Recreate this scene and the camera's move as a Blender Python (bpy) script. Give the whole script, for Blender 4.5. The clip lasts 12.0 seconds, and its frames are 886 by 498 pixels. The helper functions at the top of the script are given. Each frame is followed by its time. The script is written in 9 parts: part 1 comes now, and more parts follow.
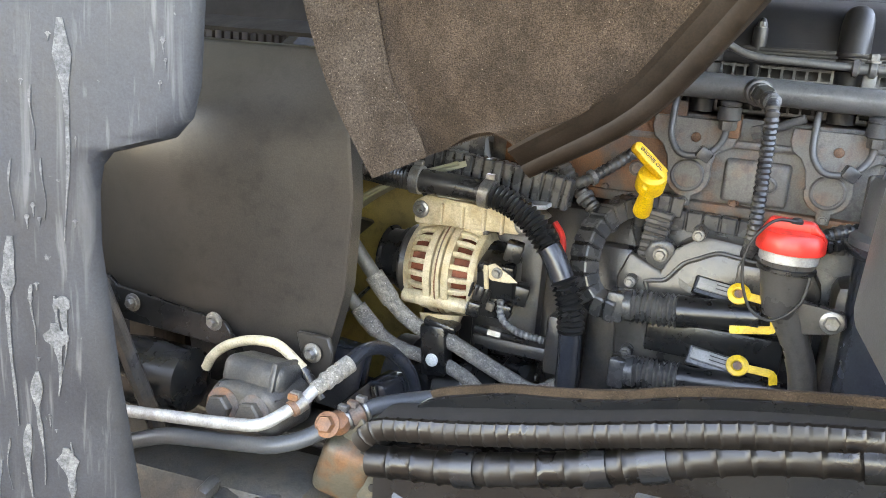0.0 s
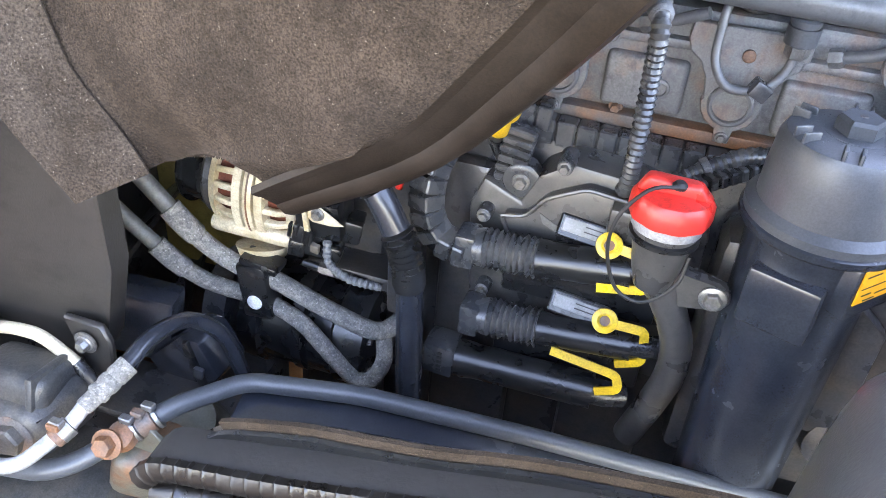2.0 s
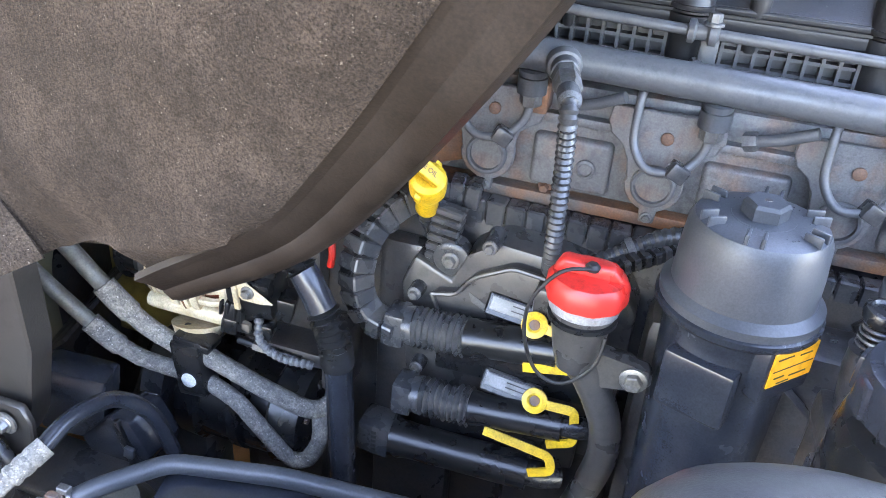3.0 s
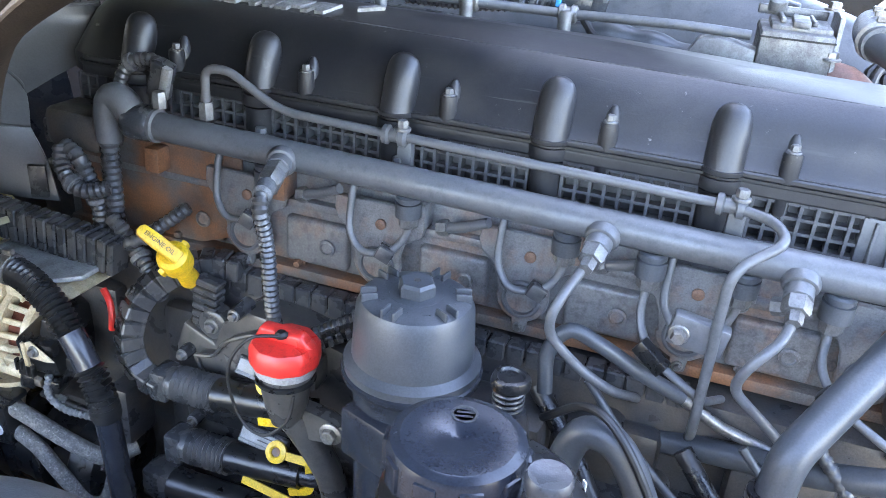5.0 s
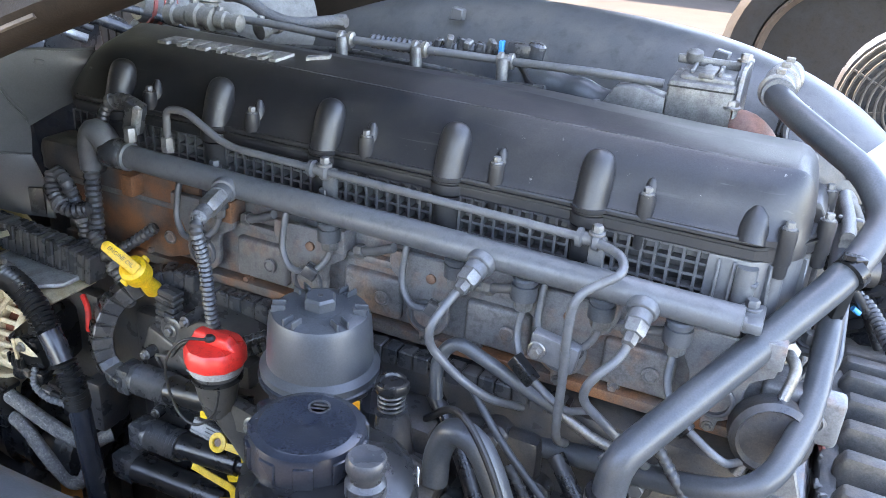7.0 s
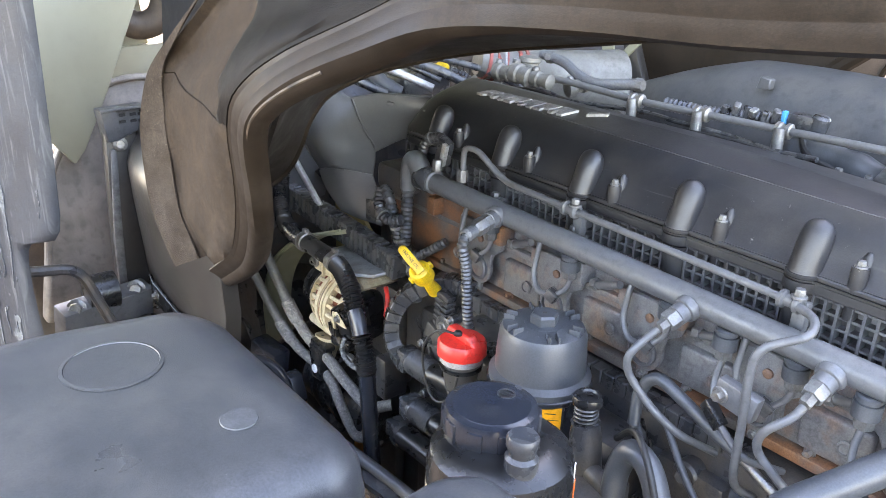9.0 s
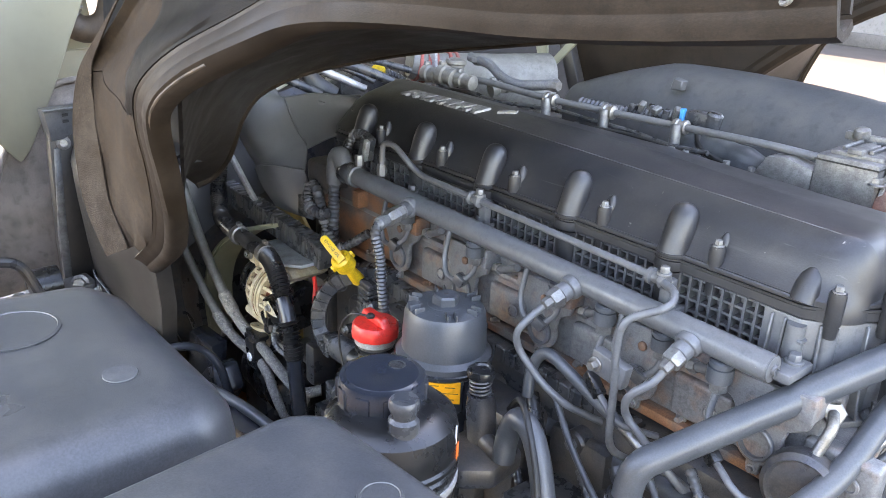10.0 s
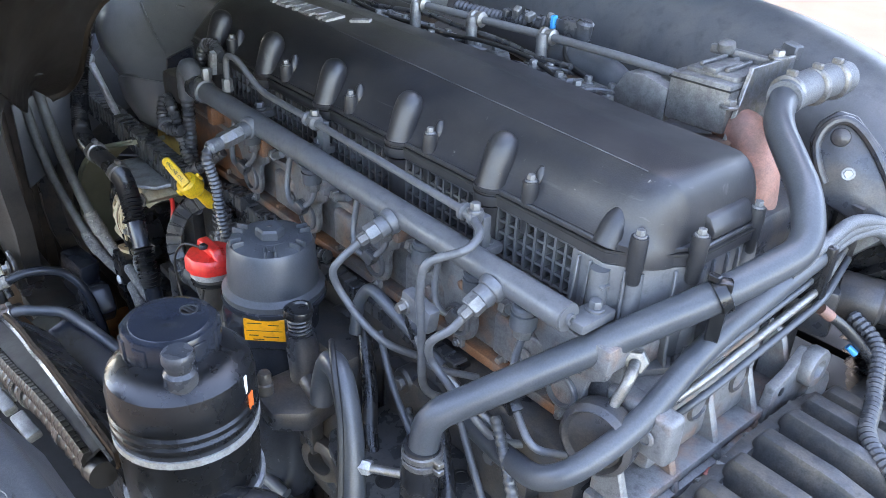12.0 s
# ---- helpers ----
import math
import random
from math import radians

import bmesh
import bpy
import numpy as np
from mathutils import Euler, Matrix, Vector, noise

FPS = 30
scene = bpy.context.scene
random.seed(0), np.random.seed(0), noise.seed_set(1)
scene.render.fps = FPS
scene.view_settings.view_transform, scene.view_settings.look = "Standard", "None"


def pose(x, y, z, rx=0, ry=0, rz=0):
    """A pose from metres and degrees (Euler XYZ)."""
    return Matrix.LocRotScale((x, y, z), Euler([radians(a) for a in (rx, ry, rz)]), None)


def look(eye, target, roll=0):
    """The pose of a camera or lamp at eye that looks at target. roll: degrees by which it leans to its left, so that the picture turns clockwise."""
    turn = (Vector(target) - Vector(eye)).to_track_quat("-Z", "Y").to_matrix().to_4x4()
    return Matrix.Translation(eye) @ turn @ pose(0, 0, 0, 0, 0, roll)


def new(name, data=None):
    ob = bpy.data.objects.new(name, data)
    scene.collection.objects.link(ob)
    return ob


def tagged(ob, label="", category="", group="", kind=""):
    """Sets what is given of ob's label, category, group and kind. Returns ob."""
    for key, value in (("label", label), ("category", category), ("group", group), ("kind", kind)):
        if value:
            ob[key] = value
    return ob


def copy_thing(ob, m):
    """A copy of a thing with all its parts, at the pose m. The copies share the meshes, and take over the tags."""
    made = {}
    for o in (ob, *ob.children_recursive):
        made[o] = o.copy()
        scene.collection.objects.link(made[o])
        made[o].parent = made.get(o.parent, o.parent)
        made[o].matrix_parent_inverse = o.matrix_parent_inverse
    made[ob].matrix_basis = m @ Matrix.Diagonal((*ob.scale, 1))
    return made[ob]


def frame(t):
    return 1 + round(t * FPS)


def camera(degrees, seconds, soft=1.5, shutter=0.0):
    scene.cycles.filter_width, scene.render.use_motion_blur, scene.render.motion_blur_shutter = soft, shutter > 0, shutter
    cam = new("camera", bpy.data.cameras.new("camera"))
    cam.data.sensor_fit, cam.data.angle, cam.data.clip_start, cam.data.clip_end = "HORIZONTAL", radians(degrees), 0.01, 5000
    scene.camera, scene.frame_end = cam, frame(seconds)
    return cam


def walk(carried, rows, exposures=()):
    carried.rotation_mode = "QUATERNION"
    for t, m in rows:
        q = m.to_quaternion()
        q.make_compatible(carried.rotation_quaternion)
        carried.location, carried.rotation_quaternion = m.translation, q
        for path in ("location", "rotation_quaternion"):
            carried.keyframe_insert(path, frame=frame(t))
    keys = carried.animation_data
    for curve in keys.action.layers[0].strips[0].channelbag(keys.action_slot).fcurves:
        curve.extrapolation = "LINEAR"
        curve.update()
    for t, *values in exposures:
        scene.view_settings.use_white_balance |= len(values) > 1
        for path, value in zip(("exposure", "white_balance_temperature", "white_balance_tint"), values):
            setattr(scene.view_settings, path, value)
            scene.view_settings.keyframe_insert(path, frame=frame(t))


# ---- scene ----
cam = camera(57.7, 12.0, soft=0.72)
METRES, EYE, TILT, LEAN, TURN = 1.95, 1.6, -14.0, -4.52, 23.85
ROWS = [
    (0.0, 0.0, 0.0, 0.0, -0.0, 0.0, -0.0),
    (0.5, 0.0155, 0.0534, 0.0818, -3.29, -7.7, 0.78),
    (1.0, 0.0392, 0.1032, 0.1028, -3.97, -12.94, 1.49),
    (1.5, 0.051, 0.1183, 0.1057, -4.6, -20.05, 1.74),
    (2.0, 0.0696, 0.1238, 0.1147, -4.86, -21.25, 1.78),
    (2.5, 0.0793, 0.1284, 0.1181, -4.87, -21.52, 1.77),
    (3.0, 0.1054, 0.1218, 0.1198, -4.89, -16.52, 1.69),
    (3.5, 0.1605, 0.1065, 0.1229, -4.82, -14.56, 1.58),
    (5.5, 0.2686, 0.0401, 0.1427, -2.22, -11.46, 1.2),
    (6.0, 0.2846, 0.0214, 0.1467, -1.43, -11.05, 1.13),
    (6.5, 0.3139, 0.0149, 0.1476, -0.84, -10.6, 1.1),
    (8.5, 0.4039, -0.0694, 0.1476, 21.42, -8.98, -3.34),
    (9.0, 0.4315, -0.0613, 0.147, 27.87, -7.61, -4.54),
    (9.5, 0.4573, -0.0469, 0.1431, 26.16, -7.15, -4.35),
    (10.0, 0.4943, -0.0726, 0.1403, 26.39, -6.89, -4.48),
    (10.5, 0.5505, -0.1334, 0.1507, 25.18, -6.6, -4.64),
    (11.0, 0.5787, -0.1353, 0.1313, 25.14, -6.6, -4.55),
    (11.5, 0.5673, -0.0232, 0.1215, 25.19, -7.19, -4.47),
    (12.0, 0.5716, 0.0107, 0.1684, 25.64, -14.65, -4.24),
]
# the picture's brightness and white balance on the way
EXPOSURES = [(0.0, 4.58, 9400, 18), (1.0, 4.78, 8800, 21), (1.5, 4.84, 8000, 23), (2.0, 4.92, 7900, 23), (3.0, 4.92, 7400, 22), (3.5, 4.90, 6800, 21), (6.5, 4.35, 7600, 19), (8.5, 4.46, 8300, 20), (9.0, 4.60, 8600, 21), (9.5, 4.53, 8600, 21), (10.0, 4.38, 8500, 21), (11.0, 4.07, 7800, 19), (11.5, 4.00, 7600, 19), (12.0, 4.08, 7500, 19)]
walk(cam, [(t, pose(0, 0, EYE, TILT, LEAN, TURN) @ pose(METRES * x, METRES * y, METRES * z, 90 + pitch, roll, yaw)) for t, x, y, z, yaw, pitch, roll in ROWS], EXPOSURES)

# ---------------------------------------------------------------- light
world = bpy.data.worlds.new("sky")
scene.world = world
world.use_nodes = True
wn = world.node_tree
sky = wn.nodes.new("ShaderNodeTexSky")
sky.sky_type, sky.sun_disc = "NISHITA", False
SUN_EL, SUN_AZ = radians(48), radians(-62)      # azimuth from +y towards +x
sky.sun_elevation, sky.sun_rotation = SUN_EL, SUN_AZ
wn.nodes["Background"].inputs["Strength"].default_value = 0.15
wn.links.new(sky.outputs[0], wn.nodes["Background"].inputs["Color"])
sun = new("sun", bpy.data.lights.new("sun", "SUN"))
sun.data.energy, sun.data.angle, sun.data.color = 2.0, radians(0.5), (1.0, 0.93, 0.82)
toward = Vector((math.sin(SUN_AZ) * math.cos(SUN_EL), math.cos(SUN_AZ) * math.cos(SUN_EL), math.sin(SUN_EL)))
sun.matrix_world = look(toward * 30, (0, 0, 0))

# ---------------------------------------------------------------- materials


def mat(name, col, rough=0.5, metal=0.0, col2=None, scale=30.0, lo=0.4, hi=0.65, grain=0.2, gscale=500.0, bump=0.15, bscale=None,
        speck=None, sscale=160.0, sthr=0.68, rvar=0.15, coat=0.0, run=None, rdir=(1.0, 1.0, 0.09), rthr=0.0, grime=0.45, film=0.0, spec=0.5):
    """Procedural surface: two colours over large stains, a fine grain, light specks of dust, uneven gloss and fine relief."""
    m = bpy.data.materials.new(name)
    m.use_nodes = True
    nt = m.node_tree
    b = nt.nodes["Principled BSDF"]
    tc = nt.nodes.new("ShaderNodeTexCoord")

    def noise_at(s, detail=4.0, r=0.55):
        n = nt.nodes.new("ShaderNodeTexNoise")
        n.inputs["Scale"].default_value, n.inputs["Detail"].default_value, n.inputs["Roughness"].default_value = s, detail, r
        nt.links.new(tc.outputs["Object"], n.inputs["Vector"])
        return n.outputs["Fac"]

    def span(sock, a, z, ta=0.0, tz=1.0):
        n = nt.nodes.new("ShaderNodeMapRange")
        n.inputs[1].default_value, n.inputs[2].default_value, n.inputs[3].default_value, n.inputs[4].default_value = a, z, ta, tz
        nt.links.new(sock, n.inputs[0])
        return n.outputs[0]

    def blend(fac, a, z, how="MIX"):
        n = nt.nodes.new("ShaderNodeMix")
        n.data_type, n.blend_type = "RGBA", how
        for sock, v in ((n.inputs[0], fac), (n.inputs[6], a), (n.inputs[7], z)):
            if isinstance(v, (int, float)):
                sock.default_value = v
            elif isinstance(v, tuple):
                sock.default_value = (*v, 1)
            else:
                nt.links.new(v, sock)
        return n.outputs[2]

    big = noise_at(scale, 5.0)
    c = blend(span(big, lo, hi), col, col2 or tuple(0.75 * k for k in col))
    fine = noise_at(gscale, 3.0, 0.65)
    g = span(fine, 0.3, 0.7, 1 - grain, 1 + grain)
    cmb = nt.nodes.new("ShaderNodeCombineColor")
    for k in range(3):
        nt.links.new(g, cmb.inputs[k])
    c = blend(1.0, c, cmb.outputs[0], "MULTIPLY")
    if grime:
        c = blend(span(noise_at(scale * 3.1 + 12, 8.0, 0.68), 0.50, 0.66, 0.0, grime), c, tuple(0.35 * k for k in col))
    if film:
        c = blend(span(noise_at(scale * 0.8 + 9, 7.0, 0.62), 0.46, 0.70, 0.0, film), c, (0.21, 0.185, 0.155))
    if speck:
        c = blend(span(noise_at(sscale, 6.0, 0.7), sthr, sthr + 0.06), c, speck)
    if run:
        mp = nt.nodes.new("ShaderNodeMapping")
        mp.inputs["Scale"].default_value = rdir
        nt.links.new(tc.outputs["Object"], mp.inputs["Vector"])
        for s, a, z in ((75.0, 0.60, 0.74), (170.0, 0.60, 0.72)):
            n = nt.nodes.new("ShaderNodeTexNoise")
            n.inputs["Scale"].default_value, n.inputs["Detail"].default_value, n.inputs["Distortion"].default_value = s, 6.0, 0.6
            nt.links.new(mp.outputs[0], n.inputs["Vector"])
            c = blend(span(n.outputs["Fac"], a + rthr, z + rthr, 0.0, 0.75), c, run)
    nt.links.new(c, b.inputs["Base Color"])
    nt.links.new(span(big, 0.3, 0.7, max(0.03, rough - rvar), min(1.0, rough + rvar)), b.inputs["Roughness"])
    b.inputs["Metallic"].default_value = metal
    b.inputs["Coat Weight"].default_value = coat
    b.inputs["Specular IOR Level"].default_value = spec
    if bump:
        bp = nt.nodes.new("ShaderNodeBump")
        bp.inputs["Strength"].default_value, bp.inputs["Distance"].default_value = bump, 0.002
        nt.links.new(noise_at(bscale, 4.0, 0.6) if bscale else fine, bp.inputs["Height"])
        nt.links.new(bp.outputs[0], b.inputs["Normal"])
    return m


DUST = (0.34, 0.30, 0.25)
M_SATIN = mat("satin_dark_casting", (0.0559, 0.0533, 0.0520), 0.30, 0.15, (0.0780, 0.0715, 0.0624), 24, bump=0.07, grain=0.14, speck=(0.2, 0.17, 0.13), sscale=130, sthr=0.71, rvar=0.07, film=0.10)
M_SLATE = mat("slate_moulded_plastic", (0.0585, 0.0611, 0.0650), 0.40, 0.0, (0.0754, 0.0741, 0.0728), 9, bump=0.10, grain=0.16, speck=(0.24, 0.22, 0.2), sscale=95, sthr=0.72, rvar=0.06, film=0.12)
M_DUCT = mat("pale_slate_moulding", (0.0828, 0.0845, 0.0862), 0.34, 0.0, (0.070, 0.072, 0.075), 9, bump=0.10, grain=0.12, speck=(0.3, 0.28, 0.25), sscale=95, sthr=0.72, rvar=0.06, film=0.03, grime=0.2)
M_ROD = mat("dull_olive_grey_pipe", (0.115, 0.115, 0.102), 0.5, 0.1, (0.085, 0.082, 0.072), 40, bump=0.12, speck=DUST, sthr=0.70)
M_COVER = mat("valve_cover_paint", (0.0163, 0.0170, 0.0194), 0.42, 0.0, (0.0200, 0.0202, 0.0219), 9, speck=(0.17, 0.16, 0.145), sscale=85, sthr=0.672, bump=0.12, rvar=0.08, run=(0.085, 0.083, 0.08), rdir=(0.07, 1.0, 1.0), rthr=0.075, grime=0.25, film=0.07)
M_GREY = mat("engine_grey_paint", (0.0933, 0.0969, 0.1017), 0.40, 0.05, (0.0837, 0.0849, 0.0873), 26, bump=0.08, grain=0.12, speck=(0.24, 0.21, 0.17), sthr=0.682, rvar=0.1, film=0.10)
M_HEAD = mat("weathered_grey_casting", (0.1426, 0.1409, 0.1393), 0.45, 0.1, (0.2106, 0.1166, 0.0696), 22, 0.50, 0.72, bump=0.12, bscale=380, grain=0.25, speck=(0.22, 0.2, 0.17), sscale=140, sthr=0.70, film=0.06, grime=0.65)
M_RUST = mat("rusty_iron", (0.185, 0.078, 0.034), 0.6, 0.0, (0.085, 0.075, 0.068), 20, 0.42, 0.60, bump=0.22, bscale=380, grain=0.35)
M_BLOCK = mat("dark_block_paint", (0.0374, 0.0393, 0.0440), 0.36, 0.2, (0.0674, 0.0552, 0.0440), 22, bump=0.2, bscale=220, grain=0.3, speck=(0.17, 0.14, 0.11), sscale=120, sthr=0.70, film=0.10)
M_BLACK = mat("black_plastic", (0.0088, 0.0095, 0.0105), 0.28, 0.0, (0.0120, 0.0122, 0.0125), 30, bump=0.06, speck=DUST, sthr=0.77, rvar=0.05)
M_RIB = mat("cable_duct_plastic", (0.0377, 0.0403, 0.0442), 0.29, 0.0, (0.0676, 0.0650, 0.0624), 40, bump=0.1)
M_RUBBER = mat("black_rubber", (0.012, 0.0128, 0.0145), 0.27, 0.0, (0.02, 0.02, 0.021), 30, bump=0.12, film=0.05)
M_TUBE = mat("slate_grey_tube", (0.0451, 0.0502, 0.0564), 0.38, 0.05, (0.0615, 0.0656, 0.0708), 18, bump=0.06, rvar=0.04, grime=0.10, speck=(0.2, 0.18, 0.15), sthr=0.69, film=0.03)
M_DIRTY = mat("dusty_hose_sleeve", (0.12, 0.115, 0.105), 0.9, 0.0, (0.22, 0.205, 0.18), 120, bump=0.5, bscale=420, grain=0.45, speck=(0.45, 0.42, 0.38), sscale=320, sthr=0.6)
M_FELT = mat("brown_felt", (0.0372, 0.0254, 0.0168), 0.95, 0.0, (0.0590, 0.0408, 0.0275), 30, bump=1.0, bscale=700, grain=0.65, gscale=700, speck=(0.19, 0.15, 0.11), sscale=420, sthr=0.63, spec=0.15)
M_HEM = mat("pale_brown_felt", (0.0653, 0.0484, 0.0348), 0.95, 0.0, (0.0421, 0.0295, 0.0200), 20, bump=1.0, bscale=600, grain=0.65, gscale=600, speck=(0.22, 0.18, 0.14), sscale=420, sthr=0.62, spec=0.15)
M_LINER = mat("scuffed_brown_liner", (0.020, 0.0155, 0.0125), 0.5, 0.0, (0.030, 0.023, 0.018), 14, bump=0.3, bscale=400, grain=0.3, speck=(0.16, 0.13, 0.10), sscale=60, sthr=0.73, spec=0.35)
M_SKIN = mat("moulded_brown_rubber", (0.0165, 0.0108, 0.0068), 0.55, 0.0, (0.0257, 0.0171, 0.0110), 16, bump=0.14, bscale=700, grain=0.25, speck=DUST, sscale=140, sthr=0.77, spec=0.22)
M_PANEL = mat("dark_shield_plastic", (0.0284, 0.0257, 0.0236), 0.34, 0.0, (0.0405, 0.0351, 0.0297), 7, bump=0.15, grain=0.2, speck=DUST, sscale=110, sthr=0.775, rvar=0.06)
M_DRIP = mat("mud_streaked_plastic", (0.017, 0.0195, 0.0245), 0.50, 0.0, (0.027, 0.030, 0.035), 14, 0.44, 0.72, bump=0.25, bscale=140, grain=0.25, speck=(0.11, 0.11, 0.107), sscale=70, sthr=0.675, run=(0.080, 0.081, 0.081), rdir=(1.0, 0.3, 0.07), rthr=-0.015, grime=0.3)
M_MUD = mat("mudguard_plastic", (0.0365, 0.0385, 0.0419), 0.33, 0.0, (0.0459, 0.0473, 0.0486), 12, bump=0.12, bscale=800, grain=0.22, speck=(0.26, 0.25, 0.235), sscale=95, sthr=0.695, rvar=0.06, grime=0.25, film=0.12)
M_ALU = mat("cream_cast_aluminium", (0.56, 0.48, 0.34), 0.45, 0.15, (0.40, 0.31, 0.18), 30, bump=0.25, bscale=300, grain=0.2)
M_ALU2 = mat("grey_cast_aluminium", (0.42, 0.43, 0.43), 0.5, 0.5, (0.3, 0.29, 0.27), 40, bump=0.25, bscale=300)
M_STEEL = mat("zinc_plated_steel", (0.25, 0.25, 0.25), 0.42, 0.8, (0.22, 0.20, 0.17), 60, bump=0.1)
M_COPPER = mat("copper_winding", (0.20, 0.055, 0.03), 0.5, 0.5, bump=0.2)
M_YELLOW = mat("yellow_plastic", (0.80, 0.50, 0.02), 0.42, 0.0, (0.68, 0.38, 0.02), 50, bump=0.08)
M_CLIP = mat("yellow_clip_plastic", (0.68, 0.43, 0.02), 0.4, 0.0, (0.52, 0.32, 0.02), 60, bump=0.08)
M_RED = mat("red_plastic", (0.72, 0.035, 0.025), 0.36, 0.0, (0.6, 0.03, 0.022), 30, bump=0.05, grain=0.08)
M_WHITE = mat("white_label", (0.78, 0.78, 0.76), 0.5, 0.0, (0.62, 0.62, 0.6), 60, bump=0.0)
M_LETTER = mat("silver_lettering", (0.30, 0.30, 0.295), 0.5, 0.3, (0.2, 0.2, 0.2), 60, bump=0.1)
M_LABEL = mat("grey_printed_label", (0.22, 0.22, 0.215), 0.45, 0.0, (0.16, 0.16, 0.155), 60, bump=0.0, grime=0.3)
M_ORANGE = mat("orange_label", (0.74, 0.31, 0.01), 0.45, 0.0, (0.68, 0.28, 0.01), 40, bump=0.0, grain=0.05)
M_INK = mat("black_print", (0.012, 0.012, 0.012), 0.5, bump=0.0)
M_GRID = mat("dusty_beige_grid", (0.11, 0.092, 0.072), 0.6, 0.0, (0.085, 0.07, 0.055), 30, bump=0.1)
M_CONE = mat("pale_grey_casting", (0.15, 0.145, 0.13), 0.5, 0.1, (0.11, 0.105, 0.092), 24, bump=0.12, speck=(0.3, 0.28, 0.25), sscale=150, sthr=0.71)
M_CREAM = mat("cream_hose", (0.58, 0.50, 0.35), 0.5, 0.0, (0.46, 0.38, 0.25), 40, bump=0.1)
M_GREEN = mat("olive_primer_paint", (0.21, 0.205, 0.14), 0.5, 0.0, (0.18, 0.172, 0.115), 6, bump=0.06, grime=0.12, grain=0.08)
M_BRAID = mat("grey_braided_hose", (0.11, 0.115, 0.12), 0.5, 0.3, (0.17, 0.17, 0.17), 300, bump=0.5, bscale=900)
M_TAN = mat("sunlit_sand", (0.085, 0.055, 0.036), 0.9, 0.0, (0.065, 0.043, 0.029), 6, bump=0.4, bscale=60)
M_TYRE = mat("dusty_brown_tyre", (0.020, 0.0155, 0.012), 0.85, 0.0, (0.030, 0.023, 0.017), 18, bump=0.3, bscale=90)
M_BLUE = mat("blue_plastic", (0.02, 0.28, 0.62), 0.4, bump=0.0)
M_SALMON = mat("salmon_silicone", (0.27, 0.12, 0.085), 0.6, 0.0, (0.16, 0.09, 0.07), 30, bump=0.15)
M_SEAL = mat("red_sealant", (0.30, 0.06, 0.045), 0.7, 0.0, (0.20, 0.08, 0.06), 60, bump=0.3)
M_GEAR = mat("weathered_gearbox_casting", (0.0527, 0.0536, 0.0544), 0.45, 0.25, (0.0978, 0.0850, 0.0697), 30, bump=0.3, bscale=300, grain=0.25, speck=DUST, sscale=120, sthr=0.73)
M_DIE = mat("dull_die_casting", (0.16, 0.16, 0.155), 0.45, 0.4, (0.11, 0.105, 0.1), 50, bump=0.25, bscale=400, speck=(0.3, 0.28, 0.25), sscale=180, sthr=0.7)
M_GROUND = mat("pale_sandy_concrete", (0.0281, 0.0218, 0.0165), 0.9, 0.0, (0.0224, 0.0175, 0.0136), 0.35, bump=0.3, bscale=40, gscale=60, speck=(0.06, 0.05, 0.04), sscale=1.1, sthr=0.62, grime=0.15)
M_WALL = mat("white_facade", (0.1560, 0.1500, 0.1440), 0.7, 0.0, (0.1320, 0.1290, 0.1230), 0.6, bump=0.05, gscale=40, grain=0.05)
M_UNDER = mat("orange_brown_primer", (0.55, 0.24, 0.06), 0.7, 0.0, (0.4, 0.17, 0.05), 12, bump=0.3, bscale=80)
M_WARM = mat("warm_grey_panel", (0.066, 0.044, 0.029), 0.6, 0.0, (0.042, 0.030, 0.021), 12, bump=0.2, bscale=120)
M_DUST = mat("pale_road_dust", (0.26, 0.215, 0.175), 0.6, 0.0, (0.17, 0.14, 0.115), 12, bump=0.2, bscale=120)
M_STREAK = mat("dried_mud", (0.12, 0.12, 0.117), 0.95, 0.0, (0.06, 0.061, 0.062), 80, bump=0.6, bscale=300, grain=0.4)
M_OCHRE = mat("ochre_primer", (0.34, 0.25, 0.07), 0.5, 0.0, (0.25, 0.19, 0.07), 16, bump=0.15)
M_WORN = mat("worn_rubber_edge", (0.10, 0.070, 0.048), 0.7, 0.0, (0.03, 0.021, 0.015), 40, bump=0.3)
M_PALE = mat("cream_painted_sheet", (0.42, 0.39, 0.32), 0.45, 0.0, (0.33, 0.3, 0.24), 18, bump=0.1)
# near-black that stands in for deep shade on decks, walls and ledges
M_DARK = mat("shade_black", (0.0055, 0.0042, 0.0034), 0.85, 0.0, (0.009, 0.007, 0.0056), 14, bump=0.3, bscale=90)
M_GRILL = mat("grey_grille_plastic", (0.060, 0.063, 0.068), 0.42, 0.0, (0.078, 0.078, 0.08), 40, bump=0.08)
M_NAVY = mat("dark_blue_black_paint", (0.016, 0.019, 0.0255), 0.23, 0.0, (0.024, 0.027, 0.033), 20, bump=0.06, speck=DUST, sthr=0.76, rvar=0.06, grime=0.12)
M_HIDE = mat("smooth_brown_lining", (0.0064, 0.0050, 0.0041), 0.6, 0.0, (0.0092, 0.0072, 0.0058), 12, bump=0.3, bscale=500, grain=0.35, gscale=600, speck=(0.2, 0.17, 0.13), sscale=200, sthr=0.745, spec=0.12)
M_RUB = mat("rubbed_black_plastic", (0.085, 0.087, 0.09), 0.6, 0.0, (0.022, 0.023, 0.025), 25, bump=0.1)
M_BEIGE = mat("warm_olive_primer", (0.27, 0.245, 0.17), 0.5, 0.0, (0.235, 0.21, 0.145), 5, bump=0.06, grime=0.08, grain=0.06)
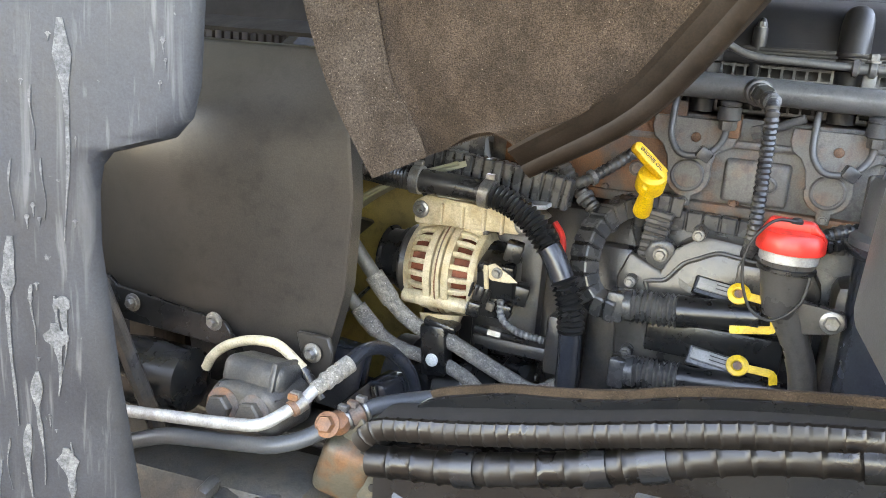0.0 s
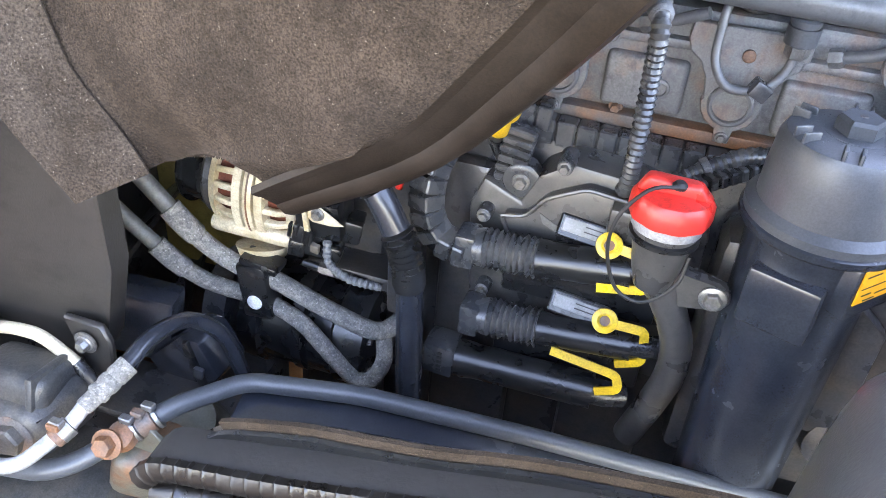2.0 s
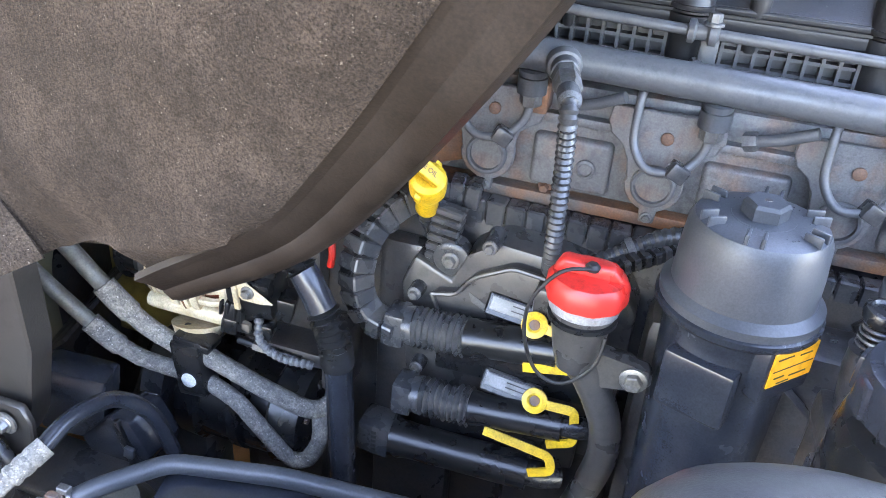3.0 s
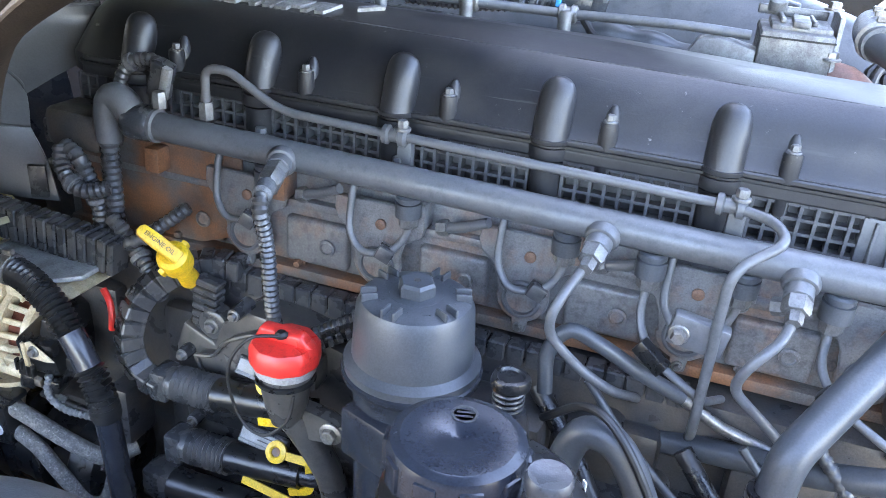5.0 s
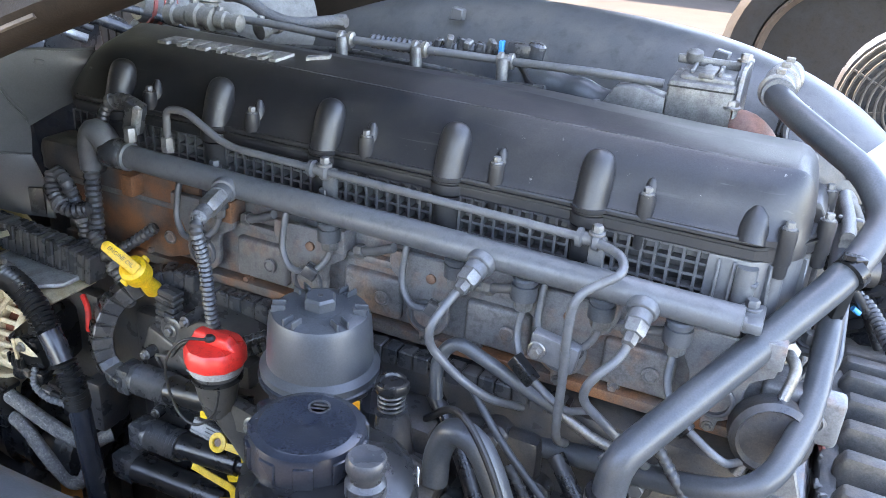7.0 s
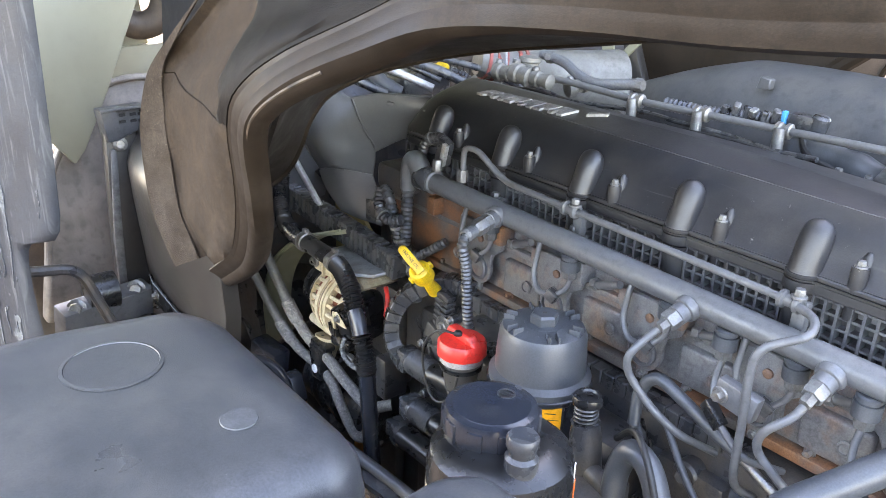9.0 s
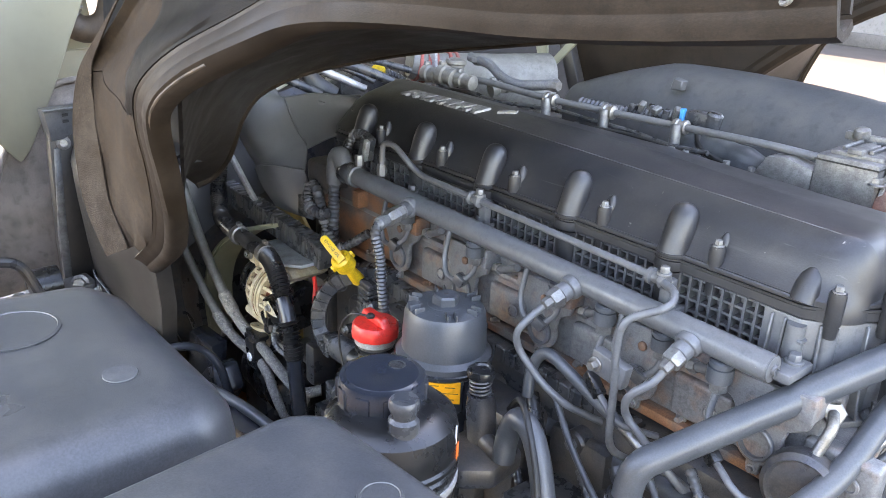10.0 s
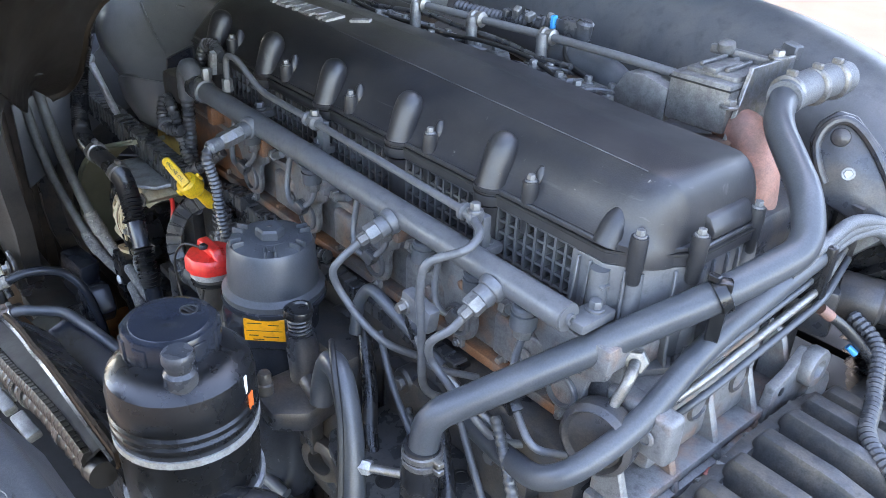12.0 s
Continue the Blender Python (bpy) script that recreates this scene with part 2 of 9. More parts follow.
M_OLIVE = mat("oily_olive_casting", (0.082, 0.080, 0.062), 0.38, 0.1, (0.13, 0.095, 0.055), 22, 0.5, 0.72, bump=0.2, bscale=260, speck=DUST, sscale=130, sthr=0.74)
M_RUSTY = mat("rust_spotted_casting", (0.085, 0.075, 0.055), 0.5, 0.1, (0.16, 0.075, 0.035), 28, 0.46, 0.62, bump=0.3, bscale=300)
M_RIMB = mat("brown_black_moulding", (0.0052, 0.0044, 0.0038), 0.36, 0.0, (0.0085, 0.0068, 0.0055), 30, bump=0.1, speck=DUST, sthr=0.77)
M_LIME = mat("lime_paint_mark", (0.5, 0.62, 0.03), 0.5, bump=0.0)

# ---------------------------------------------------------------- mesh tools


def V(*a):
    return Vector(a[0]) if len(a) == 1 else Vector(a)


def frame_of(d, hint=(0, 0, 1)):
    """Two unit vectors square to d."""
    d = V(d).normalized()
    h = V(hint)
    if abs(h.normalized().dot(d)) > 0.95:
        h = V(1, 0, 0) if abs(d.x) < 0.8 else V(0, 1, 0)
    u = (h - d * h.dot(d)).normalized()
    return u, d.cross(u)


def spline(pts, step=0.006):
    """Points along a smooth curve through pts."""
    p = [V(q) for q in pts]
    if len(p) == 2:
        n = max(2, int((p[1] - p[0]).length / step))
        return [p[0].lerp(p[1], i / n) for i in range(n + 1)]
    p = [p[0] * 2 - p[1]] + p + [p[-1] * 2 - p[-2]]
    out = []
    for a, b, c, d in zip(p, p[1:], p[2:], p[3:]):
        n = max(2, int((c - b).length / step))
        for i in range(n):
            t = i / n
            out.append(0.5 * ((2 * b) + (c - a) * t + (2 * a - 5 * b + 4 * c - d) * t * t + (3 * b - a - 3 * c + d) * t ** 3))
    return out + [p[-2]]


def bent(pts, radius=0.02, n=6):
    """A polyline with rounded corners, as a bent metal pipe has."""
    p = [V(q) for q in pts]
    out = [p[0]]
    for a, b, c in zip(p, p[1:], p[2:]):
        r = min(radius, 0.45 * (a - b).length, 0.45 * (c - b).length)
        s, e = b + (a - b).normalized() * r, b + (c - b).normalized() * r
        for i in range(n + 1):
            t = i / n
            out.append(s * (1 - t) ** 2 + b * 2 * t * (1 - t) + e * t * t)
    return out + [p[-1]]


def ring_faces(bm, rings, closed=True, caps=True):
    for a, b in zip(rings, rings[1:]):
        n = len(a)
        for i in range(n if closed else n - 1):
            j = (i + 1) % n
            bm.faces.new((a[i], a[j], b[j], b[i]))
    if caps and closed:
        bm.faces.new(list(reversed(rings[0])))
        bm.faces.new(rings[-1])


def tube(bm, path, r, n=12, wave=None, caps=True, section=None, hint=(0, 0, 1)):
    """Sweeps a round (or given) section along path. wave: scale as a function of the length so far."""
    path = [V(p) for p in path]
    rings, s = [], 0.0
    u = None
    for i, p in enumerate(path):
        d = (path[min(i + 1, len(path) - 1)] - path[max(i - 1, 0)])
        if d.length < 1e-9:
            continue
        d.normalize()
        if u is None:
            u, w = frame_of(d, hint)
        else:
            u = (u - d * u.dot(d)).normalized()
            w = d.cross(u)
        if i:
            s += (p - path[i - 1]).length
        k = wave(s) if wave else 1.0
        if section:
            ring = [bm.verts.new(p + (u * a + w * b) * k) for a, b in section]
        else:
            ring = [bm.verts.new(p + (u * math.cos(t) + w * math.sin(t)) * (r * k)) for t in (2 * math.pi * j / n for j in range(n))]
        rings.append(ring)
    ring_faces(bm, rings, True, caps)
    return bm


def resample(path, step):
    path = [V(p) for p in path]
    out, need = [path[0]], step
    for a, b in zip(path, path[1:]):
        length = (b - a).length
        pos = need
        while pos <= length:
            out.append(a.lerp(b, pos / length))
            pos += step
        need = pos - length
    out.append(path[-1])
    return out


def corrugated(bm, path, r, pitch=0.005, depth=0.14, n=14):
    return tube(bm, resample(path, pitch / 4), r, n, wave=lambda s: 1 - depth * (0.5 + 0.5 * math.cos(2 * math.pi * s / pitch)))


def lathe(bm, origin, axis, profile, n=24, squash=None):
    """Turns a profile of (radius, height) round an axis at origin."""
    d = V(axis).normalized()
    u, w = frame_of(d, (0.31, 0.2, 0.93) if abs(d.z) < 0.9 else (1, 0, 0))
    rings = []
    for r, h in profile:
        k = [(r * (squash(t) if squash else 1.0), t) for t in (2 * math.pi * j / n for j in range(n))]
        rings.append([bm.verts.new(V(origin) + d * h + (u * math.cos(t) + w * math.sin(t)) * max(q, 1e-5)) for q, t in k])
    ring_faces(bm, rings)
    return bm


def hexa(bm, origin, axis, r, h, hole=False):
    """A hexagon head with a chamfered top."""
    return lathe(bm, origin, axis, [(r, 0), (r, h * 0.82), (r * 0.86, h)], 6)


def bolt(bm, origin, axis, r=0.008, h=0.007, washer=True):
    d = V(axis).normalized()
    if washer:
        lathe(bm, V(origin) - d * 0.001, d, [(r * 1.45, 0), (r * 1.45, 0.0022), (r * 1.3, 0.003)], 16)
    hexa(bm, V(origin) + d * 0.0015, d, r, h)
    return bm


def box(bm, c, size, rot=None, bevel=0.0, seg=2):
    b2 = bmesh.new()
    m = Matrix.Translation(V(c)) @ (rot.to_4x4() if rot else Matrix.Identity(4)) @ Matrix.Diagonal((*size, 1))
    bmesh.ops.create_cube(b2, size=1.0, matrix=m)
    if bevel:
        bmesh.ops.bevel(b2, geom=b2.edges[:], offset=bevel, segments=seg, affect="EDGES", profile=0.5)
    merge(bm, b2)
    return bm


def merge(bm, b2):
    me = bpy.data.meshes.new("tmp")
    b2.to_mesh(me)
    b2.free()
    bm.from_mesh(me)
    bpy.data.meshes.remove(me)
    return bm


def prism(bm, outline, normal, depth, bevel=0.0, seg=2):
    """A plate with the given outline (3D points) and thickness along normal."""
    b2 = bmesh.new()
    d = V(normal).normalized() * depth
    a = [b2.verts.new(V(p)) for p in outline]
    z = [b2.verts.new(V(p) + d) for p in outline]
    n = len(a)
    b2.faces.new(a)
    b2.faces.new(list(reversed(z)))
    for i in range(n):
        b2.faces.new((a[i], z[i], z[(i + 1) % n], a[(i + 1) % n]))
    bmesh.ops.recalc_face_normals(b2, faces=b2.faces[:])
    if bevel:
        bmesh.ops.bevel(b2, geom=b2.edges[:], offset=bevel, segments=seg, affect="EDGES", profile=0.5)
    merge(bm, b2)
    return bm


def sheet(bm, rows, thick=0.004):
    """A sheet of even thickness through a grid of points (rows of points, each of one length)."""
    b2 = bmesh.new()
    g = [[b2.verts.new(V(p)) for p in row] for row in rows]
    for a, b in zip(g, g[1:]):
        for i in range(len(a) - 1):
            b2.faces.new((a[i], a[i + 1], b[i + 1], b[i]))
    bmesh.ops.recalc_face_normals(b2, faces=b2.faces[:])
    bmesh.ops.solidify(b2, geom=b2.faces[:], thickness=thick)
    merge(bm, b2)
    return bm


def along(pts, k):
    """The point of a smooth curve through pts at the running index k."""
    i = min(int(k), len(pts) - 2)
    t = k - i
    p = [V(pts[max(0, min(len(pts) - 1, j))]) for j in (i - 1, i, i + 1, i + 2)]
    a, b, c, e = p
    return 0.5 * ((2 * b) + (c - a) * t + (2 * a - 5 * b + 4 * c - e) * t * t + (3 * b - a - 3 * c + e) * t ** 3)


def loft(rows, n, m):
    """A finer grid of points through a coarse one, smooth both ways: n rows of m points."""
    fine = [[along(r, (len(r) - 1) * q / (m - 1)) for q in range(m)] for r in rows]
    return [[along([r[q] for r in fine], (len(fine) - 1) * p / (n - 1)) for q in range(m)] for p in range(n)]


ROOT = {}


def thing(name, base, label, category, group="", kind=""):
    e = tagged(new(name), label, category, group, kind)
    e.empty_display_size = 0.05
    e.location = base
    ROOT[e.name] = V(base)
    return e


def part(name, bm, material, parent=None, label="", flat=False, sharp=35):
    """Links a bmesh, in world metres, as one mesh under a thing or part."""
    bmesh.ops.recalc_face_normals(bm, faces=bm.faces[:])
    lim = radians(sharp)
    for f in bm.faces:
        f.smooth = not flat
    for e in bm.edges:
        if len(e.link_faces) == 2 and e.calc_face_angle(0) > lim:
            e.smooth = False
    base = ROOT[parent.name] if parent else V(0, 0, 0)
    bmesh.ops.translate(bm, verts=bm.verts[:], vec=-base)
    me = bpy.data.meshes.new(name)
    bm.to_mesh(me)
    bm.free()
    me.materials.append(material)
    ob = new(name, me)
    if parent:
        ob.parent = parent
        ROOT[ob.name] = base
    if label:
        ob["label"] = label
    return ob


def single(name, bm, material, label, category, kind="", group=""):
    """A thing of one mesh."""
    ob = part(name, bm, material)
    return tagged(ob, label, category, group, kind)


def B():
    return bmesh.new()


def band(bm, p, d, r, w=0.008, t=0.0015):
    """A hose clamp ring round a hose at p, with its screw."""
    d = V(d).normalized()
    lathe(bm, V(p) - d * w / 2, d, [(r, 0), (r + t, 0.0008), (r + t, w - 0.0008), (r, w)], 20)
    u, _ = frame_of(d)
    box(bm, V(p) + u * (r + t + 0.003), (0.012, 0.008, 0.007), None, 0.001, 1)
    return bm

# ---------------------------------------------------------------- setting
g = B()
bmesh.ops.create_grid(g, x_segments=1, y_segments=1, size=400)
single("ground", g, M_GROUND, "pale sandy concrete yard in full sun", "ground", "structure")
g = box(B(), (-4, 19.2, 2.6), (60, 0.4, 5.2), None, 0.02)
single("wall_north", g, M_WALL, "white painted boundary building wall across the yard", "wall", "structure")
g = box(B(), (-4, 18.95, 0.15), (60, 0.1, 0.3), None, 0.02)
single("baseboard", g, mat("grey_plinth", (0.06, 0.055, 0.05), 0.8, scale=1.0, gscale=30), "grey concrete plinth along the white wall", "plinth", "structure")
for k in range(9):
    box_x = -28 + 6.0 * k
    g = box(B(), (box_x, 18.985, 2.75), (0.08, 0.04, 4.9), None, 0.01, 1)
    tagged(part("trim", g, mat("grey_joint", (0.5, 0.5, 0.49), 0.7) if k == 0 else bpy.data.materials["grey_joint"]), "grey cover strip on a wall joint", "trim", "wall joints", "structure")

# ---------------------------------------------------------------- engine: block and head
PITCH = 0.165
blk = thing("engine_block", (0.1, 1.2, 0.75), "dark grey cast iron truck engine block with grime", "engine block")
g = box(B(), (0.09, 1.22, 1.08), (1.0, 0.34, 0.66), None, 0.015)
part("casting", g, M_BLOCK, blk)
g = box(B(), (0.09, 1.46, 1.31), (0.96, 0.24, 0.56), None, 0.02)
part("far_casting", g, M_BLOCK, blk)
for k in range(6):
    g = box(B(), (-0.33 + PITCH * k, 1.042, 1.12), (0.10, 0.03, 0.5), None, 0.012)
    part("rib", g, M_BLOCK, blk)
g = box(B(), (0.09, 1.02, 0.80), (1.0, 0.10, 0.05), None, 0.01)
part("sump_flange", g, M_BLOCK, blk)
g = box(B(), (0.09, 1.2, 0.62), (0.9, 0.26, 0.34), None, 0.04)
part("sump", g, M_BLOCK, blk)

head = thing("cylinder_head", (0.1, 1.2, 1.42), "grey painted cylinder head with rust-brown patches", "cylinder head")
g = box(B(), (0.10, 1.205, 1.483), (0.99, 0.225, 0.125), None, 0.006)
part("casting", g, M_HEAD, head)
g = box(B(), (0.10, 1.085, 1.4275), (0.96, 0.022, 0.014), None, 0.003)
part("lower_ledge", g, M_RUST, head, "rust-brown ledge")
g = box(B(), (0.10, 1.088, 1.512), (0.96, 0.014, 0.010), None, 0.003)
part("upper_ledge", g, M_HEAD, head)
for k in range(6):
    x = -0.282 + PITCH * k
    part("water_jacket_bulge", box(B(), (x + 0.082, 1.096, 1.466), (0.080, 0.026, 0.056), None, 0.006, 3), M_HEAD, head)
    part("core_plug", lathe(B(), (x + 0.098, 1.080, 1.466), (0, -1, 0), [(0.010, 0), (0.0095, 0.002), (0.007, 0.003), (0.006, 0.0012), (0, 0.0012)], 18), M_HEAD, head)
    part("flange_stud", bolt(B(), (x + 0.060, 1.086, 1.437), (0, -1, 0), 0.005, 0.008), M_RUST if k < 3 else M_HEAD, head)
    g = box(B(), (x + 0.045, 1.076, 1.535), (0.02, 0.03, 0.03), None, 0.003)
    part("lug", g, M_RUST if k in (0, 1) else M_HEAD, head)
g = prism(B(), [(-0.37, 1.088, 1.43), (-0.2, 1.088, 1.43), (-0.13, 1.088, 1.455), (-0.13, 1.088, 1.56), (-0.37, 1.088, 1.56)], (0, -1, 0), 0.006, 0.002)
part("front_shield", g, M_RUST, head, "rust-brown heat stained plate")


def injector_plate(x):
    """A pressed bracket plate round an injector bore, with a bore ring and two bolts."""
    y = 1.068
    t = thing("injector_plate", (x, y, 1.47), "grey pressed steel clamp plate round an injector bore", "plate", "injector plates")
    out = [(x - 0.026, y, 1.47)]
    for i in range(9):
        a = math.pi + math.pi * i / 8
        out.append((x + 0.028 * math.cos(a), y, 1.468 + 0.028 * math.sin(a)))
    out += [(x + 0.027, y, 1.484), (x + 0.030, y, 1.496), (x + 0.040, y, 1.503), (x + 0.050, y, 1.509), (x + 0.053, y, 1.520), (x + 0.053, y, 1.541), (x - 0.050, y, 1.541), (x - 0.052, y, 1.525), (x - 0.047, y, 1.512), (x - 0.036, y, 1.504), (x - 0.029, y, 1.490)]
    part("plate", prism(B(), out, (0, 1, 0), 0.008, 0.0015, 1), M_HEAD, t)
    part("bore_ring", lathe(B(), (x, y + 0.004, 1.468), (0, -1, 0), [(0.021, 0), (0.021, 0.008), (0.019, 0.0095), (0.0165, 0.0095), (0.0165, 0.003), (0.0, 0.003)], 28), M_GREY, t)
    part("bolt", lathe(B(), (x + 0.004, y, 1.517), (0, -1, 0), [(0.006, 0), (0.006, 0.003), (0.0045, 0.004), (0, 0.004)], 14), M_RUST, t, "rust-brown plug")
    part("tab", prism(B(), [(x - 0.009, y, 1.445), (x - 0.007, y, 1.428), (x + 0.007, y, 1.428), (x + 0.009, y, 1.445)], (0, 1, 0), 0.007, 0.001, 1), M_HEAD, t)
    part("tab_bolt", bolt(B(), (x, y, 1.434), (0, -1, 0), 0.004, 0.004), M_STEEL, t)
    return t


plate0 = injector_plate(-0.282 + PITCH)
for k in range(2, 6):
    copy_thing(plate0, pose(-0.282 + PITCH * k, 1.068, 1.47))

# ---------------------------------------------------------------- valve cover
cov = thing("valve_cover", (0.1, 1.213, 1.56), "long matt black moulded valve cover with silver lettering and dust", "valve cover")
ENDS = []
for d in (0.0, 0.0015, 0.0035, 0.006, 0.010, 0.015, 0.021, 0.029, 0.038, 0.046, 0.052):
    h = (1 - (1 - min(1.0, d / 0.036)) ** 3.4) ** (1 / 2.1) if d < 0.036 else 1.0
    inset = 0.052 - math.sqrt(0.052 ** 2 - (0.052 - d) ** 2)
    ENDS.append((d, 0.10 + 0.90 * h, 1 - inset / 0.109))
ENDS = [(-0.402 + d * 1.2, h, w) for d, h, w in ENDS] + [(x, 1, 1) for x in (-0.25, -0.12, 0.0, 0.12, 0.24, 0.36, 0.46)] + [(0.595 - d, h, w) for d, h, w in reversed(ENDS)]
g = B()
rings = []
for x, h, w in ENDS:
    c1, c2 = 1.184 - 0.074 * x, 1.240 - 0.045 * x
    sl = c1 - 1.109
    ridge_z = 1.711 - 0.012 * min(1.0, max(0.0, (x - 0.22) / 0.28))
    prof = [(1.104, 1.612), (1.104, 1.634), (1.109, 1.638), (1.109 + 0.22 * sl, 1.659), (1.109 + 0.45 * sl, 1.680), (1.109 + 0.68 * sl, 1.6905), (1.109 + 0.87 * sl, 1.6960), (c1 - 0.0015, 1.6987), (c1 + 0.0012, 1.6993),
            ((c1 + c2) / 2, 0.5 * (1.6993 + ridge_z)), (c2 - 0.002, ridge_z - 0.0002), (c2 + 0.003, ridge_z - 0.0010), (1.285, ridge_z - 0.007), (1.303, ridge_z - 0.020), (1.316, 1.66), (1.322, 1.612)]
    rings.append([g.verts.new((x, 1.213 + (y - 1.213) * w, 1.612 + (z - 1.612) * h)) for y, z in prof])
ring_faces(g, rings)
part("shell", g, M_COVER, cov, sharp=38)
CREASE = [(-0.20 + 0.75 * q / 30, 1.184 - 0.074 * (-0.20 + 0.75 * q / 30), 1.6989) for q in range(31)]
part("worn_crease", tube(B(), CREASE, 0.0008, 6), M_RUB, cov, "pale worn crease along the cover")


def rim_outline(z, grow):
    a, e, f, n = 0.608 + grow, 0.412 + grow, 1.326 + grow, 1.100 - grow
    return [(-e + 0.06, n, z), (0.548, n, z), (a - 0.03, n + 0.025, z), (a, n + 0.075, z), (a, f - 0.06, z), (a - 0.05, f, z), (-e + 0.05, f, z), (-e, f - 0.06, z), (-e, n + 0.06, z)]


part("flange", prism(B(), rim_outline(1.612, 0.002), (0, 0, 1), 0.0135, 0.002, 1), M_COVER, cov)
part("upper_flange", prism(B(), rim_outline(1.6275, 0.001), (0, 0, 1), 0.006, 0.0015, 1), M_COVER, cov)
part("gasket", prism(B(), rim_outline(1.6252, 0.0035), (0, 0, 1), 0.0026), M_INK, cov, "thin black seal line")
part("lower_frame", prism(B(), rim_outline(1.548, -0.016), (0, 0, 1), 0.064, 0.003, 1), M_COVER, cov)
for k in range(5):
    x, top = -0.282 + PITCH * k, 1.686
    part("hump_column", lathe(B(), (x, 1.107, 1.548), (0, 0, 1), [(0.0150, 0), (0.0165, 0.050), (0.0185, 0.062), (0, 0.0625)], 32), M_COVER, cov)
    ax, h = V(0, 0.30, 0.954), (top - 1.626) / 0.954 + 0.003
    part("hump", lathe(B(), (x, 1.1055, 1.626), ax, [(0.0186, 0), (0.0184, h * 0.55), (0.0176, h * 0.72), (0.0158, h * 0.84), (0.0128, h * 0.92), (0.0085, h * 0.97), (0.004, h * 0.995), (0, h)], 32), M_COVER, cov)
    for z0, z1 in ((1.612, 1.6252), (1.6278, 1.6335)):
        part("hump_ring", lathe(B(), (x, 1.107, z0), (0, 0, 1), [(0.015, 0), (0.0200, 0.0004), (0.0204, 0.0012), (0.0204, z1 - z0 - 0.001), (0.015, z1 - z0)], 32), M_COVER, cov)
    part("hump_seal", lathe(B(), (x, 1.107, 1.6253), (0, 0, 1), [(0.0155, 0), (0.0194, 0.0002), (0.0194, 0.0022), (0.0155, 0.0024)], 32), M_INK, cov, "thin black seal ring")
part("corner_ridge", lathe(B(), (0.541, 1.108, 1.626), (0, 0.42, 0.91), [(0.0150, 0), (0.0145, 0.018), (0.0120, 0.030), (0.0075, 0.038), (0.003, 0.042), (0, 0.0425)], 28), M_COVER, cov)
part("rear_step", prism(B(), [(0.575, 1.190, 1.633), (0.606, 1.190, 1.633), (0.606, 1.190, 1.642), (0.598, 1.190, 1.655), (0.575, 1.190, 1.660)], (0, 1, 0), 0.072, 0.003), M_COVER, cov)


def grille(x0, x1):
    """Moulded grid of ribs below the cover's flange."""
    g = B()
    n = max(2, round((x1 - x0) / 0.0142))
    for i in range(n + 1):
        box(g, (x0 + (x1 - x0) * i / n, 1.1085, 1.582), (0.0032, 0.014, 0.060))
    for z in (1.5535, 1.5675, 1.5815, 1.5955, 1.6095):
        box(g, ((x0 + x1) / 2, 1.1095, z), (x1 - x0, 0.012, 0.0032))
    return part("grille", g, M_GRILL, cov)


for k in range(5):
    x = -0.282 + PITCH * k
    grille(x + 0.018, x + PITCH - 0.018)
grille(-0.365, -0.300)
# cast housing below the cover's rear end
cam_h = thing("camshaft_housing", (0.58, 1.2, 1.5), "grey cast camshaft housing with webs below the cover", "housing")
RW = [(0.505, 1.1005), (0.548, 1.1005), (0.579, 1.124), (0.6045, 1.17), (0.6045, 1.268), (0.558, 1.320), (0.505, 1.320)]
part("wall", prism(B(), [(x, y, 1.500) for x, y in RW], (0, 0, 1), 0.111, 0.003), M_GREY, cam_h)
part("foot_flange", prism(B(), [(x + (0.014 if x > 0.51 else 0), y - (0.012 if y < 1.2 else -0.012), 1.490) for x, y in RW], (0, 0, 1), 0.012, 0.003), M_GREY, cam_h)
for x, y, a in ((0.515, 1.100, 0), (0.530, 1.100, 0), (0.563, 1.111, 0.65), (0.594, 1.150, 1.08), (0.604, 1.200, 1.57), (0.604, 1.225, 1.57), (0.604, 1.245, 1.57), (0.604, 1.262, 1.57)):
    part("web", prism(B(), [V(x, y, 1.50) + V(math.sin(a), -math.cos(a), 0) * q + V(0, 0, h) for q, h in ((-0.004, 0.0), (0.016, 0.0), (0.006, 0.075), (0.004, 0.108), (-0.004, 0.108))], (math.cos(a), math.sin(a), 0), 0.0035, 0.001, 1), M_GREY, cam_h)
for x, y in ((0.569, 1.122), (0.600, 1.180), (0.603, 1.268), (0.545, 1.098)):
    part("column", lathe(B(), (x, y, 1.49), (0, 0, 1), [(0.0125, 0), (0.0112, 0.06), (0.0100, 0.116), (0.0, 0.116)], 18), M_GREY, cam_h)
for k in range(4):
    part("step", box(B(), (0.551, 1.096, 1.515 + 0.025 * k), (0.014, 0.012, 0.004), None, 0.001, 1), M_GREY, cam_h)
for x, y in ((0.556, 1.083), (0.622, 1.165)):
    part("foot_bolt_washer", lathe(B(), (x, y, 1.500), (0, 0, 1), [(0.017, 0), (0.017, 0.005), (0.013, 0.008), (0, 0.008)], 20), M_GREY, cam_h)
    part("foot_bolt", bolt(B(), (x, y, 1.508), (0, 0, 1), 0.0095, 0.012), M_GREY, cam_h)

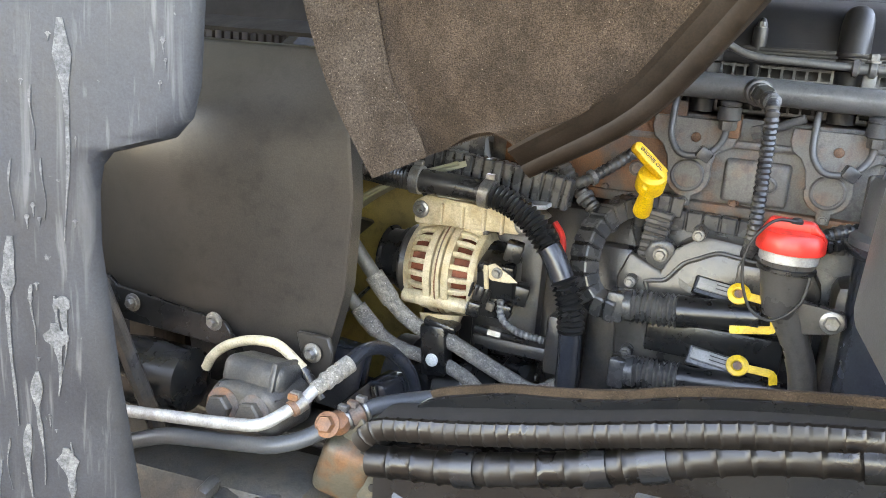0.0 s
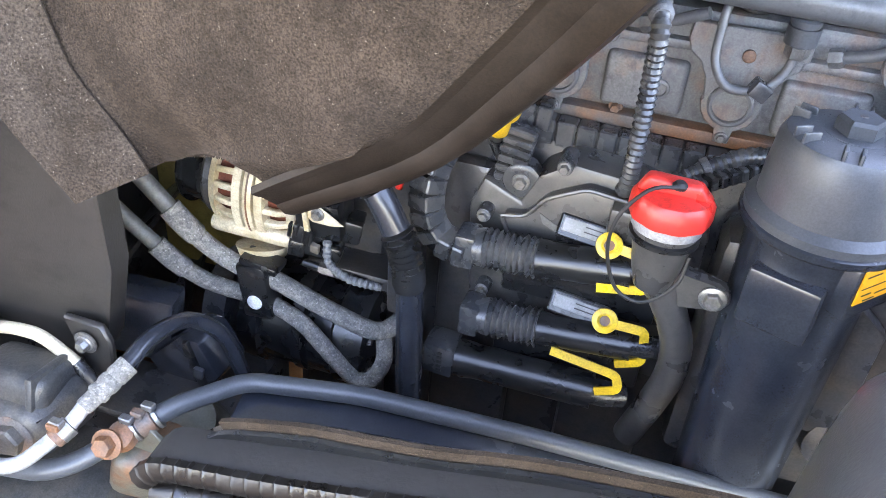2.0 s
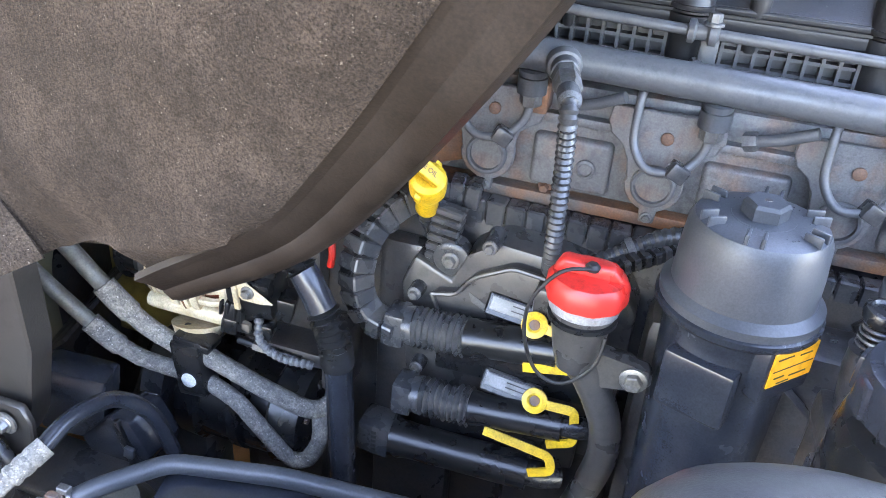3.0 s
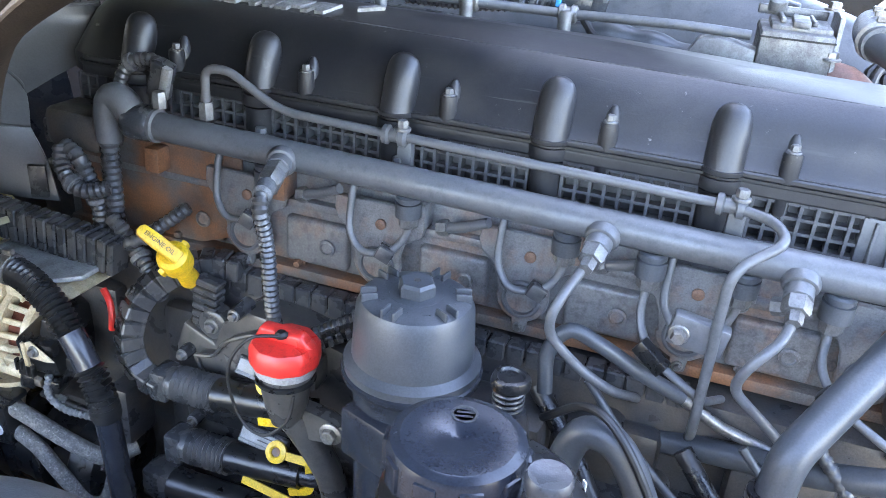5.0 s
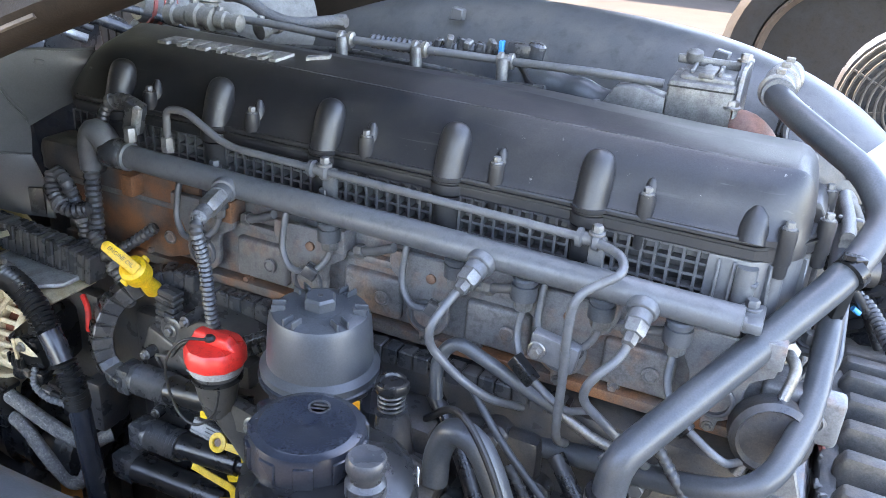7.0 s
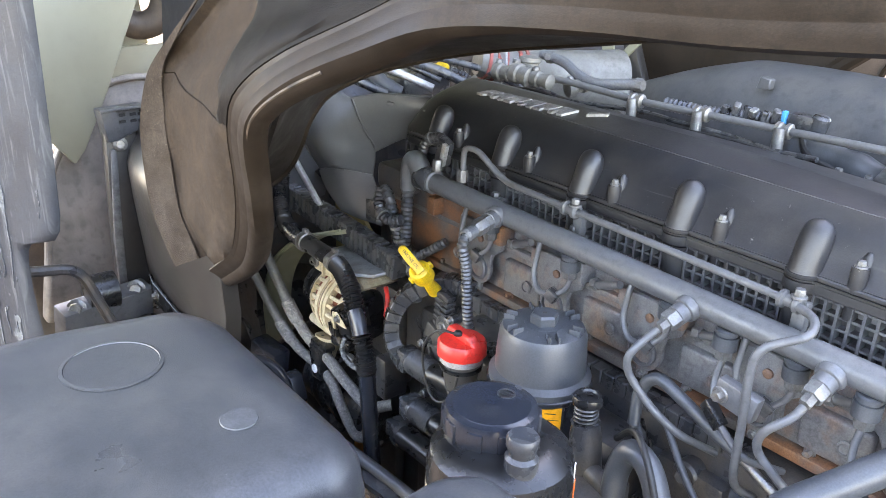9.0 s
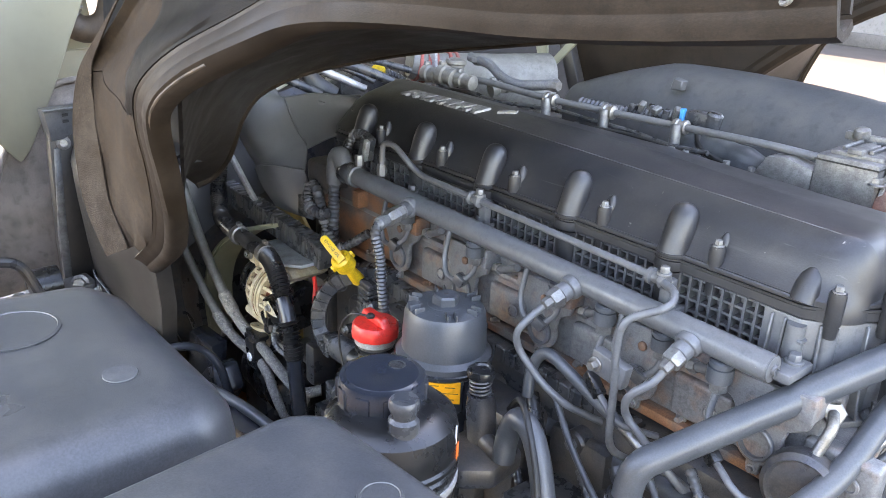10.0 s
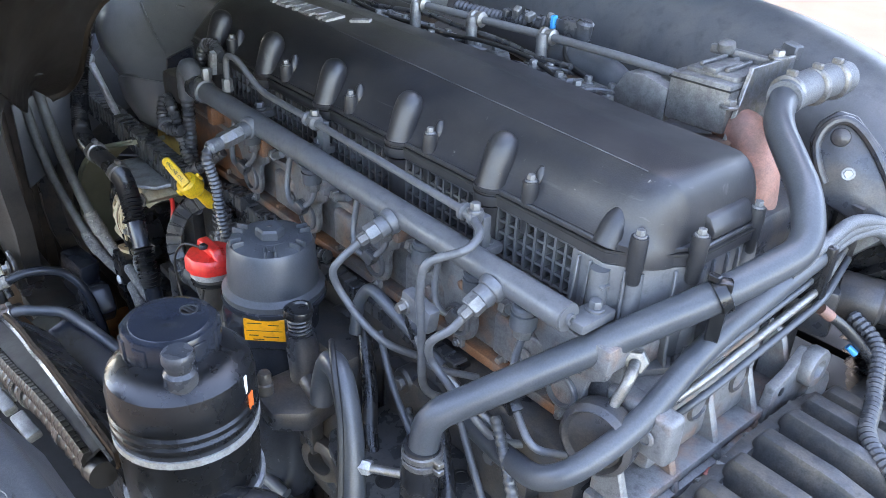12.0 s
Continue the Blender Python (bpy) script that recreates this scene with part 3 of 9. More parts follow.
BOLTS = [(-0.361, 1.140), (-0.226, 1.1075), (-0.060, 1.1075), (0.104, 1.1075), (0.269, 1.1075), (0.435, 1.1075), (0.573, 1.114), (0.607, 1.164), (0.606, 1.266)]
for x, y in BOLTS:
    zt = 1.648 if x > 0.5 else 1.656
    part("bolt_boss", lathe(B(), (x, y, 1.596), (0, 0, 1), [(0.0065, 0), (0.0074, 0.003), (0.0074, 0.014), (0.0086, 0.016), (0.0090, zt - 1.601), (0.0084, zt - 1.596), (0, zt - 1.596)], 18), M_COVER, cov)
    part("bolt", bolt(B(), (x, y, zt), (0, 0, 1), 0.0046, 0.006), M_DIE, cov, "small grey hexagon bolt")
    if 1.10 < y < 1.11:
        part("bolt_pocket", lathe(B(), (x, y + 0.0115, 1.632), (0, 0.12, 1), [(0.0088, 0), (0.0082, 0.020), (0.0060, 0.031), (0.0030, 0.037), (0.0, 0.038)], 18), M_COVER, cov)
for k in range(6):
    x, w, s = -0.290 + 0.0345 * k, 0.030, 0.012
    pts = [(x, 1.196), (x + w * 0.55, 1.196), (x + w * 0.62, 1.204), (x + w, 1.204), (x + w + s, 1.222), (x + s * 0.9, 1.222)]
    if k % 2:
        pts = [(x, 1.196), (x + w * 0.3, 1.196), (x + w * 0.42, 1.206), (x + w * 0.6, 1.206), (x + w * 0.62, 1.196), (x + w, 1.196), (x + w + s, 1.222), (x + s, 1.222)]
    g = prism(B(), [(a, b, 1.6985 + 0.23 * max(0.0, b - 1.184 + 0.074 * a)) for a, b in pts], (0, 0, 1), 0.0042)
    part("lettering", g, M_LETTER, cov, "plain slanted silver block of the lettering")
part("lettering", prism(B(), [(-0.052, 1.214, 1.7045), (-0.024, 1.229, 1.7080), (-0.026, 1.236, 1.7095), (-0.054, 1.221, 1.7060)], (0, 0, 1), 0.0045), M_LETTER, cov, "slim silver dash")

# ---------------------------------------------------------------- fuel rail and its lines
RAIL_Y = 1.050


def rail_z(x):
    return 1.584 - 0.014 * (x + 0.213) / 0.76


rail = thing("fuel_rail", (0.17, RAIL_Y, 1.578), "slate grey steel common rail tube along the head", "fuel rail")
part("rail_tube", tube(B(), [(-0.222, RAIL_Y, rail_z(-0.222)), (0.551, RAIL_Y, rail_z(0.551))], 0.0158, 24), M_GREY, rail)
part("collar", lathe(B(), (-0.252, RAIL_Y, rail_z(-0.25)), (1, 0, 0), [(0.018, 0), (0.0205, 0.004), (0.0205, 0.03), (0.019, 0.034), (0.016, 0.037)], 28), M_RIB, rail, "dark rubber collar")
part("ring", lathe(B(), (-0.218, RAIL_Y, rail_z(-0.21)), (1, 0, 0), [(0.0158, 0), (0.019, 0.0015), (0.019, 0.006), (0.0158, 0.0075)], 28), M_GREY, rail)
part("end_plug", lathe(B(), (0.5505, RAIL_Y, rail_z(0.55)), (1, 0, 0), [(0.0145, 0), (0.0145, 0.002), (0.0065, 0.0025), (0.006, 0.006), (0.003, 0.006), (0.003, 0.003), (0, 0.003)], 24), M_GREY, rail)
for x in (-0.115, 0.05, 0.385, 0.545):
    g = box(B(), (x + 0.012, 1.075, rail_z(x) - 0.006), (0.028, 0.05, 0.012), None, 0.003)
    part("foot", g, M_GREY, rail)
    part("foot_bolt", bolt(B(), (x + 0.012, 1.083, rail_z(x) + 0.001), (0, 0, 1), 0.007, 0.008), M_GREY, rail)


def rail_nut(x, d, name="rail_nut"):
    """A screwed outlet on the rail with collar and hexagon nut; gives the end of its bore."""
    c = V(x, RAIL_Y, rail_z(x))
    d = V(d).normalized()
    part("outlet_collar", lathe(B(), c + d * 0.012, d, [(0.016, 0), (0.0165, 0.006), (0.015, 0.010), (0.0135, 0.011)], 22), M_GREY, rail)
    part("outlet", lathe(B(), c + d * 0.022, d, [(0.0125, 0), (0.0125, 0.013), (0.011, 0.014)], 20), M_GREY, rail)
    part("nut", hexa(B(), c + d * 0.036, d, 0.0125, 0.014), M_DIE, rail, "zinc plated hexagon nut")
    return c + d * 0.048


fuel_b = rail_nut(0.290, (-0.12, -0.9, -0.35))
fuel_c = rail_nut(0.462, (-0.05, -0.88, -0.45))
sens = rail_nut(-0.052, (0.25, -0.9, -0.1))


def fuel_pipe(label, pts, r=0.0048, group="fuel pipes"):
    t = thing("fuel_pipe", pts[0], label, "pipe", group)
    part("pipe", tube(B(), bent(pts, 0.022), r, 12), M_GREY, t)
    return t


def end_nut(t, p, d, r=0.0075, h=0.013, material=None):
    part("union_nut", hexa(B(), p, d, r, h), material or M_DIE, t)


p = fuel_pipe("bent grey steel fuel pipe from the rail", [fuel_b, fuel_b + V(-0.012, -0.02, -0.02), (0.262, 0.968, 1.515), (0.262, 0.975, 1.49), (0.293, 0.985, 1.455), (0.325, 1.0, 1.43), (0.35, 1.06, 1.39)])
end_nut(p, fuel_b - V(0, 0, 0), (-0.12, -0.9, -0.35))
p = fuel_pipe("bent grey steel fuel pipe from the rail", [fuel_c, fuel_c + V(-0.004, -0.016, -0.02), (0.432, 0.975, 1.505), (0.425, 0.985, 1.475), (0.47, 1.0, 1.43), (0.50, 1.02, 1.39), (0.515, 1.07, 1.37)])
end_nut(p, fuel_c, (-0.05, -0.88, -0.45))


def injector_line(x, clip=True):
    """A short line that leaves a socket under the rail, loops by a clip and climbs back behind the rail."""
    t = thing("injector_line", (x, 1.055, 1.53), "looped steel injector fuel line with socket nut and clip", "fuel line", "injector lines")
    z = rail_z(x)
    part("socket", lathe(B(), (x, 1.052, z - 0.014), (0, 0.05, -1), [(0.011, 0), (0.0135, 0.002), (0.0135, 0.006), (0.012, 0.0065), (0.012, 0.008), (0.0140, 0.0085), (0.0140, 0.024), (0.010, 0.026), (0, 0.026)], 24), M_TUBE, t)
    part("nut", hexa(B(), (x, 1.054, z - 0.039), (0, 0.05, -1), 0.0108, 0.012), M_DIE, t)
    path = [(x, 1.057, z - 0.042), (x - 0.002, 1.055, z - 0.066), (x - 0.018, 1.046, z - 0.084), (x - 0.050, 1.044, z - 0.088), (x - 0.066, 1.05, z - 0.066), (x - 0.066, 1.06, z - 0.02), (x - 0.06, 1.075, z - 0.005)]
    part("pipe", tube(B(), bent(path, 0.02), 0.0042, 12), M_GREY, t)
    part("stub_nut", hexa(B(), (x + 0.030, 1.070, z - 0.052), (0.9, -0.3, 0.3), 0.009, 0.012), M_DIE, t)
    part("stub_pipe", tube(B(), [(x + 0.036, 1.068, z - 0.050), (x + 0.060, 1.060, z - 0.041), (x + 0.086, 1.054, z - 0.028)], 0.0055, 12), M_GREY, t)
    if clip:
        part("clip", box(B(), (x - 0.021, 1.046, z - 0.083), (0.018, 0.016, 0.016), Euler((0, 0.5, 0.2)).to_matrix(), 0.002), M_RIB, t, "dark plastic clip")
    return t


inj = injector_line(-0.077)
for k in range(1, 4):
    x = -0.077 + PITCH * k
    copy_thing(inj, pose(x, 1.055, 1.53 - 0.0184 * PITCH * k))
for x, y2 in ((0.335, 0.0), (0.497, 0.0)):
    t = thing("pump_line", (x, 1.05, 1.53), "slim steel pump line below the rail with a tin coloured nut", "fuel line", "pump lines")
    z = rail_z(x)
    part("socket", lathe(B(), (x, 1.048, z - 0.014), (0, 0, -1), [(0.011, 0), (0.0135, 0.002), (0.0135, 0.006), (0.012, 0.0065), (0.012, 0.008), (0.0145, 0.0085), (0.0145, 0.025), (0.010, 0.027), (0, 0.027)], 24), M_TUBE, t)
    part("nut", hexa(B(), (x, 1.049, z - 0.040), (0, 0, -1), 0.0108, 0.013), M_DIE, t)
    part("pipe", tube(B(), bent([(x, 1.052, z - 0.046), (x - 0.002, 1.04, z - 0.085), (x + 0.02, 1.02, z - 0.11), (x + 0.07, 1.0, z - 0.13), (x + 0.09, 1.06, z - 0.16)], 0.02), 0.0042, 12), M_GREY, t)
    part("connector", box(B(), (x + 0.018, 1.02, z - 0.108), (0.034, 0.014, 0.016), Euler((0, 0.55, -0.3)).to_matrix(), 0.002), M_BLACK, t, "black plug connector")

ret = thing("return_pipe", (0.06, 1.073, 1.6), "thin grey return pipe running along above the rail", "pipe")
RET = [(-0.155, 1.059, 1.600), (-0.155, 1.060, 1.655), (-0.128, 1.064, 1.656), (-0.072, 1.070, 1.620), (0.061, 1.073, 1.6155), (0.391, 1.064, 1.6115), (0.430, 1.046, 1.611), (0.441, 1.018, 1.605), (0.402, 0.990, 1.583),
       (0.401, 0.988, 1.54), (0.402, 0.992, 1.50), (0.402, 0.995, 1.41), (0.404, 1.06, 1.36)]
part("pipe", tube(B(), bent(RET, 0.026), 0.0048, 12), M_GREY, ret)
part("end_nut", hexa(B(), (-0.155, 1.059, 1.600), (0, 0, 1), 0.0085, 0.019), M_DIE, ret, "dull union nut")
for x, y, z in ((0.061, 1.073, 1.6155), (0.391, 1.064, 1.6115)):
    c = part("pipe_clip", lathe(B(), (x - 0.013, y, z), (1, 0, 0), [(0.0055, 0), (0.010, 0.001), (0.0105, 0.006), (0.007, 0.008), (0.007, 0.017), (0.0105, 0.019), (0.0105, 0.025), (0.006, 0.027)], 18), M_GREY, ret)
    part("clip_bolt", bolt(B(), (x + 0.008, y, z + 0.008), (0, 0, 1), 0.006, 0.008), M_DIE, c)
    part("stay", box(B(), (x + 0.008, y + 0.012, z - 0.02), (0.016, 0.012, 0.04), None, 0.002), M_GREY, c)
part("saddle", box(B(), (0.388, 1.0, 1.512), (0.05, 0.016, 0.03), Euler((0, 0.15, 0)).to_matrix(), 0.003), M_GREY, ret)
part("saddle_bolt", bolt(B(), (0.372, 0.992, 1.512), (0, -1, 0), 0.0065, 0.009), M_STEEL, ret)

sensor = thing("rail_sensor", (-0.027, 0.962, 1.564), "bright hexagon sensor on the rail with a grey corrugated lead", "sensor")
d = V(0.25, -0.9, -0.1).normalized()
part("hexagon_body", hexa(B(), sens, d, 0.0125, 0.024), M_STEEL, sensor, "bright steel hexagon body")
part("plug", lathe(B(), sens + d * 0.022, d, [(0.009, 0), (0.010, 0.003), (0.010, 0.02), (0.007, 0.024), (0, 0.024)], 18), M_BRAID, sensor)
lead = spline([sens + d * 0.040, sens + d * 0.050 + V(0, 0, -0.012), (-0.025, 0.965, 1.515), (-0.024, 0.972, 1.434), (-0.026, 0.99, 1.40), (-0.03, 1.02, 1.385)])
part("lead", corrugated(B(), lead, 0.0085, 0.0065, 0.2), M_RIB, sensor, "grey corrugated conduit")

boot = thing("rail_boot", (-0.262, 1.055, 1.59), "grey rubber elbow boot on the rail's end with corrugated lead", "boot")
part("elbow", tube(B(), spline([(-0.245, RAIL_Y, 1.586), (-0.258, 1.05, 1.604), (-0.272, 1.05, 1.606), (-0.280, 1.049, 1.585), (-0.280, 1.046, 1.555)], 0.004), 0.0175, 18, wave=lambda s: 1.0 if s < 0.045 else max(0.72, 1.0 - 5 * (s - 0.045))), M_GREY, boot)
part("lead", corrugated(B(), spline([(-0.280, 1.046, 1.557), (-0.279, 1.043, 1.50), (-0.276, 1.04, 1.45), (-0.262, 1.035, 1.41)]), 0.0115, 0.008, 0.16), M_RIB, boot)

for pts, r in (([(-0.285, 1.075, 1.590), (-0.282, 1.078, 1.622), (-0.270, 1.083, 1.640), (-0.248, 1.086, 1.646), (-0.224, 1.082, 1.641)], 0.0088),
               ([(-0.335, 1.03, 1.545), (-0.325, 1.018, 1.52), (-0.298, 1.015, 1.503), (-0.27, 1.025, 1.507)], 0.0105),
               ([(-0.335, 1.035, 1.545), (-0.31, 1.03, 1.53), (-0.30, 1.04, 1.47), (-0.305, 1.04, 1.41)], 0.0105),
               ([(-0.285, 1.03, 1.44), (-0.245, 1.02, 1.445), (-0.215, 1.04, 1.465), (-0.185, 1.055, 1.49)], 0.0085),
               ([(-0.275, 1.03, 1.47), (-0.25, 1.03, 1.44), (-0.215, 1.02, 1.41), (-0.19, 1.0, 1.40)], 0.0105),
               ([(-0.02, 1.0, 1.385), (0.02, 1.03, 1.40), (0.07, 1.05, 1.425), (0.11, 1.06, 1.43)], 0.010)):
    t = thing("cable_conduit", pts[0], "dark grey corrugated cable conduit strapped to the head", "conduit", "cable conduits")
    path = spline(pts)
    part("conduit", corrugated(B(), path, r, 0.0078, 0.16), M_RIB, t)
    m_i = len(path) // 2
    part("strap", lathe(B(), path[m_i] - (path[m_i + 1] - path[m_i]).normalized() * 0.004, path[m_i + 1] - path[m_i], [(r, 0), (r + 0.002, 0.0005), (r + 0.002, 0.007), (r, 0.0075)], 16), M_BRAID, t, "grey fabric strap")
plug = thing("plug_connector", (-0.222, 1.075, 1.63), "grey plastic plug connector with a white locking comb", "connector")
rot = Euler((0.1, 0.35, 0)).to_matrix()
part("body", box(B(), (-0.226, 1.078, 1.628), (0.022, 0.02, 0.045), rot, 0.003), M_RIB, plug)
part("lock", box(B(), (-0.212, 1.066, 1.628), (0.010, 0.008, 0.04), rot, 0.001), M_ALU2, plug, "pale locking comb")
part("rail_fitting", hexa(B(), (-0.21, 1.052, 1.605), (0, 0, 1), 0.008, 0.018), M_DIE, plug)

# cable trough below the head, with ribs
def trough(pts, w, h, label, hint=(0, 0, 1), pitch=0.014, step=0.0035):
    """A cable duct of many short links on a thinner core."""
    t = thing("cable_trough", pts[0], label, "cable trough", "cable troughs")
    path = resample(spline(pts), step)
    part("core", tube(B(), path, 0, 4, section=[(a * 0.42 * h, b * 0.42 * w) for a, b in ((-1, -1), (-1, 1), (1, 1), (1, -1))], hint=hint), M_BLACK, t, sharp=20)
    n = max(2, round(pitch / step))
    up = None
    for i in range(0, len(path) - 2, n):
        seg = path[i:i + n]
        if len(seg) < 2:
            break
        d = (seg[-1] - seg[0]).normalized()
        up = frame_of(d, hint)[0] if up is None else (up - d * up.dot(d)).normalized()
        side = d.cross(up)
        c = (seg[0] + seg[-1]) / 2
        length = (seg[-1] - seg[0]).length * 1.12
        part("link", box(B(), c, (length, w, h), Matrix((d, side, up)).transposed(), 0.0018, 1), M_RIB, t)
    return t


trough([(-0.17, 1.062, 1.408), (0.0, 1.062, 1.405), (0.2, 1.062, 1.402), (0.4, 1.062, 1.40)], 0.022, 0.034, "dark ribbed plastic cable trough below the head", pitch=0.022)
trough([(-0.62, 1.0, 1.462), (-0.45, 1.005, 1.450), (-0.30, 1.01, 1.437), (-0.25, 1.01, 1.43)], 0.03, 0.042, "dark ribbed plastic cable trough above the alternator", pitch=0.015)
RING = [(-0.115, 1.055, 1.428), (-0.155, 1.048, 1.430), (-0.188, 1.020, 1.420), (-0.208, 0.990, 1.398), (-0.214, 0.972, 1.365), (-0.210, 0.966, 1.335), (-0.195, 0.965, 1.312), (-0.165, 0.962, 1.305)]
trough(RING, 0.030, 0.026, "dark ribbed cable duct bent in a loop", hint=(0, 0, 1), pitch=0.016)
trough([(-0.135, 1.02, 1.425), (-0.14, 1.02, 1.39), (-0.145, 1.02, 1.335)], 0.032, 0.02, "dark ribbed cable duct hanging behind the loop", hint=(0, 1, 0), pitch=0.012)
trough([(-0.005, 0.99, 1.388), (0.04, 1.02, 1.405), (0.085, 1.05, 1.418)], 0.018, 0.014, "thin ribbed cable duct slanting to the head", pitch=0.009)

# ---------------------------------------------------------------- alternator
AX, AY, AZ, AR = -0.402, 1.005, 1.306, 0.066
alt = thing("alternator", (AX, AY, AZ), "cream cast aluminium alternator with slotted ends and copper windings", "alternator")
part("core", lathe(B(), (AX - 0.05, AY, AZ), (1, 0, 0), [(0.03, 0), (0.052, 0.004), (0.052, 0.096), (0.03, 0.10)], 32), M_COPPER, alt, "dark copper windings")
g = B()
for x0, x1 in ((AX - 0.006, AX + 0.006),):
    lathe(g, (x0, AY, AZ), (1, 0, 0), [(0.058, 0), (AR, 0.001), (AR + 0.001, 0.006), (AR, 0.011), (0.058, 0.012)], 40)
part("stator_band", g, M_ALU, alt)
part("seam", lathe(B(), (AX - 0.001, AY, AZ), (1, 0, 0), [(AR, 0), (AR + 0.0018, 0.0002), (AR + 0.0018, 0.0016), (AR, 0.002)], 40), M_RUST, alt, "brown stained joint")
for side in (-1, 1):
    g = B()
    x_in, x_out = AX + side * 0.008, AX + side * 0.056
    d = (side, 0, 0)
    lathe(g, (x_in, AY, AZ), d, [(0.058, 0), (AR, 0.0005), (AR, 0.010), (0.060, 0.0105)], 40)
    lathe(g, (x_in + side * 0.034, AY, AZ), d, [(0.056, 0), (0.060, 0.001), (0.057, 0.009), (0.048, 0.014), (0.036, 0.016), (0.018, 0.017), (0, 0.017)], 40)
    part("end_shell", g, M_ALU, alt)
    for i in range(22):
        a = 2 * math.pi * i / 22
        rad = V(0, math.cos(a), math.sin(a))
        g = B()
        rot = Matrix(((1, 0, 0), (0, math.cos(a), -math.sin(a)), (0, math.sin(a), math.cos(a))))
        pts = [(x_in + side * 0.006, 0.064), (x_in + side * 0.025, 0.063), (x_in + side * 0.036, 0.058)]
        prism(g, [V(x, AY, AZ) + rad * r + rot @ V(0, 0, -0.0035) for x, r in pts] + [V(x, AY, AZ) + rad * (r - 0.008) + rot @ V(0, 0, -0.0035) for x, r in reversed(pts)], rot @ V(0, 0, 1), 0.007, 0.0012, 1)
        part("rib", g, M_ALU, alt)
for a in (100, 215, 330):
    a = radians(a)
    c = V(AX - 0.05, AY + 0.062 * math.cos(a), AZ + 0.062 * math.sin(a))
    part("lug", lathe(B(), c, (1, 0, 0), [(0.009, 0), (0.010, 0.004), (0.010, 0.09), (0.008, 0.094), (0, 0.094)], 16), M_ALU, alt)
    part("through_bolt", bolt(B(), c + V(0.094, 0, 0), (1, 0, 0), 0.005, 0.004), M_STEEL, alt)
part("pulley", lathe(B(), (AX - 0.102, AY, AZ), (1, 0, 0), [(0.02, 0), (0.044, 0.001), (0.045, 0.004), (0.040, 0.006), (0.040, 0.026), (0.045, 0.028), (0.045, 0.034), (0.02, 0.036)], 32), M_BLACK, alt, "black ribbed pulley")
part("pulley_cover", lathe(B(), (AX - 0.065, AY, AZ), (1, 0, 0), [(0.05, 0), (0.052, 0.004), (0.05, 0.012), (0.03, 0.014)], 32), M_BLOCK, alt)
part("rear_cover", lathe(B(), (AX + 0.05, AY, AZ), (1, 0, 0), [(0.048, 0), (0.048, 0.018), (0.042, 0.028), (0.02, 0.031), (0, 0.031)], 24), M_BLACK, alt, "black rear cap")
part("regulator", box(B(), (-0.318, 0.955, 1.322), (0.05, 0.05, 0.05), Euler((0.2, 0, 0.1)).to_matrix(), 0.006), M_BLACK, alt, "black regulator block")
part("regulator", box(B(), (-0.322, 0.955, 1.285), (0.035, 0.035, 0.035), None, 0.004), M_BLACK, alt, "black plug")
for x, y, z, q in ((-0.300, 0.95, 1.358, 0.022), (-0.335, 0.94, 1.300, 0.02), (-0.292, 0.965, 1.30, 0.024), (-0.345, 0.945, 1.275, 0.018), (-0.30, 0.94, 1.282, 0.016)):
    part("terminal_block", box(B(), (x, y, z), (q, q * 1.3, q * 1.1), Euler((0.3 * q, 9 * q, 11 * q)).to_matrix(), 0.003), M_BLACK, alt)
part("terminal_tag", prism(B(), [(-0.335, 0.928, 1.335), (-0.315, 0.926, 1.345), (-0.295, 0.926, 1.333), (-0.283, 0.926, 1.325), (-0.297, 0.926, 1.322), (-0.318, 0.926, 1.322)], (0, -1, 0), 0.002, 0.0006, 1), M_ALU, alt, "pale stamped terminal tag")
part("terminal_clip", prism(B(), [(-0.330, 0.927, 1.340), (-0.324, 0.926, 1.341), (-0.320, 0.926, 1.31), (-0.326, 0.926, 1.31)], (0, -1, 0), 0.004, 0.0006, 1), M_ALU, alt)
part("terminal_nut", bolt(B(), (-0.311, 0.924, 1.333), (0, -1, 0), 0.005, 0.005), M_STEEL, alt)
part("foot", lathe(B(), (AX + 0.005, AY - 0.045, AZ - 0.055), (0.1, -0.25, -0.9), [(0.030, 0), (0.026, 0.012), (0.016, 0.024), (0.014, 0.040), (0, 0.040)], 24), M_ALU, alt)
part("foot_bolt", bolt(B(), V(AX + 0.009, AY - 0.056, AZ - 0.092), (0.1, -0.25, -0.9), 0.009, 0.008), M_DIE, alt)
part("plug_latch", box(B(), (-0.318, 0.930, 1.286), (0.010, 0.006, 0.012), Euler((0.2, 0.2, 0)).to_matrix(), 0.0015), M_GRID, alt, "pale yellowed latch")
for k in range(4):
    part("plug_rib", box(B(), (-0.345 + 0.008 * k, 0.928, 1.304 - 0.002 * k), (0.003, 0.006, 0.020), Euler((0.2, 0.25, 0)).to_matrix(), 0.001), M_BLACK, alt)
part("lead", corrugated(B(), spline([(-0.306, 0.935, 1.296), (-0.300, 0.925, 1.276), (-0.278, 0.925, 1.262), (-0.245, 0.935, 1.254)]), 0.0052, 0.006, 0.25), M_BRAID, alt, "grey spiral wrapped lead")

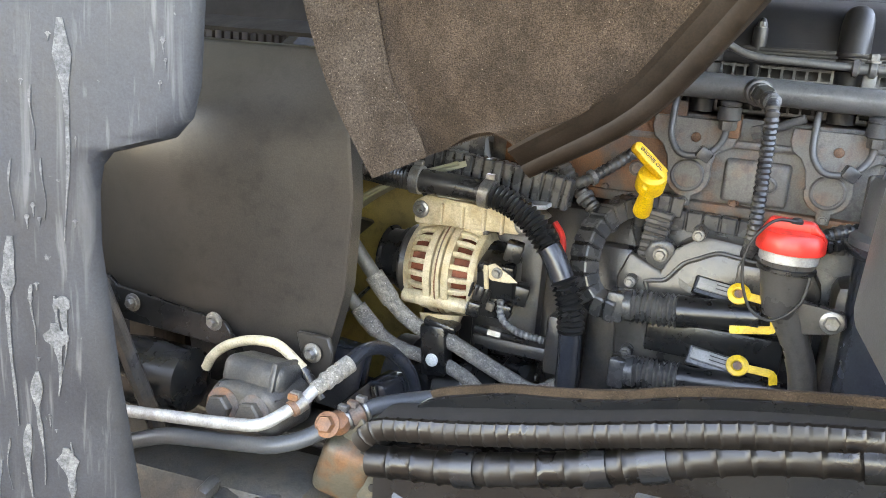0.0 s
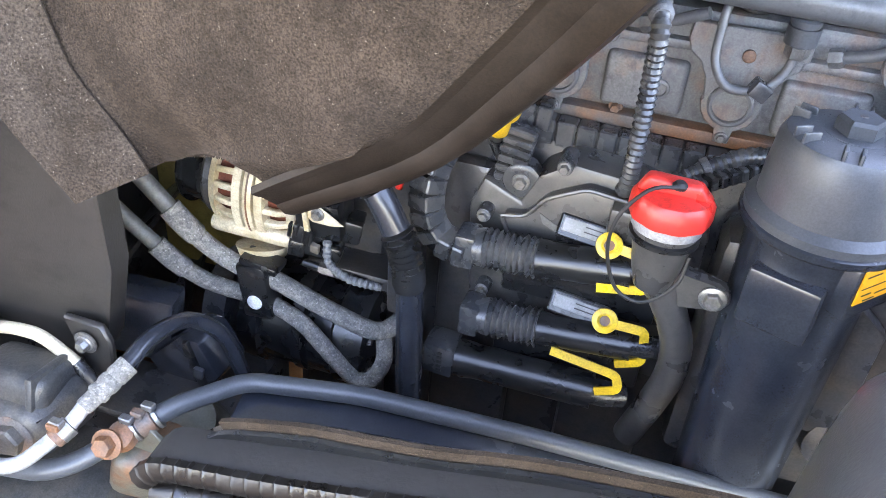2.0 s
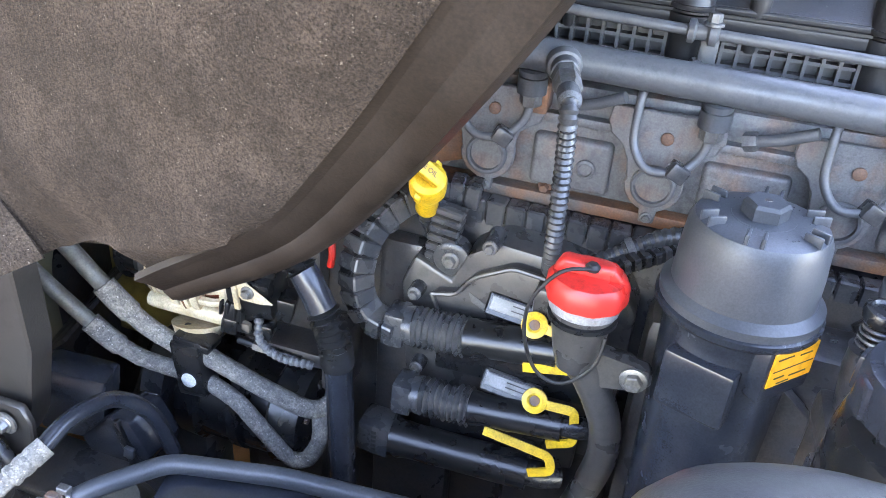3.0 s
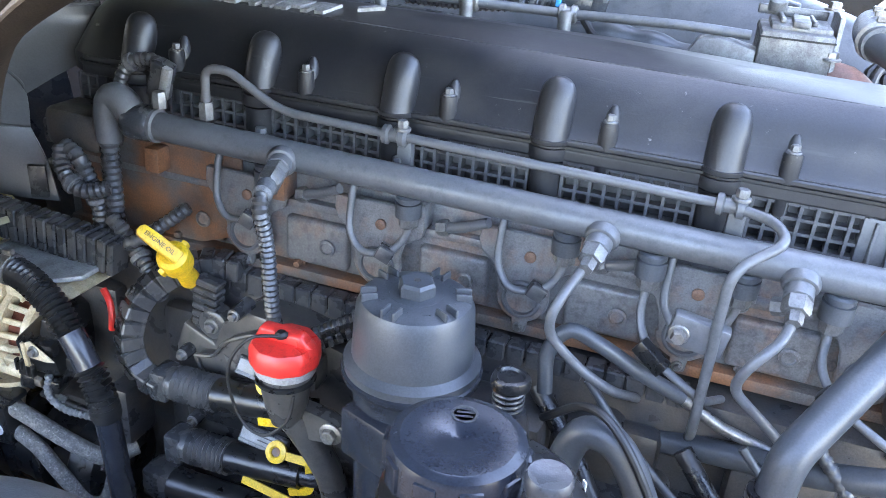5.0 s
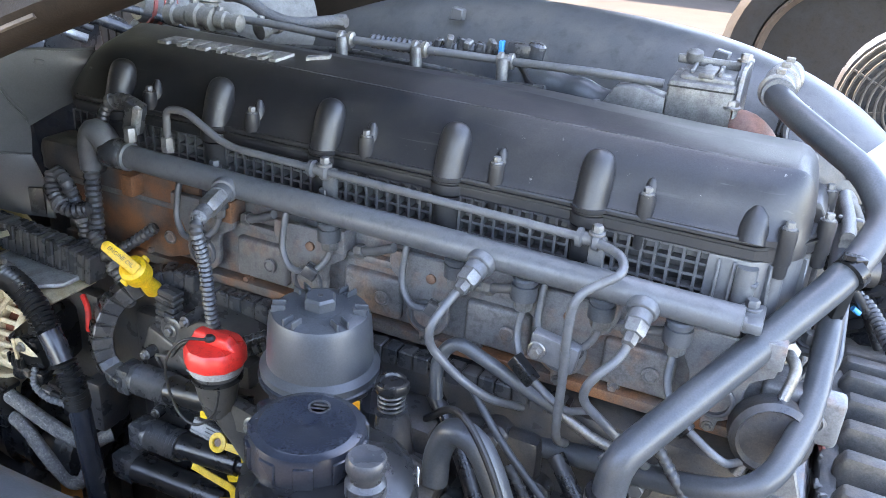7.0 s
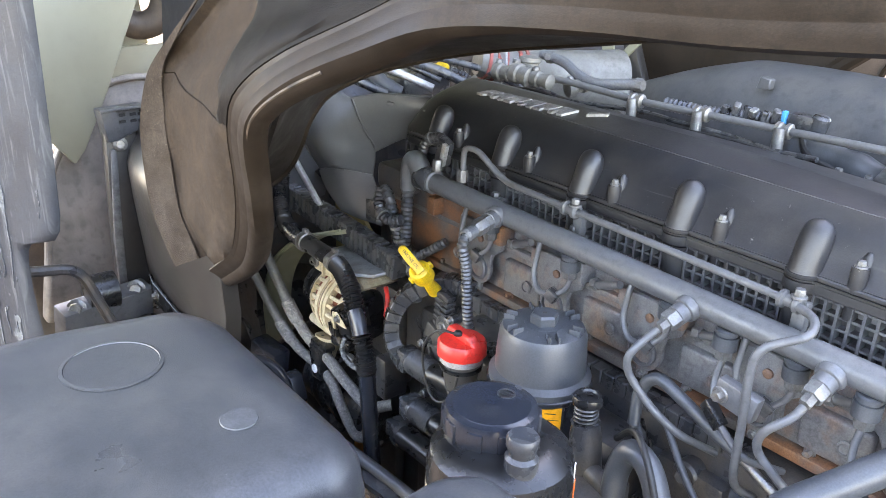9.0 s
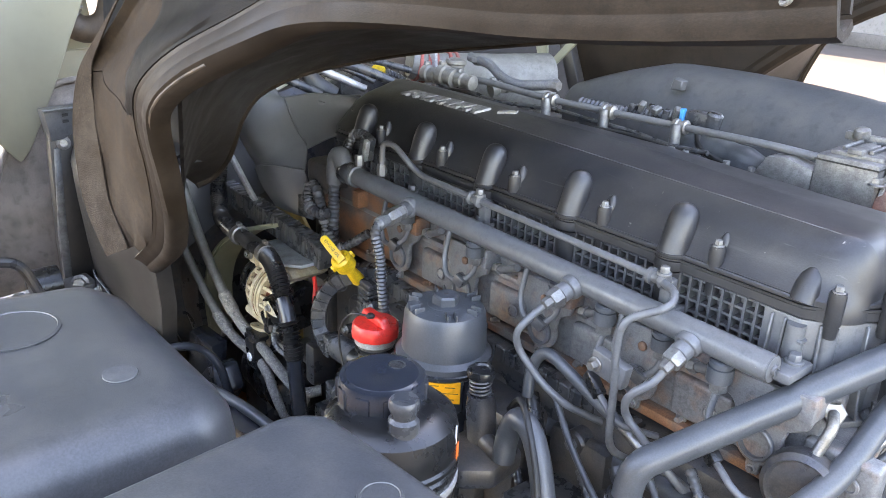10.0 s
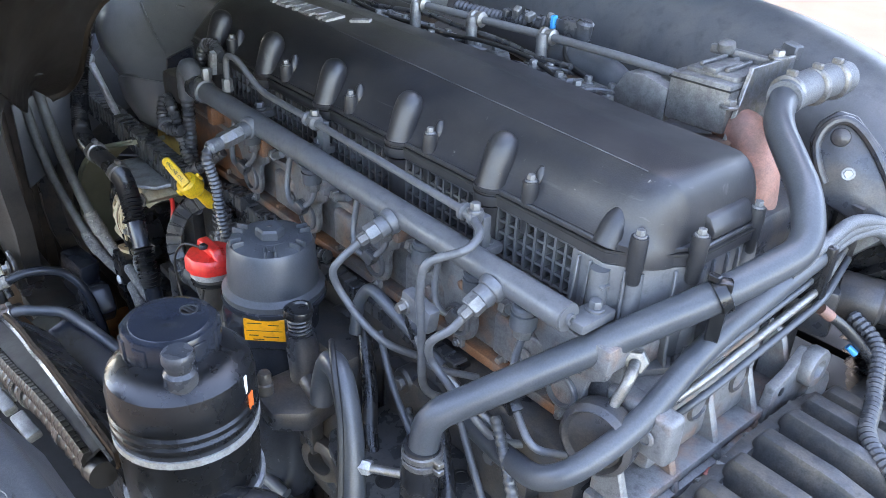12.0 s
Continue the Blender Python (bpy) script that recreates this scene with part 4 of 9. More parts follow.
brk = thing("alternator_bracket", (-0.37, 1.0, 1.385), "cream cast aluminium bracket above the alternator", "bracket")
part("casting", prism(B(), [(-0.445, 0.955, 1.372), (-0.30, 0.955, 1.378), (-0.275, 0.955, 1.395), (-0.29, 0.955, 1.405), (-0.43, 0.955, 1.412), (-0.448, 0.955, 1.40)], (0, 1, 0), 0.075, 0.003), M_ALU, brk)
for x in (-0.405, -0.375, -0.345, -0.32):
    part("rib", box(B(), (x, 0.954, 1.39), (0.004, 0.012, 0.028), None, 0.001, 1), M_ALU, brk)
for x, z in ((-0.435, 1.392), (-0.292, 1.392)):
    part("bolt", bolt(B(), (x, 0.952, z), (0, -1, 0), 0.008, 0.007), M_STEEL, brk)
part("top_plate", prism(B(), [(-0.41, 0.945, 1.413), (-0.30, 0.945, 1.413), (-0.27, 0.97, 1.413), (-0.27, 1.04, 1.413), (-0.41, 1.04, 1.413)], (0, 0, 1), 0.006, 0.001, 1), M_ALU2, brk, "grey aluminium plate")

# ---------------------------------------------------------------- black ribbed coolant hose
HOSE = [(-0.60, 1.0, 1.60), (-0.602, 0.985, 1.55), (-0.585, 0.965, 1.49), (-0.54, 0.945, 1.445), (-0.49, 0.935, 1.437), (-0.434, 0.933, 1.434), (-0.338, 0.935, 1.429), (-0.285, 0.928, 1.412), (-0.247, 0.92, 1.378),
        (-0.225, 0.916, 1.343), (-0.213, 0.915, 1.315), (-0.208, 0.916, 1.280), (-0.206, 0.92, 1.2), (-0.205, 0.93, 1.05), (-0.205, 0.95, 0.92)]
hs = thing("coolant_hose", HOSE[5], "long black coolant hose with two corrugated bends and clamps", "hose")
full = spline(HOSE, 0.005)


def near_index(path, q):
    return min(range(len(path)), key=lambda i: (path[i] - V(q)).length)


i1, i2, i3, i4, i5 = (near_index(full, HOSE[k]) for k in (5, 6, 8, 9, 11))
part("corrugated_bend", corrugated(B(), full[:i1 + 1], 0.0165, 0.0048, 0.15, 18), M_RUBBER, hs)
part("pipe", tube(B(), full[i1:i2 + 1], 0.0155, 20), M_RUBBER, hs)
part("corrugated_bend", corrugated(B(), full[i2:i3 + 1], 0.0170, 0.0064, 0.26, 24), M_BLACK, hs)
part("pipe", tube(B(), full[i3:i4 + 1], 0.0145, 20), M_NAVY, hs)
part("corrugated_bend", corrugated(B(), full[i4:i5 + 1], 0.0172, 0.0064, 0.28, 24), M_BLACK, hs)
part("pipe", tube(B(), full[i5:], 0.0142, 20), M_NAVY, hs)
for i in (i1, i2):
    part("clamp", band(B(), full[i], full[i + 1] - full[i - 1], 0.0172, 0.014), M_STEEL, hs, "steel band clamp")

# ---------------------------------------------------------------- air conditioning hoses
HA = [(-0.66, 0.905, 1.545), (-0.56, 0.905, 1.405), (-0.48, 0.915, 1.302), (-0.445, 0.925, 1.258), (-0.418, 0.932, 1.237), (-0.395, 0.935, 1.230), (-0.371, 0.936, 1.225), (-0.30, 0.942, 1.195), (-0.255, 0.955, 1.175), (-0.235, 0.985, 1.178)]
HB = [(-0.68, 0.885, 1.50), (-0.585, 0.885, 1.365), (-0.496, 0.905, 1.256), (-0.46, 0.92, 1.215), (-0.43, 0.93, 1.200), (-0.389, 0.934, 1.195), (-0.362, 0.933, 1.188), (-0.335, 0.930, 1.178), (-0.312, 0.927, 1.160), (-0.285, 0.930, 1.128), (-0.268, 0.934, 1.113), (-0.252, 0.938, 1.120), (-0.243, 0.945, 1.145), (-0.25, 0.96, 1.165)]
for pts, r, cut in ((HA, 0.0105, 2), (HB, 0.0095, 2)):
    t = thing("air_con_hose", pts[cut], "air conditioning line, smooth grey above and dusty sleeve below", "hose", "air conditioning lines")
    path = spline(pts, 0.005)
    i = near_index(path, pts[cut])
    part("metal_pipe", tube(B(), path[:i + 2], r * 0.92, 16), M_ROD, t, "smooth dull grey pipe")
    part("sleeve", tube(B(), path[i:], r, 16, wave=lambda s: 1.22 if s < 0.045 else 1.0 + 0.02 * math.sin(s * 400)), M_DIRTY, t, "pale dusty sleeve")
clampb = thing("hose_clamp_block", (-0.389, 0.905, 1.197), "black plastic block holding two hoses with a pale rivet", "clamp")
part("block", box(B(), (-0.389, 0.934, 1.212), (0.036, 0.030, 0.07), Euler((0, -0.1, 0)).to_matrix(), 0.004), M_BLACK, clampb)
part("rivet", lathe(B(), (-0.388, 0.919, 1.200), (0, -1, 0), [(0.009, 0), (0.0085, 0.002), (0.006, 0.0035), (0, 0.004)], 18), M_WHITE, clampb, "pale plastic rivet")
part("cap", box(B(), (-0.383, 0.934, 1.248), (0.045, 0.028, 0.010), Euler((0, 0.15, 0)).to_matrix(), 0.003), M_BLACK, clampb)

comp = thing("compressor", (-0.33, 1.0, 1.13), "black belt driven compressor below the alternator", "compressor")
part("body", lathe(B(), (-0.43, 1.0, 1.13), (1, 0, 0), [(0.03, 0), (0.066, 0.004), (0.068, 0.03), (0.062, 0.034), (0.062, 0.12), (0.068, 0.125), (0.066, 0.16), (0.04, 0.17), (0, 0.17)], 32), M_BLACK, comp)
# added dark block that only covers the bright ground behind
part("gap_filler", box(B(), (-0.45, 0.985, 1.035), (0.10, 0.06, 0.13), None, 0.01), M_BLOCK, comp)
part("pulley", lathe(B(), (-0.475, 1.0, 1.13), (1, 0, 0), [(0.03, 0), (0.062, 0.001), (0.062, 0.03), (0.03, 0.034)], 32), M_BLOCK, comp)
for k in range(4):
    a = radians(100 + 50 * k)
    part("bolt", bolt(B(), (-0.27, 1.0 + 0.05 * math.cos(a), 1.13 + 0.05 * math.sin(a)), (1, 0, 0), 0.006, 0.006), M_STEEL, comp)
part("bracket", box(B(), (-0.30, 1.01, 1.215), (0.12, 0.05, 0.02), None, 0.006), M_BLOCK, comp)
part("sensor", hexa(B(), (-0.325, 0.955, 1.243), (1, 0, -0.05), 0.007, 0.018), M_STEEL, comp, "small bright sensor")
part("sensor_stem", tube(B(), [(-0.345, 0.955, 1.244), (-0.27, 0.955, 1.240)], 0.0045, 10), M_BLACK, comp)
part("clutch_ring", lathe(B(), (-0.355, 1.0, 1.14), (1, 0, 0), [(0.062, 0), (0.072, 0.002), (0.072, 0.014), (0.062, 0.016)], 32), M_BLACK, comp)
part("bracket", box(B(), (-0.235, 0.985, 1.24), (0.03, 0.05, 0.08), None, 0.006), M_BLOCK, comp)

fan = thing("fan_belt_guard", (-0.56, 1.03, 1.3), "olive painted curved guard strip beside the fan", "guard")
part("strip", tube(B(), spline([(-0.66, 0.99, 1.12), (-0.64, 0.975, 1.24), (-0.58, 0.97, 1.34), (-0.50, 0.985, 1.41), (-0.40, 1.02, 1.45)], 0.01), 0, 4, section=[(-0.004, -0.03), (-0.004, 0.03), (0.004, 0.03), (0.004, -0.03)], hint=(0, 0, 1)), M_GREEN, fan)
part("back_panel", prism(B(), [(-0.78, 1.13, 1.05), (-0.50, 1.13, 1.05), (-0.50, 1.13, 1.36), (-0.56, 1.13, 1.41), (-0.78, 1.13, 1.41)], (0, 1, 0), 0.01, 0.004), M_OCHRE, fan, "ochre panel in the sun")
part("edge_bead", tube(B(), spline([(-0.655, 0.955, 1.12), (-0.635, 0.942, 1.24), (-0.575, 0.937, 1.345), (-0.495, 0.952, 1.415), (-0.40, 0.985, 1.455)], 0.01), 0.003, 8), M_GREEN, fan)
shr = thing("fan_shroud", (-0.72, 1.25, 1.3), "dark brown plastic fan shroud ring behind the radiator", "shroud")
part("ring", lathe(B(), (-0.66, 1.32, 1.22), (-1, 0, 0), [(0.37, 0), (0.385, 0.0), (0.39, 0.08), (0.42, 0.1), (0.42, 0.12), (0.37, 0.12), (0.365, 0.02)], 48), M_BLOCK, shr)
part("side_plate", prism(B(), [(-0.652, 0.86, 1.47), (-0.652, 0.978, 1.505), (-0.652, 1.045, 1.560), (-0.652, 1.11, 1.458), (-0.652, 1.10, 1.431), (-0.652, 1.014, 1.403), (-0.652, 0.955, 1.362), (-0.652, 0.86, 1.30)], (-1, 0, 0), 0.006, 0.002), M_DUCT, shr, "slate grey side plate")
part("hub", lathe(B(), (-0.66, 1.32, 1.22), (1, 0, 0), [(0.12, 0), (0.12, 0.05), (0.09, 0.07), (0, 0.07)], 32), M_BLOCK, shr)
for k in range(11):
    a = 2 * math.pi * k / 11
    rad, tan = V(0, math.cos(a), math.sin(a)), V(0, -math.sin(a), math.cos(a))
    c = V(-0.65, 1.32, 1.22)
    rows = [[c + rad * r + tan * w + V(-s * 0.05, 0, 0) for w, s in ((-0.045, -1), (0, 0), (0.045, 1))] for r in (0.11, 0.2, 0.3, 0.36)]
    part("blade", sheet(B(), rows, 0.005), M_BLOCK, shr)
rad_t = thing("radiator", (-0.83, 1.25, 1.25), "brown dusty radiator core behind the fan", "radiator")
part("core", box(B(), (-0.85, 1.30, 0.95), (0.05, 0.84, 1.45), None, 0.004), M_WARM, rad_t)
for k in range(36):
    part("fin", box(B(), (-0.823, 0.90 + 0.0215 * k, 1.05), (0.006, 0.004, 1.2)), M_WARM, rad_t)

# ---------------------------------------------------------------- control unit with boots and clips
mod = thing("fuel_control_unit", (-0.06, 1.02, 1.3), "dark grey moulded control unit with three plugs on the block", "control unit")
out = [(-0.178, 1.41 - 0.075), (-0.165, 1.37), (-0.125, 1.352), (-0.11, 1.385), (-0.08, 1.405), (-0.02, 1.40), (0.045, 1.385), (0.06, 1.36), (0.06, 1.17), (-0.165, 1.17)]
part("body", prism(B(), [(x, 1.005, z) for x, z in out], (0, 1, 0), 0.05, 0.005), M_SATIN, mod)
out2 = [(-0.14, 1.34), (-0.115, 1.345), (-0.098, 1.37), (-0.06, 1.39), (-0.015, 1.385), (0.02, 1.38), (0.02, 1.345), (-0.06, 1.325), (-0.13, 1.315)]
part("raised_lid", prism(B(), [(x, 0.992, z) for x, z in out2], (0, 1, 0), 0.02, 0.005), M_SATIN, mod)
part("lid_bead", tube(B(), bent([(x, 0.9905, z) for x, z in out2] + [(out2[0][0], 0.9905, out2[0][1])], 0.008, 3), 0.0026, 8), M_SATIN, mod)
part("lid_scratch", prism(B(), [(-0.102, 0.9915, 1.352), (-0.080, 0.9915, 1.340), (-0.074, 0.9915, 1.334), (-0.082, 0.9915, 1.333), (-0.098, 0.9915, 1.341)], (0, -1, 0), 0.0006), M_DIE, mod, "bare scratched metal patch")
part("lid_box", box(B(), (-0.005, 0.988, 1.367), (0.06, 0.03, 0.035), None, 0.005), M_SATIN, mod)
part("plug_boss", lathe(B(), (-0.128, 1.03, 1.372), (0, -1, 0), [(0.019, 0), (0.019, 0.02), (0.016, 0.022), (0.011, 0.022), (0, 0.0225)], 24), M_RIB, mod)
part("plug_bolt", bolt(B(), (-0.128, 1.008, 1.372), (0, -1, 0), 0.0065, 0.006), M_STEEL, mod, "bright hexagon bolt")
for x, z in ((-0.158, 1.335), (-0.151, 1.242), (-0.085, 1.407)):
    part("screw", bolt(B(), (x, 0.99, z), (0, -1, 0), 0.005, 0.005), M_STEEL, mod)
    part("screw_boss", lathe(B(), (x, 1.02, z), (0, -1, 0), [(0.009, 0), (0.008, 0.03), (0, 0.03)], 16), M_RIB, mod)
part("lower_plate", box(B(), (-0.05, 1.0, 1.275), (0.16, 0.03, 0.045), None, 0.004), M_BLACK, mod)
part("lower_plate", box(B(), (-0.05, 1.0, 1.19), (0.16, 0.03, 0.05), None, 0.004), M_BLACK, mod)
for x, y, z, mm in ((-0.054, 0.984, 1.349, M_BLACK), (-0.048, 0.975, 1.263, M_RIB)):
    rot = Euler((-0.5, 0.12, 0)).to_matrix()
    part("connector", box(B(), V(x, y, z) + rot @ V(0.004, 0.008, -0.002), (0.062, 0.012, 0.024), rot, 0.002, 1), mm, mod)
    part("connector_rib", box(B(), V(x, y, z) + rot @ V(0.03, 0.0, -0.004), (0.016, 0.012, 0.016), rot, 0.002, 1), mm, mod)
    part("label_plate", box(B(), (x, y, z), (0.046, 0.004, 0.014), rot, 0.0008, 1), M_LABEL, mod, "grey printed label with plain bars")
    for k in range(2):
        part("label_bar", box(B(), V(x, y, z) + rot @ V(0.010, -0.0023, 0.003 - 0.005 * k), (0.022, 0.0008, 0.0012), rot), M_INK, mod, "black print bar")


def plug_cable(start, boot_end, end, r, lock, ring=None):
    """A plug on the control unit: ribbed boot or square socket, smooth sleeve, yellow locking strap."""
    t = thing("plug_cable", start, "black cable plug with ribbed boot and yellow locking bracket" if ring else "thick black cable plug with square socket and yellow strap", "plug", "control unit plugs")
    a, m, e = V(start), V(boot_end), V(end)
    d = (e - m).normalized()
    if ring:
        part("ribbed_boot", corrugated(B(), [a.lerp(m, q / 4) for q in range(5)], 0.0215, 0.0064, 0.17, 24), M_RIB, t, "grey ribbed boot")
        part("collar", lathe(B(), a + d * 0.002, -d, [(0.020, 0), (0.0205, 0.002), (0.0195, 0.010), (0.012, 0.012), (0, 0.012)], 24), M_RIB, t)
        part("socket", box(B(), a - d * 0.018, (0.022, 0.034, 0.038), None, 0.004), M_RIB, t)
    else:
        part("socket", box(B(), a, (0.036, 0.036, 0.040), Euler((0, 0.05, 0)).to_matrix(), 0.003), M_RIB, t)
        for k in range(5):
            part("socket_mark", box(B(), a + V(0.002, -0.0184, 0.012 - 0.006 * k), (0.006, 0.001, 0.003)), M_BLACK, t)
    n = 14
    part("sleeve", tube(B(), [m.lerp(e, q / n) for q in range(n + 1)], r, 24, wave=lambda q: 1.10 if q < 0.012 else (1.04 if 0.040 < q < 0.046 else 1.0)), M_BLACK, t)
    part("cable_end", tube(B(), [e - d * 0.004, e + d * 0.012, e + d * 0.03 + V(0, 0.01, -0.004)], r * 0.72, 20), M_RUBBER, t)
    if ring:
        part("lock_ring", lathe(B(), ring, (0, -0.85, 0.52), [(0.0055, 0), (0.0125, 0.0), (0.013, 0.0015), (0.0125, 0.004), (0.0075, 0.005), (0.0055, 0.004), (0.0055, 0)], 26), M_CLIP, t, "yellow ring")
        part("ring_screw", lathe(B(), ring, (0, -0.85, 0.52), [(0.005, 0), (0.005, 0.003), (0, 0.003)], 16), M_RUST, t, "brown screw")
        lock = [V(ring) + V(0.010, -0.002, 0.0)] + [V(p) for p in lock]
    part("lock_bracket", tube(B(), bent([V(p) for p in lock], 0.006, 3), 0, 4, section=[(-0.0014, -0.0046), (-0.0014, 0.0046), (0.0014, 0.0046), (0.0014, -0.0046)], hint=(0, -0.9, 0.45)), M_CLIP, t, "yellow bracket")
    return t


plug_cable((-0.148, 0.968, 1.312), (-0.092, 0.966, 1.316), (-0.002, 0.965, 1.328), 0.0180, [(0.012, 0.957, 1.349), (0.016, 0.951, 1.320), (-0.031, 0.948, 1.312)], (-0.028, 0.964, 1.351))
plug_cable((-0.135, 0.966, 1.228), (-0.080, 0.964, 1.232), (0.015, 0.963, 1.242), 0.0165, [(0.024, 0.960, 1.265), (0.028, 0.955, 1.230), (0.003, 0.952, 1.222)], (-0.016, 0.960, 1.266))
plug_cable((-0.182, 0.966, 1.162), (-0.163, 0.964, 1.162), (-0.012, 0.965, 1.166), 0.0195, [(-0.063, 0.960, 1.210), (-0.030, 0.956, 1.209), (0.008, 0.953, 1.206), (0.013, 0.950, 1.190), (-0.010, 0.948, 1.182)])

# ---------------------------------------------------------------- dipstick
dip = thing("dipstick", (-0.156, 1.053, 1.364), "yellow plastic dipstick handle on a dark guide tube", "dipstick")
low, disc, tip = V(-0.1595, 1.017, 1.420), V(-0.144, 0.967, 1.480), V(-0.171, 0.956, 1.505)
d = (low - disc).normalized()
part("guide_tube", tube(B(), [low - d * 0.005, low + d * 0.03, V(-0.156, 1.053, 1.364), V(-0.157, 1.06, 1.33)], 0.0075, 14), M_RIB, dip)
part("handle_grip", lathe(B(), low, -d, [(0.0, 0), (0.0105, 0), (0.0118, 0.003), (0.0110, 0.016), (0.0095, 0.030), (0.0095, 0.040), (0.0150, 0.047), (0.0175, 0.050), (0.0180, 0.066), (0.0168, 0.073), (0.012, 0.077), (0.0, 0.078)], 28), M_YELLOW, dip)
bar = (tip - disc).normalized()
across = bar.cross(d).normalized()
up = across.cross(bar).normalized()
if up.dot(d) > 0:
    up = -up
q = disc - bar * 0.012 - d * 0.002
part("handle_bar", prism(B(), [q + across * 0.0072, q + bar * 0.030 + across * 0.0078, q + bar * 0.049 + across * 0.0068, q + bar * 0.052 + across * 0.0025, q + bar * 0.052 - across * 0.0025, q + bar * 0.049 - across * 0.0068, q + bar * 0.030 - across * 0.0078, q - across * 0.0072], up, 0.009, 0.0016), M_YELLOW, dip)
for side in (-1, 1):
    part("handle_tab", box(B(), disc + d * 0.016 + across * (0.018 * side), (0.008, 0.007, 0.010), Matrix((across, bar, d)).transposed(), 0.0015), M_YELLOW, dip)
txt = bpy.data.curves.new("marking", "FONT")
txt.body, txt.size, txt.extrude, txt.align_x, txt.align_y = "ENGINE OIL", 0.0068, 0.0002, "CENTER", "CENTER"
txt.materials.append(M_INK)
mk = new("marking", txt)
mk.parent = dip
mk.matrix_basis = Matrix.Translation(q + bar * 0.026 + up * 0.0094 - ROOT[dip.name]) @ Matrix((-bar, up.cross(-bar), up)).transposed().to_4x4()
mk["label"] = "small black printed words"

# ---------------------------------------------------------------- oil filler
fil = thing("oil_filler", (0.015, 0.93, 1.3), "dark grey oil filler neck with a bright red cap", "oil filler")
part("neck", lathe(B(), (0.016, 0.928, 1.345), (0, 0, 1), [(0.016, 0), (0.0215, 0.02), (0.0265, 0.05), (0.0285, 0.062), (0.0285, 0.07), (0.027, 0.072)], 28), M_SATIN, fil)
part("neck_ring", lathe(B(), (0.016, 0.928, 1.396), (0, 0, 1), [(0.028, 0), (0.0305, 0.001), (0.0305, 0.005), (0.028, 0.006)], 28), M_BLACK, fil)
part("steel_ring", lathe(B(), (0.016, 0.928, 1.407), (0, 0, 1), [(0.028, 0), (0.0305, 0.001), (0.0305, 0.011), (0.028, 0.012)], 28), M_ALU2, fil, "bright steel ring")
cap = part("cap", lathe(B(), (0.016, 0.928, 1.418), (0, 0, 1), [(0.030, 0), (0.0345, 0.001), (0.0350, 0.004), (0.0345, 0.017), (0.031, 0.022), (0.015, 0.0235), (0, 0.0235)], 40, squash=lambda t: 1.0 + 0.018 * math.cos(10 * t)), M_RED, fil, "bright red plastic cap")
part("grip", prism(B(), [(0.016 - 0.032, 0.921, 1.4385), (0.016 - 0.024, 0.921, 1.4535), (0.016 + 0.020, 0.921, 1.4525), (0.016 + 0.033, 0.921, 1.4385)], (0, 1, 0), 0.016, 0.004, 3), M_RED, cap)
part("neck_pipe", tube(B(), spline([(0.018, 0.93, 1.352), (0.034, 0.936, 1.325), (0.053, 0.948, 1.275), (0.058, 0.960, 1.225), (0.052, 0.972, 1.175), (0.035, 0.985, 1.10)], 0.008), 0.0155, 20), M_SATIN, fil)
part("arm", prism(B(), [(0.015, 0.93, 1.365), (0.06, 0.922, 1.362), (0.082, 0.922, 1.36), (0.086, 0.922, 1.345), (0.075, 0.922, 1.335), (0.03, 0.925, 1.325)], (0, 1, 0), 0.018, 0.004), M_SATIN, fil)
part("arm_bolt", bolt(B(), (0.070, 0.921, 1.349), (0, -1, 0), 0.0085, 0.007), M_STEEL, fil)
part("tether", tube(B(), spline([(0.018, 0.914, 1.453), (-0.005, 0.90, 1.452), (-0.024, 0.893, 1.425), (-0.026, 0.893, 1.39), (-0.012, 0.893, 1.355), (0.012, 0.893, 1.348), (0.035, 0.897, 1.37), (0.04, 0.902, 1.398)], 0.005), 0.0017, 8), M_INK, fil, "thin black tether")
part("tether_knob", lathe(B(), (0.018, 0.918, 1.450), (0, 0, 1), [(0.006, 0), (0.0065, 0.003), (0.004, 0.006), (0, 0.0065)], 14), M_INK, fil)

# ---------------------------------------------------------------- oil filter housing
FX, FY = 0.138, 0.958
flt = thing("oil_filter_housing", (FX, FY, 1.15), "slate grey oil filter housing with hexagon topped screw cap", "oil filter")
part("cap", lathe(B(), (FX, FY, 1.42), (0, 0, 1), [(0.0655, 0.008), (0.066, 0.010), (0.0665, 0.020), (0.0588, 0.026), (0.0580, 0.05), (0.0558, 0.077), (0.052, 0.085), (0.045, 0.0875), (0.02, 0.089), (0, 0.089)], 48), M_TUBE, flt)
part("cap_hexagon", hexa(B(), (FX, FY, 1.506), (0, 0, 1), 0.0185, 0.017), M_TUBE, flt)
part("hexagon_dimple", lathe(B(), (FX, FY, 1.5225), (0, 0, 1), [(0.0035, 0), (0.003, 0.001), (0.001, 0.0012), (0, 0.0012)], 12), M_BLOCK, flt)
part("cap_disc", lathe(B(), (FX, FY, 1.505), (0, 0, 1), [(0.026, 0), (0.025, 0.004), (0.018, 0.005), (0, 0.005)], 32), M_TUBE, flt)
for a in (20, 80, 150, 210, 262, 330):
    a = radians(a)
    c = V(FX + 0.044 * math.cos(a), FY + 0.044 * math.sin(a), 1.508)
    for s in (-0.006, 0.006):
        t = V(-math.sin(a), math.cos(a), 0)
        part("cap_fin", box(B(), c + t * s, (0.015, 0.0032, 0.012), Euler((0, 0, a)).to_matrix(), 0.0014, 2), M_TUBE, flt)
g = B()
rnd = random.Random(4)
